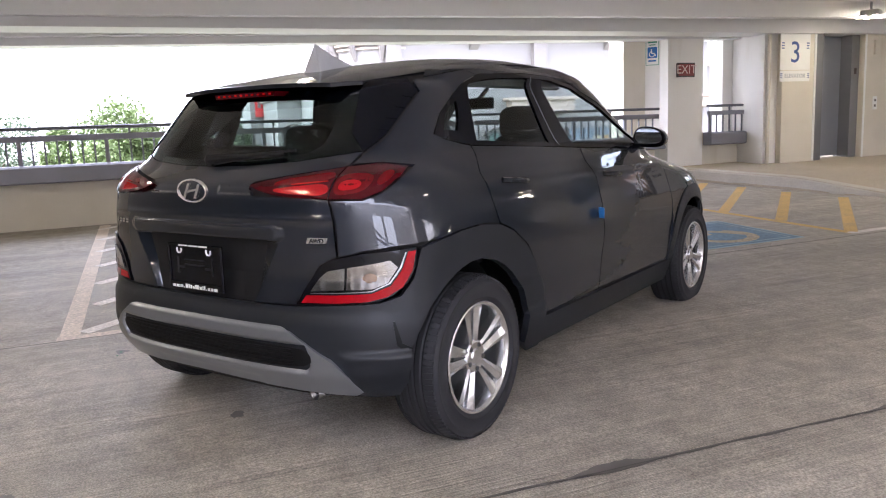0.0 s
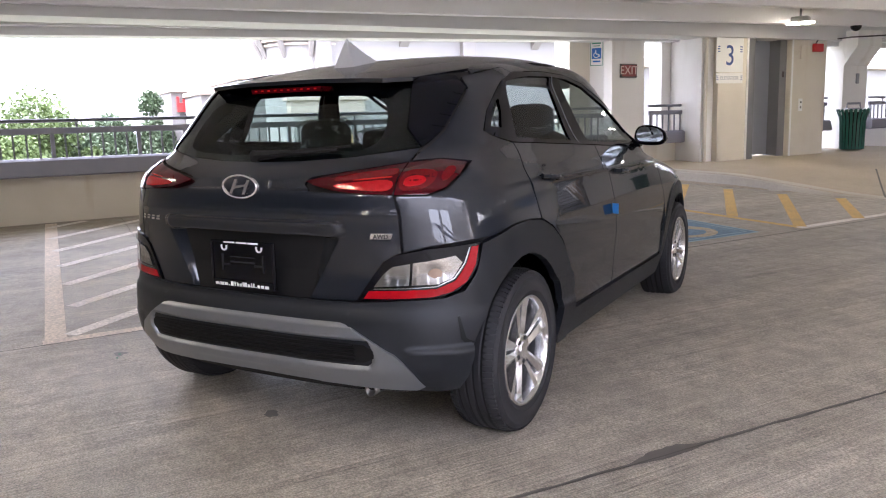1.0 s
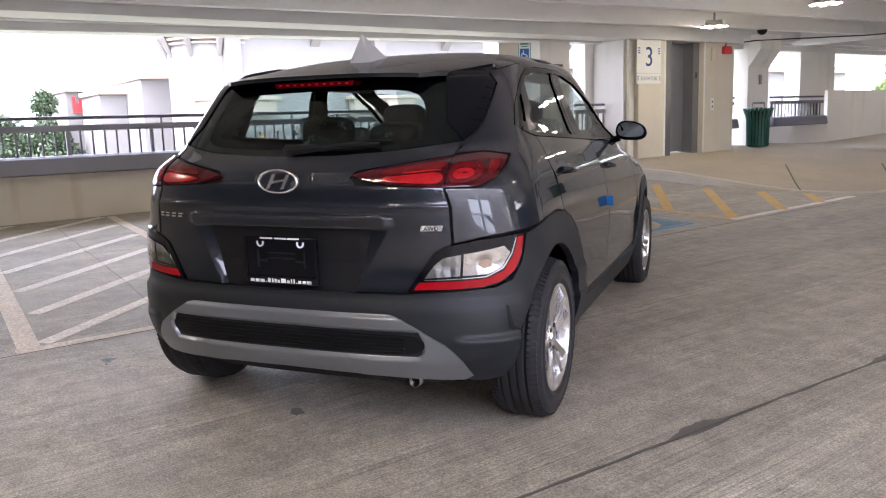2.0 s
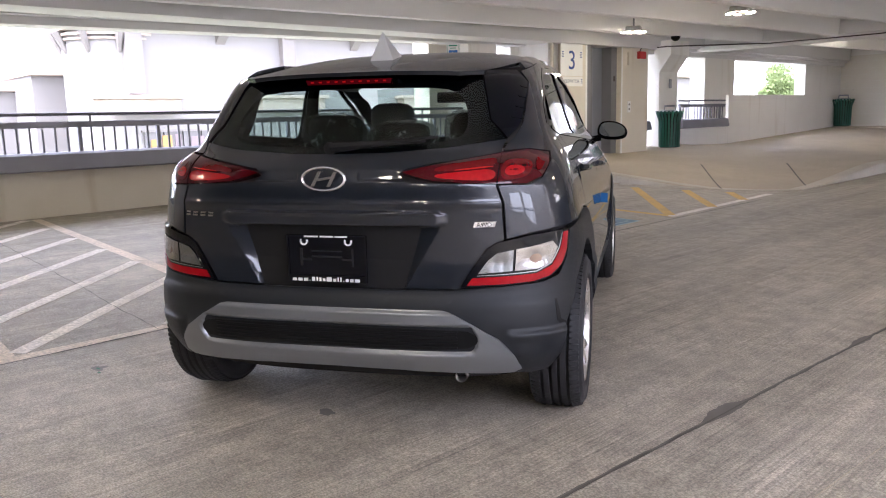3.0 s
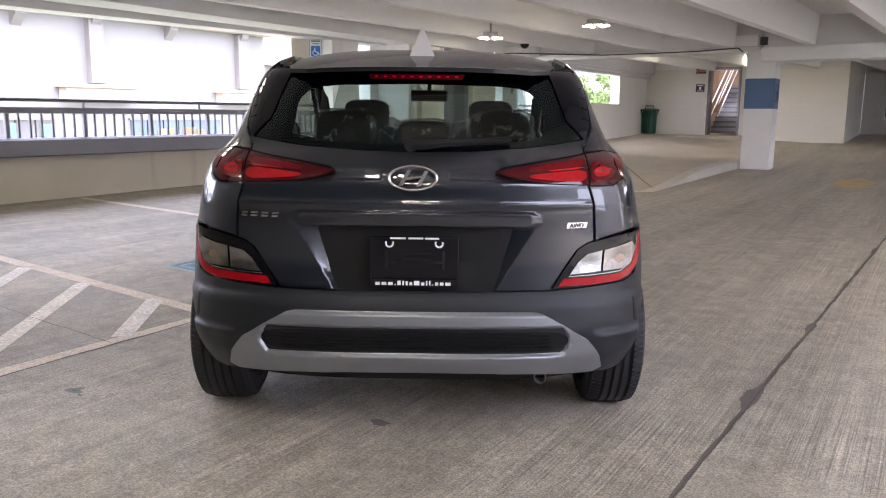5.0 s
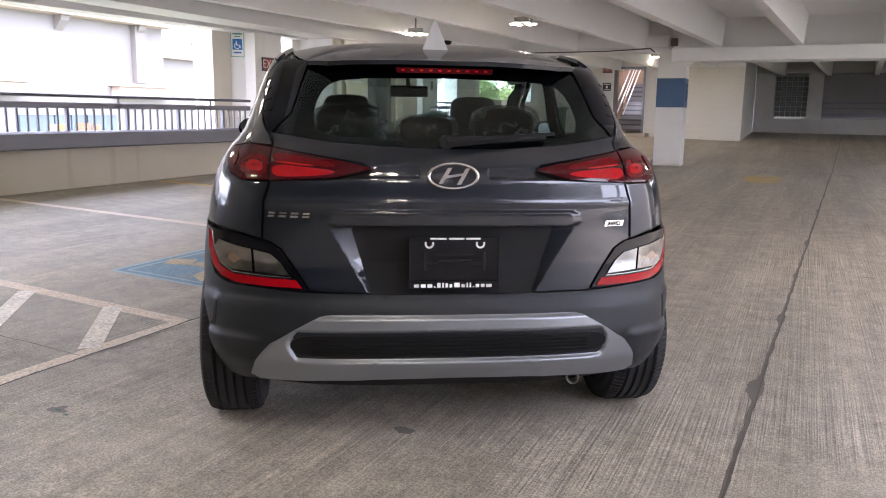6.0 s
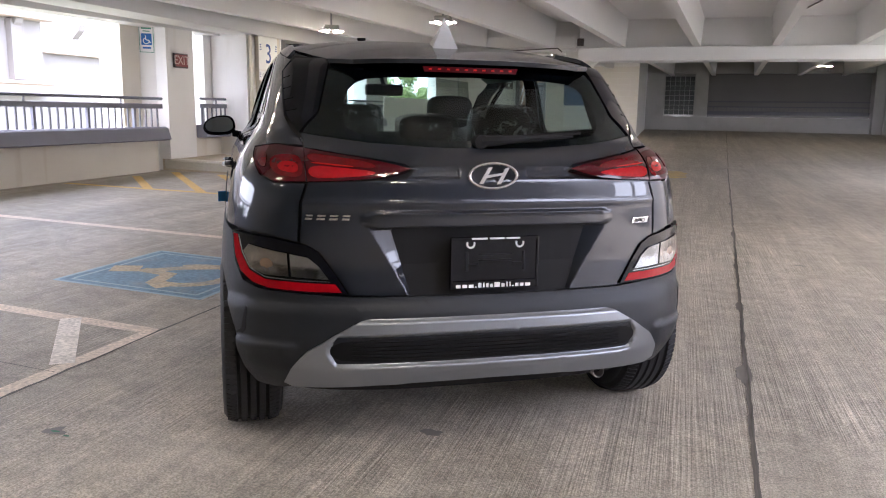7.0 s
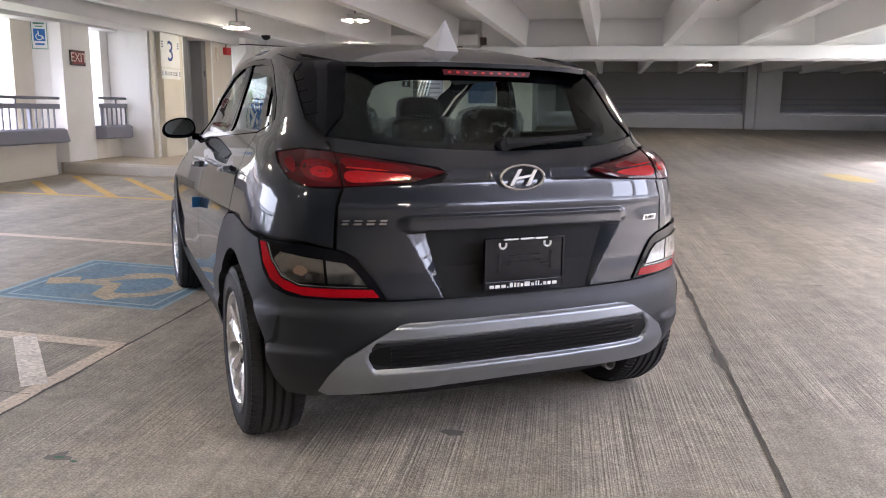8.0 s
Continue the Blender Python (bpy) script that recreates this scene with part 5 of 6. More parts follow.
        tube(bm, (0.06 * sx, 0.049 * math.cos(a), 0.049 * math.sin(a)), (0.0815 * sx, 0.049 * math.cos(a), 0.049 * math.sin(a)), 0.0095, 6)
        part("lug_nut", bm, DULL, rim)
    bm = bmesh.new()
    lathe(bm, [(-0.01, 0.05), (-0.01, 0.135), (0.015, 0.135), (0.015, 0.05)], 40, flip=sx)
    part("brake_disc", bm, DULL, hub, "dull steel brake disc")
    bm = bmesh.new()
    lathe(bm, [(-0.09, 0.0), (-0.09, 0.21)], 40, flip=sx)
    part("back_plate", bm, BLACK, hub)
    return hub
for sx in (1, -1):
    for yy in (0.0, 2.62):
        wheel(sx, yy)

# seats, dashboard and inner mirror seen through the glass
def cushion(name, rows, bevel, mat_, parent, label=""):
    bm = bmesh.new()
    for r in rows:
        box(bm, *r)
    bmesh.ops.bevel(bm, geom=bm.edges[:], offset=bevel, segments=3, affect="EDGES")
    return part(name, bm, mat_, parent, label, smooth=True)
def pillow(name, at, size, mat_, parent, label="", e=0.55, crinkle=0.0):
    """A rounded cushion; crinkle pushes it in and out like loose film."""
    bm = bmesh.new()
    bmesh.ops.create_uvsphere(bm, u_segments=28, v_segments=18, radius=1.0)
    def bulge(v):
        return math.copysign(abs(v) ** e, v)
    for v in bm.verts:
        d = v.co.normalized()
        p = Vector((bulge(d.x) * size[0], bulge(d.y) * size[1], bulge(d.z) * size[2]))
        p *= 1 + crinkle * (noise.noise(d * 3.1 + Vector(at)) + 0.6 * noise.noise(d * 8.0))
        v.co = p + Vector(at)
    return part(name, bm, mat_, parent, label, smooth=True)
bench = cushion("rear_bench", [(-0.62, 0.62, 0.34, 0.52, 0.55, 1.06)], 0.05, FABRIC, car, "dark rear seat back")
for xx, wd, hi in ((-0.36, 0.27, 1.235), (0.36, 0.27, 1.235), (0.0, 0.24, 1.19)):
    h = pillow("head_rest", (xx, 0.41, (1.07 + hi) / 2), (wd / 2, 0.06, (hi - 1.07) / 2), FABRIC, bench, "dark head restraint in plastic wrap")
    for dx in (-0.05, 0.05):
        bm = bmesh.new()
        tube(bm, (xx + dx, 0.41, 1.04), (xx + dx, 0.41, 1.09), 0.006, 6)
        part("post", bm, CHROME, h)
    w_ = pillow("wrap", (xx, 0.41, (1.05 + hi) / 2), (wd / 2 + 0.02, 0.085, (hi - 1.03) / 2), FILM, h, "clear crinkled plastic wrap", 0.5, 0.10)
    w_.visible_shadow = False
for xx in (-0.36, 0.36):
    st = new("front_seat")
    st.parent = car
    st["label"] = "dark front seat in plastic wrap"
    pillow("backrest", (xx, 1.36, 0.84), (0.245, 0.085, 0.32), FABRIC, st)
    pillow("seat", (xx, 1.62, 0.53), (0.25, 0.26, 0.09), FABRIC, st)
    pillow("head_rest", (xx, 1.32, 1.215), (0.13, 0.06, 0.09), FABRIC, st)
    w_ = pillow("wrap", (xx, 1.35, 1.0), (0.27, 0.12, 0.20), FILM, st, "clear crinkled plastic wrap", 0.5, 0.08)
    w_.visible_shadow = False
cushion("dashboard", [(-0.68, 0.68, 1.85, 2.25, 0.70, 1.03)], 0.06, BLACK, car, "black dashboard")
bm = bmesh.new()
box(bm, -0.11, 0.11, 1.42, 1.45, 1.30, 1.365, 0.012)
tube(bm, (0, 1.44, 1.35), (0, 1.55, 1.42), 0.012, 8)
part("inner_mirror", bm, BLACK, car, "black inside mirror")
bm = bmesh.new()
for k in range(28):
    a0, a1 = k * math.tau / 28, (k + 1) * math.tau / 28
    f = lambda a: (-0.36 + 0.18 * math.cos(a), 1.72 + 0.05 * math.sin(a), 0.93 + 0.17 * math.sin(a))
    tube(bm, f(a0), f(a1), 0.013, 8)
part("steering_wheel", bm, BLACK, car, "black steering wheel")
HEADLINER = material("pale grey headliner cloth", (0.20, 0.205, 0.205), 0.9, spread=0.06, scale=30)
patch("roof_lining", [(-0.55, -0.1), (0.55, -0.1), (0.56, 1.35), (-0.56, 1.35)], HEADLINER, car, skin=roof, off=-0.035, thick=0.0, cell=0.15)
for s in (1, -1):
    bm = bmesh.new()
    prism(bm, [(s * 0.50, 1.43), (s * 0.575, 1.375), (s * 0.60, 1.385), (s * 0.585, 1.44)], "y", 0.30, 1.30)
    part("headliner_rail", bm, HEADLINER, car, "pale grey rounded edge of the headliner")
for s in (1, -1):
    trim_ = [Y(0.30, 1.09), Y(0.12, 1.12), Y(-0.12, 1.16), Y(0.10, 1.32), Y(0.38, 1.44), Y(0.28, 1.36), Y(0.22, 1.30), Y(0.02, 1.165), Y(0.22, 1.135)]
    trim_ = [(a * s, b) for a, b in trim_]
    patch("pillar_lining", trim_ if s > 0 else trim_[::-1], BLACK, car, off=-0.03, thick=0.0, cell=0.06)

# ---- deck markings ----
def mark(pts, width, mat_, label, lift=0.004):
    tagged(stripe("line_marking", pts, width, mat_, lift), label)

WORN_W, WORN_Y = "worn white painted line on the deck", "worn yellow painted line on the deck"
mark([(-10.2, 0.0), (-8.3, -0.08), (-5.27, -0.20)], 0.12, PAINT_T, WORN_W)
mark([(-5.27, -0.27), (-5.25, 1.36)], 0.10, PAINT_T, WORN_W, 0.005)
mark([(-10.2, 1.40), (-5.27, 1.32)], 0.10, PAINT_T, WORN_W)
for x0 in (-9.86, -9.09, -8.34, -7.57, -6.81, -6.08, -5.36):
    x1 = x0 - 1.40 * 0.82
    y1 = 1.30
    if x1 < -10.2:
        y1 = -0.05 + (x0 + 10.2) / 0.82
        x1 = -10.2
    mark([(x0, -0.06 if x0 < -6 else -0.12), (x1, y1)], 0.105, PAINT_W, WORN_W, 0.006)
mark([(-5.30, 0.72), (-5.80, 1.33)], 0.11, PAINT_W, WORN_W, 0.006)
mark([(-10.2, 3.70), (-5.30, 3.92)], 0.10, PAINT_T, WORN_W)
mark([(-10.2, 6.10), (-7.6, 6.46), (-5.32, 6.58)], 0.10, PAINT_Y, WORN_Y)
mark([(-5.34, 6.55), (-5.40, 9.2)], 0.09, PAINT_W, WORN_W, 0.005)
for k, (a, b) in enumerate((((-10.1, 7.35), (-9.02, 6.22)), ((-10.0, 8.12), (-8.30, 6.32)), ((-9.3, 8.28), (-7.62, 6.45)), ((-8.62, 8.36), (-6.97, 6.50)), ((-7.88, 8.42), (-6.20, 6.58)), ((-7.10, 8.55), (-5.38, 6.62)), ((-6.42, 8.78), (-5.36, 7.55)), ((-5.88, 9.0), (-5.38, 8.40)))):
    mark([a, b], 0.12, PAINT_Y, WORN_Y, 0.006)
# stall symbols on blue fields
SYMBOL = material("worn ochre symbol paint", (0.46, 0.38, 0.26), 0.7, spread=0.2, scale=6, fine=0.3, fine_scale=38, stain=0.8, stain_scale=5, stain_colour=(0.22, 0.27, 0.31))
PALE = material("pale blue border paint", (0.32, 0.44, 0.52), 0.7, stain=0.6, stain_scale=6)
def stall_symbol(dx, dy):
    def at(*pts):
        return [(x + dx, y + dy) for x, y in pts]
    bm = bmesh.new()
    bm.faces.new([bm.verts.new((x, y, ground(x, y) + 0.0018)) for x, y in at((-6.54, 1.98), (-5.40, 1.98), (-5.40, 3.12), (-6.54, 3.12))])
    tagged(part("stall_field", bm, PAINT_B), "worn blue painted square on the deck", "floor marking", kind="structure")
    for inset, w in ((0.0, 0.03), (0.075, 0.022)):
        x0, x1, y0, y1 = -6.53 + inset, -5.41 - inset, 1.99 + inset, 3.11 - inset
        for a, b in (((x0, y0), (x1, y0)), ((x1, y0), (x1, y1)), ((x1, y1), (x0, y1)), ((x0, y1), (x0, y0))):
            mark(at(a, b), w, PALE, "pale worn border line", 0.007)
    ring = [(-5.83 + 0.27 * math.cos(a), 2.52 + 0.30 * math.sin(a)) for a in [math.radians(-115 + 17 * k) for k in range(16)]]
    mark(at(*ring), 0.11, SYMBOL, "worn ochre wheel of a stall symbol", 0.008)
    mark(at((-6.44, 2.43), (-6.26, 2.52)), 0.19, SYMBOL, "worn ochre stroke of a stall symbol", 0.008)
    mark(at((-6.24, 2.50), (-5.98, 2.46), (-5.92, 2.22), (-5.78, 2.14)), 0.12, SYMBOL, "worn ochre stroke of a stall symbol", 0.009)
    mark(at((-6.16, 2.50), (-6.02, 2.66), (-5.80, 2.80)), 0.11, SYMBOL, "worn ochre stroke of a stall symbol", 0.010)
stall_symbol(0.0, 0.0)
stall_symbol(0.0, 2.92)
PATCH_Y = material("faded yellow patch paint", (0.50, 0.37, 0.15), 0.7, spread=0.2, scale=4, fine=0.2, fine_scale=30, stain=0.8, stain_scale=3, stain_colour=(0.36, 0.31, 0.23))
# yellow patches under the girder
for cx, cy, rx, ry in ((-2.78, 13.3, 0.33, 0.85), (2.15, 12.9, 0.30, 0.85)):
    bm = bmesh.new()
    ring = []
    for k in range(26):
        a = k * math.tau / 26
        w = (1 + 0.30 * noise.noise(Vector((math.cos(a) * 2.2 + cx, math.sin(a) * 2.2, 0)))) * (abs(math.cos(a)) ** 3 + abs(math.sin(a)) ** 3) ** (-1 / 3)
        x, y = cx + rx * w * math.cos(a), cy + ry * w * math.sin(a)
        ring.append(bm.verts.new((x, y, ground(x, y) + 0.004)))
    bm.faces.new(ring)
    tagged(part("paint_patch", bm, PATCH_Y), "faded yellow painted oval on the deck", "floor marking", kind="structure")
# joints: a wandering sealed joint, and hairline ones
def joint(a, b, width, wander, seed, lift=0.003, label="thin dark joint in the concrete", mat_=TAR, blobs=()):
    a, b = Vector(a), Vector(b)
    n = max(2, int((b - a).length / 0.025))
    d = (b - a).normalized()
    s = Vector((-d.y, d.x))
    bm = bmesh.new()
    rows = []
    for k in range(n + 1):
        t = k / n * (b - a).length
        off = wander * noise.noise(Vector((t * 1.3, seed, 0))) + wander * 0.5 * noise.noise(Vector((t * 6, seed, 3)))
        w = width * (0.7 + 0.8 * abs(noise.noise(Vector((t * 3.1, seed, 7)))))
        p = a + d * t + s * off
        grow = sum(sz * math.exp(-(abs((p.y - c0) / ln) ** 3)) for c0, ln, sz in blobs)
        rows.append([bm.verts.new((q.x, q.y, ground(q.x, q.y) + lift)) for q in (p - s * (w / 2 + grow * 0.3) * (1 + 0.45 * noise.noise(Vector((t * 22, seed, 11)))), p + s * (w / 2 + grow * 0.7) * (1 + 0.45 * noise.noise(Vector((t * 22, seed, 17)))))])
    for u, v in zip(rows, rows[1:]):
        bm.faces.new((u[0], u[1], v[1], v[0]))
    tagged(part("floor_joint", bm, mat_), label, "floor joint", kind="structure")
BLOBS = ((0.08, 0.12, 0.055), (1.66, 0.13, 0.060), (3.02, 0.10, 0.034), (4.4, 0.10, 0.02), (6.1, 0.16, 0.03), (8.8, 0.2, 0.025))
joint((-2.94, -15.9), (-1.636, 15.4), 0.020, 0.010, 1, 0.003, "grey-brown sealed joint in the concrete", SEAL, BLOBS)
joint((-2.934, -15.9), (-1.630, 15.4), 0.011, 0.012, 1, 0.005, "dark crack along the sealed joint")
joint((-5.20, -15.9), (-5.22, 8.6), 0.020, 0.012, 2, label="thin dark joint beside the stalls")
joint((-10.2, 0.75), (-5.25, 0.62), 0.007, 0.02, 3, label="hairline crack across the stalls")
joint((-4.9, 15.35), (7.2, 15.75), 0.02, 0.01, 4, label="thin dark joint under the girder")
joint((-1.60, 16.0), (-1.02, 30.0), 0.016, 0.02, 6, label="thin dark joint on the ramp")
for k, (x, y) in enumerate(((-0.74, 0.0), (-0.66, 0.0), (-1.72, 0.0), (-3.3, 0.0))):
    joint((x - 0.166, -4.0), (x + 0.33, 8.0), 0.004, 0.004, 10 + k, label="pale scored line in the broomed concrete", mat_=WALK)
for a, b in (((-6.08, 9.18), (-7.5, 11.2)), ((-5.3, 10.2), (-6.5, 12.3))):
    bm = bmesh.new()
    d = (Vector(b) - Vector(a)).normalized()
    s = Vector((-d.y, d.x)) * 0.012
    rows = []
    for k in range(9):
        p = Vector(a).lerp(Vector(b), k / 8)
        rows.append([bm.verts.new((q.x, q.y, walk_top(q.x, q.y) + 0.006)) for q in (p - s, p + s)])
    for u, v in zip(rows, rows[1:]):
        bm.faces.new((u[0], u[1], v[1], v[0]))
    tagged(part("floor_joint", bm, TAR), "tooled joint across the walk", "floor joint", kind="structure")
# oil spots
OIL = material("dark oil stain", (0.17, 0.16, 0.145), 0.55, spread=0.25, scale=20)
for x, y, r in ((-3.41, 0.54, 0.05), (-2.75, -0.55, 0.03), (-4.76, 0.1, 0.06), (-3.0, -0.3, 0.035), (-2.4, -0.2, 0.02), (-4.2, -0.6, 0.05), (-1.5, 1.2, 0.025), (-1.2, 3.5, 0.04), (-0.9, 2.4, 0.03), (-1.6, 4.6, 0.04)):
    bm = bmesh.new()
    ring = []
    for k in range(14):
        a = k * math.tau / 14
        w = 0.6 * r * (1 + 0.9 * noise.noise(Vector((math.cos(a) + x * 9, math.sin(a) + y * 9, 0))))
        ring.append(bm.verts.new((x + 1.4 * w * math.cos(a), y + w * math.sin(a), ground(x, y) + 0.003)))
    bm.faces.new(ring)
    tagged(part("oil_spot", bm, OIL), "dark oil spot on the concrete", "stain", kind="structure")

FLECK = material("green paint fleck", (0.04, 0.16, 0.09), 0.6, spread=0.2)
for x, y, r in ((-4.751, 0.091, 0.013), (-4.682, 0.071, 0.010)):
    bm = bmesh.new()
    ring = [bm.verts.new((x + r * (1.4 + 0.8 * noise.noise(Vector((k, x, y)))) * math.cos(k * 0.6981), y + r * 0.6 * math.sin(k * 0.6981), ground(x, y) + 0.004)) for k in range(9)]
    bm.faces.new(ring)
    tagged(part("paint_fleck", bm, FLECK), "small dark green paint fleck on the concrete", "stain", kind="structure")

# ---- railings ----
def railing(y0, y1, x=-10.2, z=0.0, band=True, posts=True):
    rail = tagged(new("railing"), "dark slate steel railing with pickets over a parapet", "railing", "parapet railings")
    rail.location = (x, y0, z)
    n = y1 - y0
    bm = bmesh.new()
    tube(bm, (0, 0, 1.385), (0, n, 1.385), 0.021, 8)
    part("top_rail", bm, DARKRAIL, rail)
    part("mid_rail", boxes((-0.03, 0.03, 0.02, n - 0.02, 1.235, 1.305), bevel=0.006), BLUEGREY, rail)
    if band:
        bm = bmesh.new()
        prism(bm, [(-0.02, 0.965), (0.055, 0.965), (0.10, 0.94), (0.105, 0.775), (0.06, 0.755), (-0.09, 0.755), (-0.09, 0.965)], "y", 0.0, n)
        for v in bm.verts:
            if v.co.z < 0.8:
                v.co.y += 0.06 if v.co.y > n / 2 else 0.0
        part("kick_band", bm, BLUEGREY, rail, "slate blue steel band with chipped paint")
    me = None
    k = 0
    y = 0.06
    while y < n - 0.04:
        thick = k % 7 == 0
        if thick:
            part("post", boxes((-0.022, 0.022, y - 0.022, y + 0.022, 0.95, 1.24), bevel=0.003), BLUEGREY, rail)
        else:
            if me is None:
                pk = part("picket", boxes((-0.009, 0.009, -0.010, 0.010, 0.95, 1.24)), DARKRAIL, rail)
                me = pk.data
            else:
                pk = new("picket", me)
                pk.parent = rail
            pk.location = (0, y, 0)
        if k % 13 == 3:
            part("stanchion", boxes((-0.008, 0.008, y - 0.012, y + 0.012, 1.30, 1.37)), DARKRAIL, rail)
        k += 1
        y += 0.132
    return rail
railing(-1.8, 8.15)
railing(9.06, 9.90, x=-10.14, z=0.02)
railing(-1.4, 6.3, x=4.1, z=-0.23, band=False)
railing(12.95, 13.75, x=-10.18, z=0.10)
railing(14.98, 17.15, x=-10.12, z=0.10)

# ---- signs ----
def text(body, size, mat_, parent, at, extrude=0.001, name="letters", width=None):
    """Flat letters that face along +x, reading towards +y."""
    cu = bpy.data.curves.new("letters", "FONT")
    cu.body, cu.size, cu.extrude, cu.align_x, cu.align_y = body, size, extrude, "CENTER", "CENTER"
    tmp = new("tmp", cu)
    me = bpy.data.meshes.new_from_object(tmp.evaluated_get(bpy.context.evaluated_depsgraph_get()))
    bpy.data.objects.remove(tmp)
    me.materials.append(mat_)
    ob = new(name, me)
    ob.parent = parent
    ob.matrix_local = Matrix.Translation(at) @ Matrix.Rotation(math.pi / 2, 4, "Z") @ Matrix.Rotation(math.pi / 2, 4, "X")
    return ob
NAVYINK = material("navy ink", (0.03, 0.07, 0.25), 0.5, spread=0.03)
GREENINK = material("green sign ink", (0.05, 0.25, 0.15), 0.5, spread=0.03)
REDINK = material("red sign letters", (0.55, 0.03, 0.03), 0.5, spread=0.03)
BLUEINK = material("blue sign ink", (0.02, 0.14, 0.45), 0.5, spread=0.03)
DARKBOX = material("dark sign housing", (0.06, 0.045, 0.045), 0.5, spread=0.05)

s = tagged(new("parking_sign"), "white and green reserved parking sign with a blue symbol", "sign")
s.location = (-10.482, 8.238, 2.31)
s.rotation_euler = (0, 0, radians(-49))
part("plate", boxes((-0.004, 0.004, -0.11, 0.11, -0.24, 0.24), bevel=0.003), SIGNWHITE, s)
bm = boxes((0.004, 0.006, -0.104, 0.104, 0.222, 0.231), (0.004, 0.006, -0.104, 0.104, -0.231, -0.222), (0.004, 0.006, -0.104, -0.096, -0.222, 0.222), (0.004, 0.006, 0.096, 0.104, -0.222, 0.222))
part("border", bm, GREENINK, s)
part("print_bar", boxes((0.004, 0.006, -0.082, 0.082, 0.165, 0.190), (0.004, 0.006, -0.072, 0.072, 0.115, 0.138), (0.004, 0.006, -0.05, 0.05, 0.078, 0.092)), GREENINK, s)
part("symbol_field", boxes((0.004, 0.006, -0.075, 0.075, -0.12, 0.05)), BLUEINK, s)
bm = bmesh.new()
for k in range(12):
    a0, a1 = math.radians(100 + k * 22), math.radians(100 + (k + 1) * 22)
    tube(bm, (0.007, -0.005 + 0.042 * math.cos(a0), -0.06 + 0.042 * math.sin(a0)), (0.007, -0.005 + 0.042 * math.cos(a1), -0.06 + 0.042 * math.sin(a1)), 0.007, 6)
tube(bm, (0.007, -0.015, 0.02), (0.007, -0.01, -0.045), 0.008, 6)
tube(bm, (0.007, -0.01, -0.045), (0.007, 0.035, -0.05), 0.008, 6)
tube(bm, (0.007, 0.035, -0.05), (0.007, 0.055, -0.09), 0.008, 6)
part("symbol", bm, SIGNWHITE, s)
part("print_bar", boxes((0.004, 0.006, -0.06, 0.06, -0.175, -0.15)), BLUEINK, s)

def exit_sign(at, turn, scale=1.0):
    s = tagged(new("exit_sign"), "dark framed sign with red exit letters", "sign", "exit signs")
    s.location = at
    s.rotation_euler = (0, 0, turn)
    s.scale = (scale,) * 3
    part("housing", boxes((-0.02, 0.02, -0.17, 0.17, -0.11, 0.11), bevel=0.006), DARKBOX, s)
    part("face", boxes((0.02, 0.023, -0.15, 0.15, -0.09, 0.09)), material("pale sign face", (0.22, 0.035, 0.035), 0.5, spread=0.08), s)
    text("EXIT", 0.19, material("pale exit letters", (0.66, 0.50, 0.46), 0.5, spread=0.05), s, (0.025, 0, 0))
    return s
exit_sign((-10.193, 8.66, 1.98), 0.0, 1.0)
exit_sign((-8.49, 24.97, 2.76), -math.pi / 2, 0.95)
s = tagged(new("stair_sign"), "small black stair sign with pale print", "sign")
s.location = (-8.49, 24.97, 2.19)
part("plate", boxes((-0.14, 0.14, -0.008, 0.0, -0.13, 0.13), bevel=0.003), DARKBOX, s)
part("print_bar", boxes((-0.10, 0.10, -0.011, -0.008, 0.07, 0.10), (-0.035, 0.035, -0.011, -0.008, -0.05, 0.04), (-0.10, 0.10, -0.011, -0.008, -0.10, -0.08)), SIGNWHITE, s)

s = tagged(new("level_sign"), "cream panel with a navy numeral and slate bars", "sign")
s.location = (-9.592, 10.335, 2.18)
part("panel", boxes((-0.006, 0.004, -0.32, 0.32, -0.26, 0.44), bevel=0.003), SIGNWHITE, s)
text("3", 0.47, NAVYINK, s, (0.0055, 0.0, 0.0))
for yy in (-0.29, 0.24):
    for zz in (0.07, 0.11, 0.15):
        part("bar", boxes((0.004, 0.006, yy, yy + 0.055, zz, zz + 0.018)), NAVYINK, s)
s = tagged(new("elevator_sign"), "cream elevator name panel with slate letters", "sign")
s.location = (-9.592, 10.335, 1.825)
part("panel", boxes((-0.006, 0.004, -0.32, 0.32, -0.085, 0.085), bevel=0.003), SIGNWHITE, s)
text("ELEVATOR", 0.092, material("slate ink", (0.22, 0.24, 0.30), 0.5), s, (0.0055, 0.0, 0.0))
for yy in (-0.31, 0.265):
    for zz in (-0.03, 0.0, 0.03):
        part("bar", boxes((0.004, 0.006, yy, yy + 0.045, zz, zz + 0.012)), NAVYINK, s)

# ---- elevator ----
el = tagged(new("elevator_door"), "closed grey steel elevator door in a recessed frame", "elevator door")
el.location = (-9.9, 10.8, 0.50)
part("leaf", boxes((-0.03, 0.0, 0.16, 0.60, 0.0, 2.1), bevel=0.004), STEEL, el)
part("leaf", boxes((-0.05, -0.02, 0.56, 0.98, 0.0, 2.1), bevel=0.004), STEEL, el)
part("frame", boxes((-0.1, 0.302, -0.002, 0.16, -0.2, 2.13), (-0.1, 0.20, 0.92, 1.102, -0.2, 2.13), (-0.1, 0.30, 0.16, 0.92, 2.1, 2.2), bevel=0.004), material("grey steel door frame", (0.21, 0.21, 0.22), 0.45, metal=0.4, spread=0.06, scale=3), el)
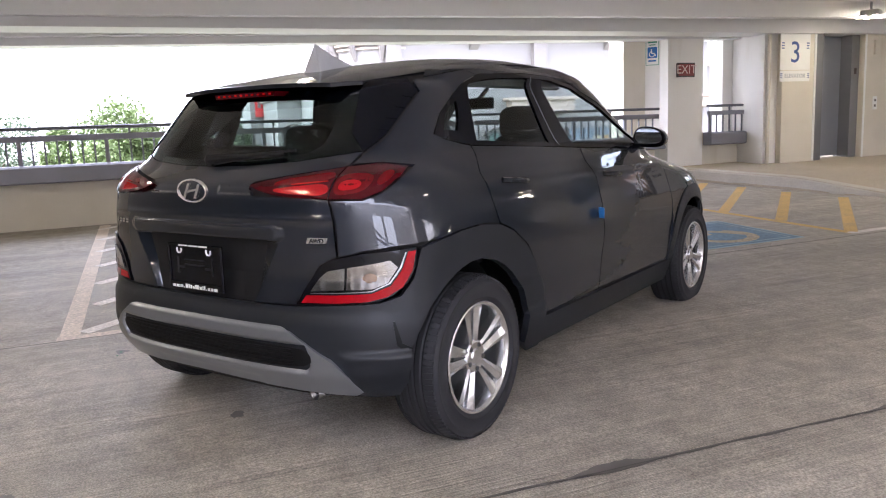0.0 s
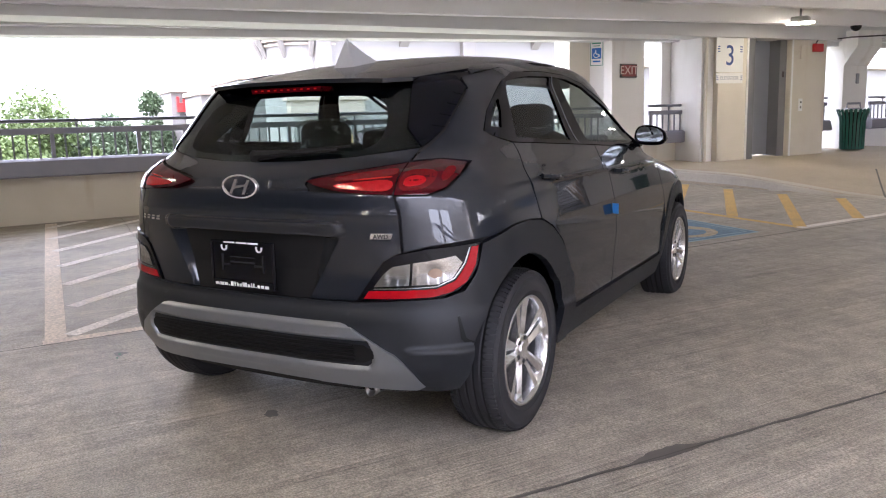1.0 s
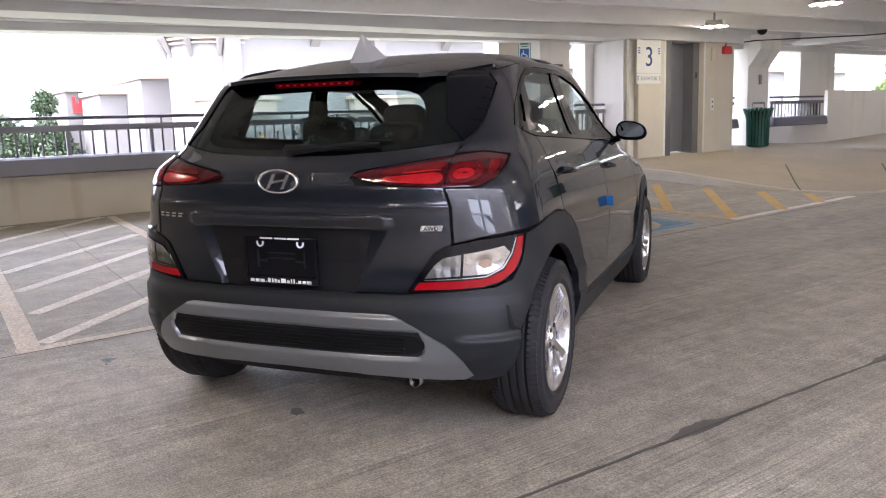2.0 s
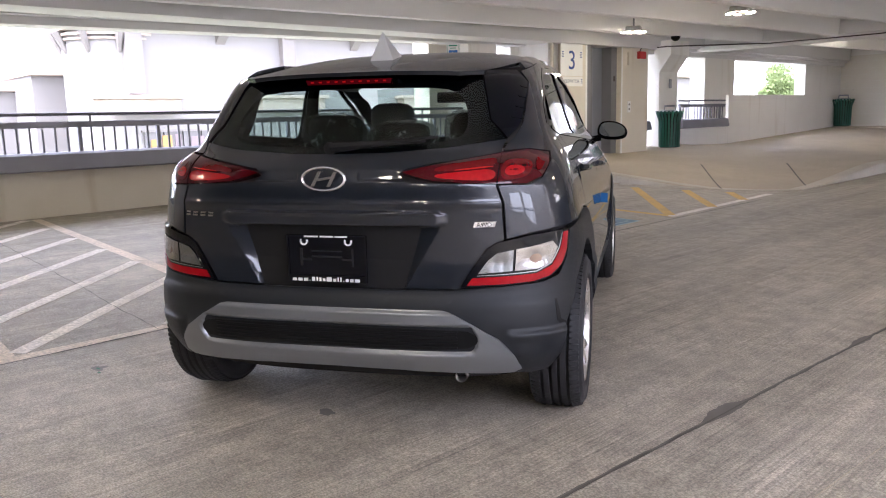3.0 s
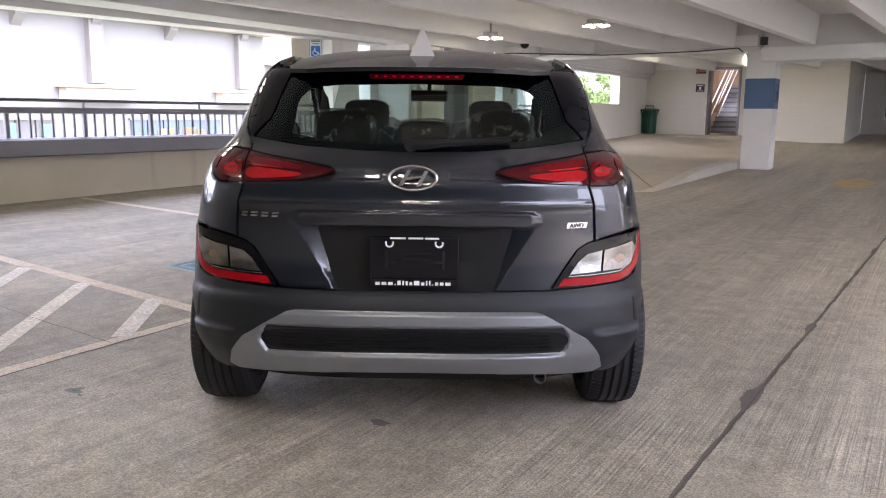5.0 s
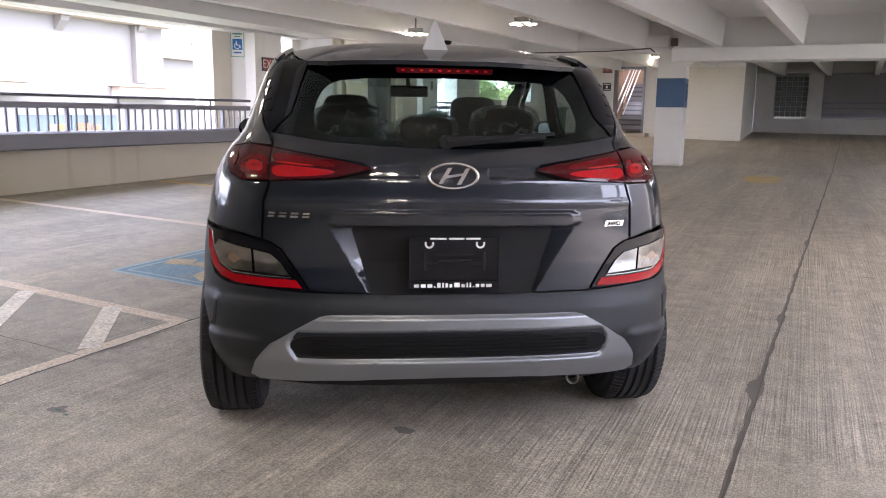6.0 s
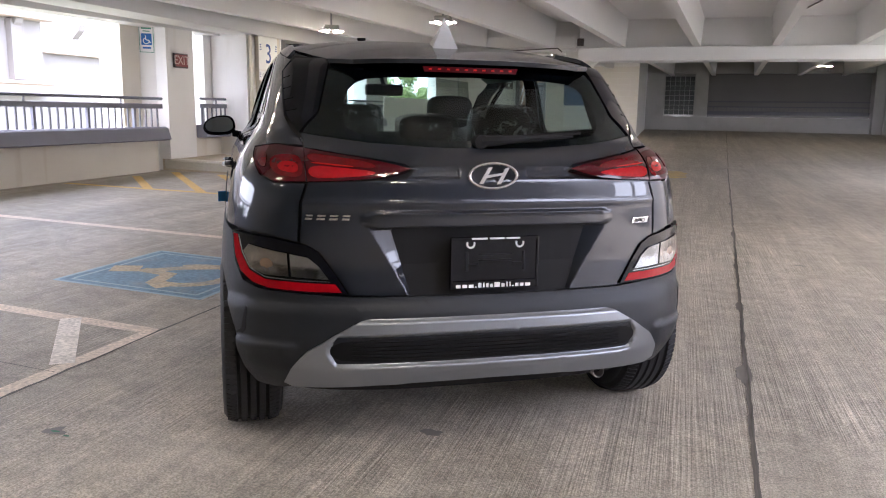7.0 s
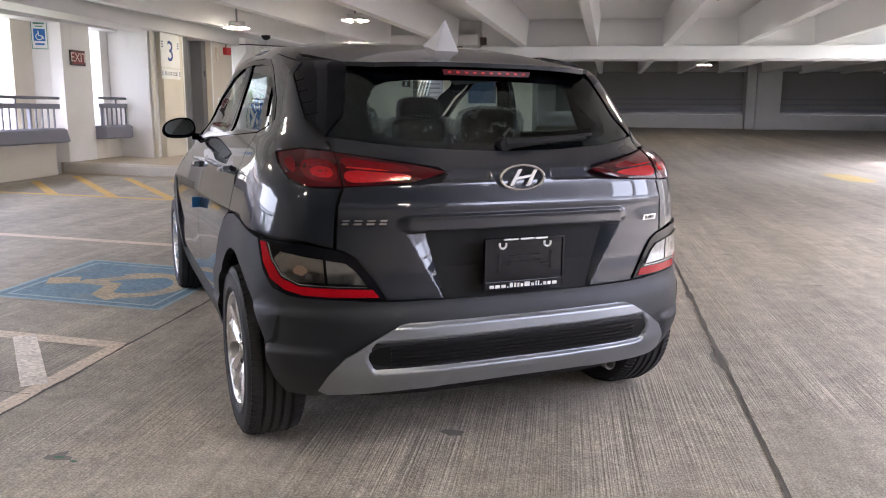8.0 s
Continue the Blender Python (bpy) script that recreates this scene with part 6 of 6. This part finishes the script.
part("frame_edge", boxes((0.302, 0.312, -0.045, 0.0, -0.2, 2.13), (0.302, 0.312, 1.10, 1.14, -0.2, 2.13), bevel=0.002), SIGNWHITE, el)
part("indicator", boxes((0.20, 0.206, 0.99, 1.04, 1.35, 1.45)), DARKBOX, el)
s = tagged(new("call_panel"), "small steel call panel with two buttons", "switch")
s.location = (-9.597, 12.18, 1.36)
part("plate", boxes((-0.005, 0.006, -0.05, 0.05, -0.11, 0.11), bevel=0.002), SIGNWHITE, s)
for zz in (-0.045, 0.045):
    part("button", boxes((0.006, 0.012, -0.018, 0.018, zz - 0.018, zz + 0.018), bevel=0.003), DARKBOX, s)
s = tagged(new("fire_alarm"), "red fire alarm horn on the elevator wall", "alarm")
s.location = (-9.57, 12.55, 2.36)
part("body", boxes((-0.03, 0.05, -0.11, 0.11, -0.07, 0.07), bevel=0.012), REDINK, s)
bm = bmesh.new()
tube(bm, (0.0, -0.05, 0.07), (0.0, 0.06, 0.22), 0.012, 6)
part("conduit", bm, DARKBOX, s)
s = tagged(new("speaker_box"), "flat cream speaker box on the wall", "speaker")
s.location = (-9.59, 12.15, 2.28)
part("body", boxes((-0.01, 0.03, -0.05, 0.05, -0.12, 0.12), bevel=0.006), CREAM, s)
for xx, yy, zz in ((-10.0, 14.45, 1.85),):
    s = tagged(new("wall_box"), "small grey oval box on the pillar", "switch box")
    s.location = (xx - 0.045, yy, zz)
    part("body", boxes((-0.01, 0.03, -0.04, 0.04, -0.10, 0.10), bevel=0.015), STEEL, s)
# down pipe beside the elevator
bm = bmesh.new()
tube(bm, (-9.66, 9.86, 0.35), (-9.66, 9.86, 2.55), 0.03, 10)
tagged(part("down_pipe", bm, CREAM), "cream painted drain pipe beside the elevator", "pipe")
# haunch on the second pillar
bm = bmesh.new()
prism(bm, [(-10.063, 2.10), (-9.80, 2.45), (-9.80, 2.75), (-10.063, 2.75)], "y", 14.05, 14.8)
tagged(part("haunch", bm, WHITE), "sloped concrete haunch under the beam", "beam", kind="structure")

# ---- litter bins ----
def bin_(at):
    b = tagged(new("litter_bin"), "dark green slatted steel litter bin with a flared top", "bin", "litter bins")
    b.location = at
    def rad(z):
        return 0.235 + 0.02 * z + 0.07 * ease((z - 0.60) / 0.25)
    me = None
    n = 22
    for k in range(n):
        if me is None:
            bm = bmesh.new()
            rows = []
            for z in (0.03, 0.3, 0.6, 0.68, 0.75, 0.80, 0.84):
                r = rad(z)
                rows.append([bm.verts.new(v) for v in ((r - 0.006, -0.024, z), (r + 0.004, -0.024, z), (r + 0.004, 0.024, z), (r - 0.006, 0.024, z))])
            for u, v in zip(rows, rows[1:]):
                for i in range(4):
                    bm.faces.new((u[i], u[(i + 1) % 4], v[(i + 1) % 4], v[i]))
            bm.faces.new(rows[0])
            bm.faces.new(rows[-1][::-1])
            sl = part("slat", bm, GREEN, b)
            me = sl.data
        else:
            sl = new("slat", me)
            sl.parent = b
        sl.rotation_euler = (0, 0, k * math.tau / n)
    for z in (0.06, 0.80):
        bm = bmesh.new()
        r = rad(z) - 0.012
        for k in range(24):
            a0, a1 = k * math.tau / 24, (k + 1) * math.tau / 24
            tube(bm, (r * math.cos(a0), r * math.sin(a0), z), (r * math.cos(a1), r * math.sin(a1), z), 0.012, 6)
        part("ring", bm, GREEN, b)
    bm = bmesh.new()
    tube(bm, (0, 0, 0.02), (0, 0, 0.78), 0.205, 24, 0.215)
    part("liner", bm, BLACK, b, "black inner liner")
    bm = bmesh.new()
    tube(bm, (0, 0, 0.82), (0, 0, 0.86), 0.27, 24, 0.17)
    tube(bm, (-0.14, 0, 0.85), (-0.12, 0, 0.96), 0.016, 8)
    tube(bm, (0.14, 0, 0.85), (0.12, 0, 0.96), 0.016, 8)
    tube(bm, (-0.13, 0, 0.95), (0.13, 0, 0.95), 0.022, 8)
    part("lid", bm, STEEL, b, "grey lid with a raised hood")
    return b
def on_walk(x, y):
    return (x, y, walk_top(x, y) + 0.002)
b_ = bin_(on_walk(-9.62, 13.75))
b_.rotation_euler, b_.scale = (0, 0, 0.9), (0.9, 0.9, 0.93)
bin_((-10.05, 24.62, 0.66)).rotation_euler = (0, 0, 0.3)

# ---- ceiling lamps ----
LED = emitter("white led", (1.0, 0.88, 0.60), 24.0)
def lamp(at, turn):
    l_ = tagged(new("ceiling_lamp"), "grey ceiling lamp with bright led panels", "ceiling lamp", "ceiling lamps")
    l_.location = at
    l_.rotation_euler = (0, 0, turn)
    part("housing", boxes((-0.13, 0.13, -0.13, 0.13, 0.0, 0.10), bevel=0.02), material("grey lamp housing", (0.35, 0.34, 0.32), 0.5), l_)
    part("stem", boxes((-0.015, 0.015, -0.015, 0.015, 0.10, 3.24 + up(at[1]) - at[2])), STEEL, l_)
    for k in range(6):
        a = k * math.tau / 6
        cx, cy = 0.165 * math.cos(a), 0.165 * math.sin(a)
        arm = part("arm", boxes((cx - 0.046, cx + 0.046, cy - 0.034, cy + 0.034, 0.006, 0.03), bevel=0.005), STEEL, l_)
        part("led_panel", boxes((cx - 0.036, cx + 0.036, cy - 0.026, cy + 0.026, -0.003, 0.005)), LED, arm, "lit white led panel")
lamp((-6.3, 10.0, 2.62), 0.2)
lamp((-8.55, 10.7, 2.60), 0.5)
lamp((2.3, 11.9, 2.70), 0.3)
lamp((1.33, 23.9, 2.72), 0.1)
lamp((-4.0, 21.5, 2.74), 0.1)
# two more lamps added high between stems to brighten the back wall
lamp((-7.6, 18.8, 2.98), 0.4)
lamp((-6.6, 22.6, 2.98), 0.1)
# unseen lamps added as fill light over the near deck
for x, y in ((-0.9, 5.2), (-7.1, 1.6), (-7.1, -4.6), (-0.9, -3.4), (-5.8, -2.0), (-2.4, -1.4)):
    lamp((x, y, 2.62), 0.3)

# ---- pipes and small things under the ceiling ----
bm = bmesh.new()
pts = [(-10.2, 12.9, 2.50), (-9.5, 13.4, 2.56), (-8.0, 14.8, 2.56), (-7.0, 15.3, 2.60), (-6.2, 15.5, 2.62), (-5.35, 15.55, 2.66), (-5.25, 15.55, 2.58)]
for a, b in zip(pts, pts[1:]):
    tube(bm, a, b, 0.014, 6)
tagged(part("cable", bm, DARKBOX), "dark cable slung under the beams", "cable")
bm = bmesh.new()
bmesh.ops.create_uvsphere(bm, u_segments=16, v_segments=8, radius=0.09)
for v in bm.verts:
    v.co = Vector((-8.62 + v.co.x, 12.2 + v.co.y, 2.62 + min(0.0, v.co.z)))
tagged(part("dome_camera", bm, GLOSS, smooth=True), "dark dome camera under a ceiling stem", "camera")
s = tagged(new("junction_box"), "dark junction box on the girder end", "box")
s.location = (-4.85, 15.58, 2.76)
part("body", boxes((-0.07, 0.07, -0.08, 0.02, -0.06, 0.10), bevel=0.01), DARKBOX, s)
bm = bmesh.new()
tube(bm, (-0.87 + 0.6, 12.4, 3.26), (-0.75, 15.2, 3.16), 0.012, 6)
tagged(part("drain_line", bm, DARKBOX), "thin dark line along the ceiling", "pipe")

# ---- column band and brackets ----
tagged(part("pillar_band", boxes((-5.204, -4.616, 15.756, 16.304, 1.42, 2.04)), NAVY), "navy painted band round the pillar", "trim", kind="structure")
bm = bmesh.new()
prism(bm, [(-4.62, 2.30), (-4.62, 2.40), (-4.42, 2.40)], "y", 15.8, 16.2)
tagged(part("corbel", bm, WHITE), "small white corbel under the girder", "beam", kind="structure")
bm = bmesh.new()
for zz in (1.66, 1.84):
    ring = [(-4.612, 16.02 + 0.12 * math.cos(math.radians(-120 + 24 * k)), zz + 0.085 * math.sin(math.radians(-120 + 24 * k))) for k in range(11)]
    for p, q in zip(ring, ring[1:]):
        tube(bm, p, q, 0.020, 6)
tagged(part("row_mark", bm, NAVY), "navy curved row mark on the pillar side", "sign")

# ---- stair behind the doorway ----
st = tagged(new("staircase"), "dark steel stair rising behind the doorway", "stairs")
st.location = (-7.7, 25.4, 0.62)
for k in range(10):
    part("tread", boxes((-0.6, 0.75, 0.25 + 0.27 * k, 0.55 + 0.27 * k, 0.17 * k + 0.10, 0.17 * k + 0.15), bevel=0.005), material("dark stair tread", (0.13, 0.13, 0.14), 0.6), st)
    part("riser", boxes((-0.6, 0.75, 0.53 + 0.27 * k, 0.55 + 0.27 * k, 0.17 * k + 0.15, 0.17 * k + 0.27)), STEEL, st)
for xx in (-0.58, -0.35):
    bm = bmesh.new()
    for h in (0.55, 0.95):
        tube(bm, (xx, 0.3, 0.1 + h), (xx, 2.9, 1.75 + h), 0.02, 8)
    part("handrail", bm, SIGNWHITE, st, "pale steel handrail")
STAIRTAN = material("tan stairwell plaster", (0.46, 0.33, 0.22), 0.8, spread=0.06, scale=1.5)
# slab added out of view to cut skylight on the stair
wall("stair_sky_block", CREAM, [(-8.9, -6.3, 25.3, 27.9, 4.6, 4.8)], "unseen slab added over the stair to block skylight", "ceiling")
wall("stair_wall", STAIRTAN, [(-8.9, -6.3, 28.4, 28.6, 0.0, 5.0), (-8.9, -8.7, 25.3, 28.4, 0.0, 5.0), (-6.5, -6.3, 25.3, 28.4, 0.0, 5.0), (-8.9, -6.3, 25.3, 28.6, 0.3, 0.62)], "tan stairwell wall")
s = tagged(new("door_frame"), "dark steel frame of the open stair doorway", "door frame", kind="structure")
part("jamb", boxes((-8.25, -8.17, 24.96, 25.34, 0.62, 2.85), bevel=0.004), material("dark steel frame", (0.16, 0.14, 0.14), 0.5), s)
part("jamb", boxes((-7.28, -7.20, 24.96, 25.34, 0.62, 2.85), bevel=0.004), STEEL, s)
part("head", boxes((-8.17, -7.28, 24.96, 25.34, 2.77, 2.85), bevel=0.004), STEEL, s)
# block courses on the back wall
COURSE = material("white painted block", (0.72, 0.68, 0.61), 0.75, spread=0.05, scale=2, fine=0.04, bump=0.12)
blk = None
for side, x0, x1 in (("a", -10.9, -8.27), ("b", -7.18, -4.12)):
    z = 0.45
    r = 0
    while z < 2.75:
        x = x0 + (0.0 if r % 2 else -0.2)
        while x < x1 - 0.02:
            a, b = max(x, x0), min(x + 0.395, x1)
            if b - a > 0.05:
                if b - a > 0.39:
                    if blk is None:
                        blk = part("block", boxes((-0.1975, 0.1975, -0.006, 0.004, 0.0, 0.192), bevel=0.003), COURSE, bpy.data.objects["wall_back"]).data
                        o = bpy.data.objects["block"]
                    else:
                        o = new("block", blk)
                        o.parent = bpy.data.objects["wall_back"]
                    o.location = ((a + b) / 2, BACK_Y, z)
                else:
                    o = part("block", boxes((-(b - a) / 2, (b - a) / 2, -0.006, 0.004, 0.0, 0.192), bevel=0.003), COURSE, bpy.data.objects["wall_back"])
                    o.location = ((a + b) / 2, BACK_Y, z)
            x += 0.4
        z += 0.197
        r += 1

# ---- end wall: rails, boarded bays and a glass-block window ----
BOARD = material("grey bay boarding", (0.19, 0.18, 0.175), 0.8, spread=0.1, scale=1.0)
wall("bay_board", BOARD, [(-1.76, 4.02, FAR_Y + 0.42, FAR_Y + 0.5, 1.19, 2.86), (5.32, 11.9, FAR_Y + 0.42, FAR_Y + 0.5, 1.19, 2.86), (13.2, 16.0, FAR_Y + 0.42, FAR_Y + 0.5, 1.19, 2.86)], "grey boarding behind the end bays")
for x0, x1 in ((-1.74, 4.0), (5.34, 11.88)):
    r_ = tagged(new("bay_rail"), "dark steel railing across a boarded bay", "railing", "bay railings")
    r_.location = (x0, FAR_Y + 0.2, 0)
    for z in (1.28, 1.56, 1.76):
        part("rail", boxes((0, x1 - x0, -0.02, 0.02, z, z + (0.14 if z < 1.3 else 0.045)), bevel=0.004), DARKRAIL, r_)
    for k in range(int((x1 - x0) / 0.16)):
        part("picket", boxes((0.05 + k * 0.16, 0.066 + k * 0.16, -0.008, 0.008, 1.42, 1.56)), DARKRAIL, r_)
s = tagged(new("window_grid"), "dark glass-block window in the end wall", "window", kind="structure")
gb = material("dull glass block", (0.10, 0.11, 0.11), 0.25, spread=0.3, scale=3)
for i in range(6):
    for k in range(8):
        part("pane", boxes((-3.38 + i * 0.187, -3.21 + i * 0.187, FAR_Y + 0.25, FAR_Y + 0.3, 1.27 + k * 0.187, 1.44 + k * 0.187), bevel=0.01), gb, s)

# ---- outside: ground, mall facade, trees ----
bm = bmesh.new()
for x0, x1, y0, y1 in ((-400, 400, -400, 400),):
    vs = [bm.verts.new(c) for c in ((x0, y0, -7.0), (x1, y0, -7.0), (x1, y1, -7.0), (x0, y1, -7.0))]
    bm.faces.new(vs)
tagged(part("ground", bm, material("far ground", (0.16, 0.17, 0.11), 0.9, spread=0.4, scale=0.05)), "grass and asphalt ground far below the deck", "ground", kind="structure")
mall = tagged(new("shopping_building"), "white stucco mall building with pilasters and cornice", "building")
FX = -30.0
PILASTER = material("pale grey pilaster", (0.205, 0.188, 0.18), 0.8, spread=0.05)
part("wall", boxes((FX - 12, FX, 10.7, 26.6, -7.0, 6.5)), MALLWALL, mall)
part("wing_wall", boxes((FX - 14, FX - 1.5, 26.6, 60.0, -7.0, 3.75)), MALLWALL, mall)
part("wing_band", boxes((FX - 14, FX - 1.1, 26.6, 60.0, 3.75, 4.2), bevel=0.04), TAN, mall, "grey-tan parapet band")
def round_end(grow):
    return [(FX - 1.72 + (1.75 + grow) * math.cos(math.radians(-k * 12)), 10.7 + (1.75 + grow) * math.sin(math.radians(-k * 12))) for k in range(30)]
def ring_slab(bm, grow, z0, z1):
    prism(bm, round_end(grow), "z", z0, z1)
bm = bmesh.new()
ring_slab(bm, 0.0, -7.0, 6.4)
part("tower", bm, MALLWALL, mall)
bm = bmesh.new()
for grow, z0, z1 in ((0.10, 4.38, 4.46), (0.18, 4.54, 4.63), (0.28, 4.72, 4.84), (0.40, 4.92, 5.3)):
    ring_slab(bm, grow, z0, z1)
part("cornice", bm, TAN, mall, "tan rounded cornice")
for k in (1, 4, 7, 9):
    (x0, y0), (x1, y1) = round_end(-0.03)[k], round_end(0.3)[k]
    bm = bmesh.new()
    tube(bm, (x0, y0, 3.95), (x1, y1, 4.7), 0.09, 6, 0.16)
    part("bracket", bm, PILASTER, mall)
for y in (10.75, 17.35, 25.0):
    part("pilaster", boxes((FX, FX + 0.30, y - 0.31, y + 0.31, 2.42, 4.9)), PILASTER, mall)
    part("plinth", boxes((FX, FX + 0.5, y - 1.55, y + 1.55, 1.75, 2.22), bevel=0.02), TAN, mall, "tan stone plinth")
    part("plinth_cap", boxes((FX, FX + 0.62, y - 1.72, y + 1.72, 2.22, 2.36), bevel=0.02), TAN, mall)
    for dy in (0.0, 3.6):
        bm = bmesh.new()
        prism(bm, [(FX, 4.35), (FX + 0.42, 4.75), (FX + 0.5, 5.0), (FX, 5.0)], "y", y + dy - 0.2, y + dy + 0.2)
        part("bracket", bm, PILASTER, mall)
part("cornice", boxes((FX - 0.5, FX + 0.7, 10.7, 26.8, 4.95, 5.4), bevel=0.05), TAN, mall)
GLASSB = [material("storefront glass", c, 0.15, spread=0.35, scale=0.8) for c in ((0.150, 0.142, 0.146), (0.115, 0.150, 0.195))]
AMBERSHOW, CREAMSHOW, REDSHOW, TEALSHOW, MAUVESHOW = [material(n_, c, 0.6, spread=0.25, scale=2) for n_, c in (("amber display", (0.34, 0.20, 0.07)), ("cream display", (0.36, 0.31, 0.22)), ("orange red display", (0.32, 0.13, 0.07)), ("teal display", (0.13, 0.21, 0.19)), ("mauve display", (0.19, 0.15, 0.17)))]
SHOWS = ([(11.15, 11.55, 0.72, AMBERSHOW), (11.6, 11.98, 0.86, AMBERSHOW), (12.1, 12.35, 0.9, MAUVESHOW), (12.75, 13.3, 0.8, MAUVESHOW), (13.75, 13.98, 0.9, TEALSHOW), (14.9, 15.35, 0.85, TEALSHOW)],
         [(20.1, 20.5, 0.62, CREAMSHOW), (20.55, 20.9, 0.62, AMBERSHOW), (21.4, 22.1, 0.66, REDSHOW), (22.2, 22.6, 0.58, REDSHOW)])
for k, (y0, y1) in enumerate(((10.9, 15.5), (18.8, 23.6))):
    for i in range(6):
        a, b = y0 + (y1 - y0) * i / 6, y0 + (y1 - y0) * (i + 1) / 6
        part("shop_window", boxes((FX, FX + 0.10, a + 0.04, b - 0.04, -1.6, 1.02 - 0.02 * k)), GLASSB[k], mall)
    part("shop_frame", boxes((FX, FX + 0.16, y0 - 0.06, y1 + 0.06, 1.0 - 0.02 * k, 1.08 - 0.02 * k)), PILASTER, mall)
    for a, b, z, m_ in SHOWS[k]:
        part("display", boxes((FX + 0.10, FX + 0.15, a, b, -1.4, z), bevel=0.01), m_, mall, "coloured shop display")
# stepped wing further back, with a red sign
wing = tagged(new("store_wing"), "white store wing with stepped tan parapets and a red sign", "building")
for x, y0, y1, z in ((-34.9, 8.56, 10.0, 3.32), (-37.4, 7.44, 9.5, 2.80), (-41.2, 6.80, 8.56, 3.10), (-44.9, 7.19, 8.10, 2.82)):
    part("wall", boxes((x - 6, x, y0 + 0.1, 16.0, -7.0, z)), MALLWALL, wing)
    part("coping", boxes((x - 6, x + 0.25, y0, y1, z, z + 0.22), bevel=0.03), TAN, wing, "tan parapet coping")
part("sign_bar", boxes((-41.15, -41.05, 7.15, 7.27, 2.13, 2.88), (-41.15, -41.05, 7.27, 8.09, 2.13, 2.57), (-41.15, -41.05, 7.44, 7.56, 2.57, 2.75)), REDINK, wing, "red plain sign shapes")
part("sign_bar", boxes((-41.15, -41.05, 7.25, 8.09, 1.95, 2.03)), DARKBOX, wing)

def tree(at, h, r, seed, tone):
    rnd = random.Random(seed)
    t = tagged(new("tree"), "leafy bright green tree beyond the deck", "tree", "trees outside")
    t.location = at
    bm = bmesh.new()
    tube(bm, (0, 0, 0), (0.1, 0.05, h * 0.5), 0.28, 8, 0.16)
    for k in range(7):
        a = rnd.uniform(0, math.tau)
        z = h * rnd.uniform(0.35, 0.5)
        tube(bm, (0.05, 0.02, z), (r * 0.6 * math.cos(a), r * 0.6 * math.sin(a), z + h * rnd.uniform(0.15, 0.35)), 0.09, 6, 0.03)
    part("trunk", bm, material("bark", (0.12, 0.09, 0.07), 0.9, spread=0.2), t)
    gen = np.random.default_rng(seed)
    lobes = [(rnd.gauss(0, 0.45) * r, rnd.gauss(0, 0.45) * r, h * (0.68 + 0.13 * rnd.gauss(0, 1)), r * rnd.uniform(0.25, 0.5)) for _ in range(30)]
    per = 1100
    quads = []
    for lx, ly, lz, lr in lobes:
        d = gen.normal(size=(per, 3))
        d /= np.linalg.norm(d, axis=1)[:, None]
        c = np.array((lx, ly, lz)) + d * (lr * gen.uniform(0.45, 1.12, (per, 1)))
        u = gen.normal(size=(per, 3))
        u /= np.linalg.norm(u, axis=1)[:, None]
        w = np.cross(u, gen.normal(size=(per, 3)))
        w /= np.linalg.norm(w, axis=1)[:, None]
        size = gen.uniform(0.05, 0.115, (per, 1))
        quads.append(np.stack([c - u * size, c + w * size * 0.6, c + u * size, c - w * size * 0.6], axis=1).reshape(-1, 3))
    verts = np.concatenate(quads)
    faces = np.arange(len(verts)).reshape(-1, 4)
    me = bpy.data.meshes.new("crown")
    me.from_pydata(verts.tolist(), [], faces.tolist())
    me.materials.append(tone)
    cr = new("crown", me)
    cr.parent = t
LEAF_A = material("bright spring leaves", (0.085, 0.125, 0.035), 0.6, spread=0.35, scale=0.8)
LEAF_C = material("pale yellow-green leaves", (0.17, 0.225, 0.085), 0.6, spread=0.25, scale=0.8)
LEAF_B = material("grey-green leaves", (0.060, 0.092, 0.045), 0.6, spread=0.35, scale=0.8)
for k, (x, y, h, r, m_) in enumerate(((-35, -0.1, 9.7, 2.3, LEAF_A), (-34, 1.1, 8.4, 1.6, LEAF_A), (-34.5, -1.6, 8.6, 1.7, LEAF_A), (-38, 3.4, 9.3, 1.7, LEAF_B), (-44, 1.6, 8.8, 2.0, LEAF_B), (-42, 5.7, 9.8, 1.7, LEAF_B), (-46, 4.3, 9.3, 1.6, LEAF_B), (-50, -6.5, 9.0, 2.6, LEAF_B), (-44, -10.5, 9.3, 2.6, LEAF_B), (-27, 3.9, 6.6, 1.0, LEAF_A), (-52, 1.0, 9.0, 2.2, LEAF_B), (-22.5, 50.2, 12.4, 1.7, LEAF_C), (-21.3, 51.7, 11.9, 1.6, LEAF_C), (-23.8, 51.7, 11.4, 1.5, LEAF_C))):
    tree((x, y, -7.0), h, r, 100 + k, m_)
bm = bmesh.new()
tube(bm, (-60, -8.4, -7), (-60, -8.4, 4.2), 0.09, 6, 0.05)
tagged(part("mast", bm, STEEL), "thin distant steel mast", "mast")
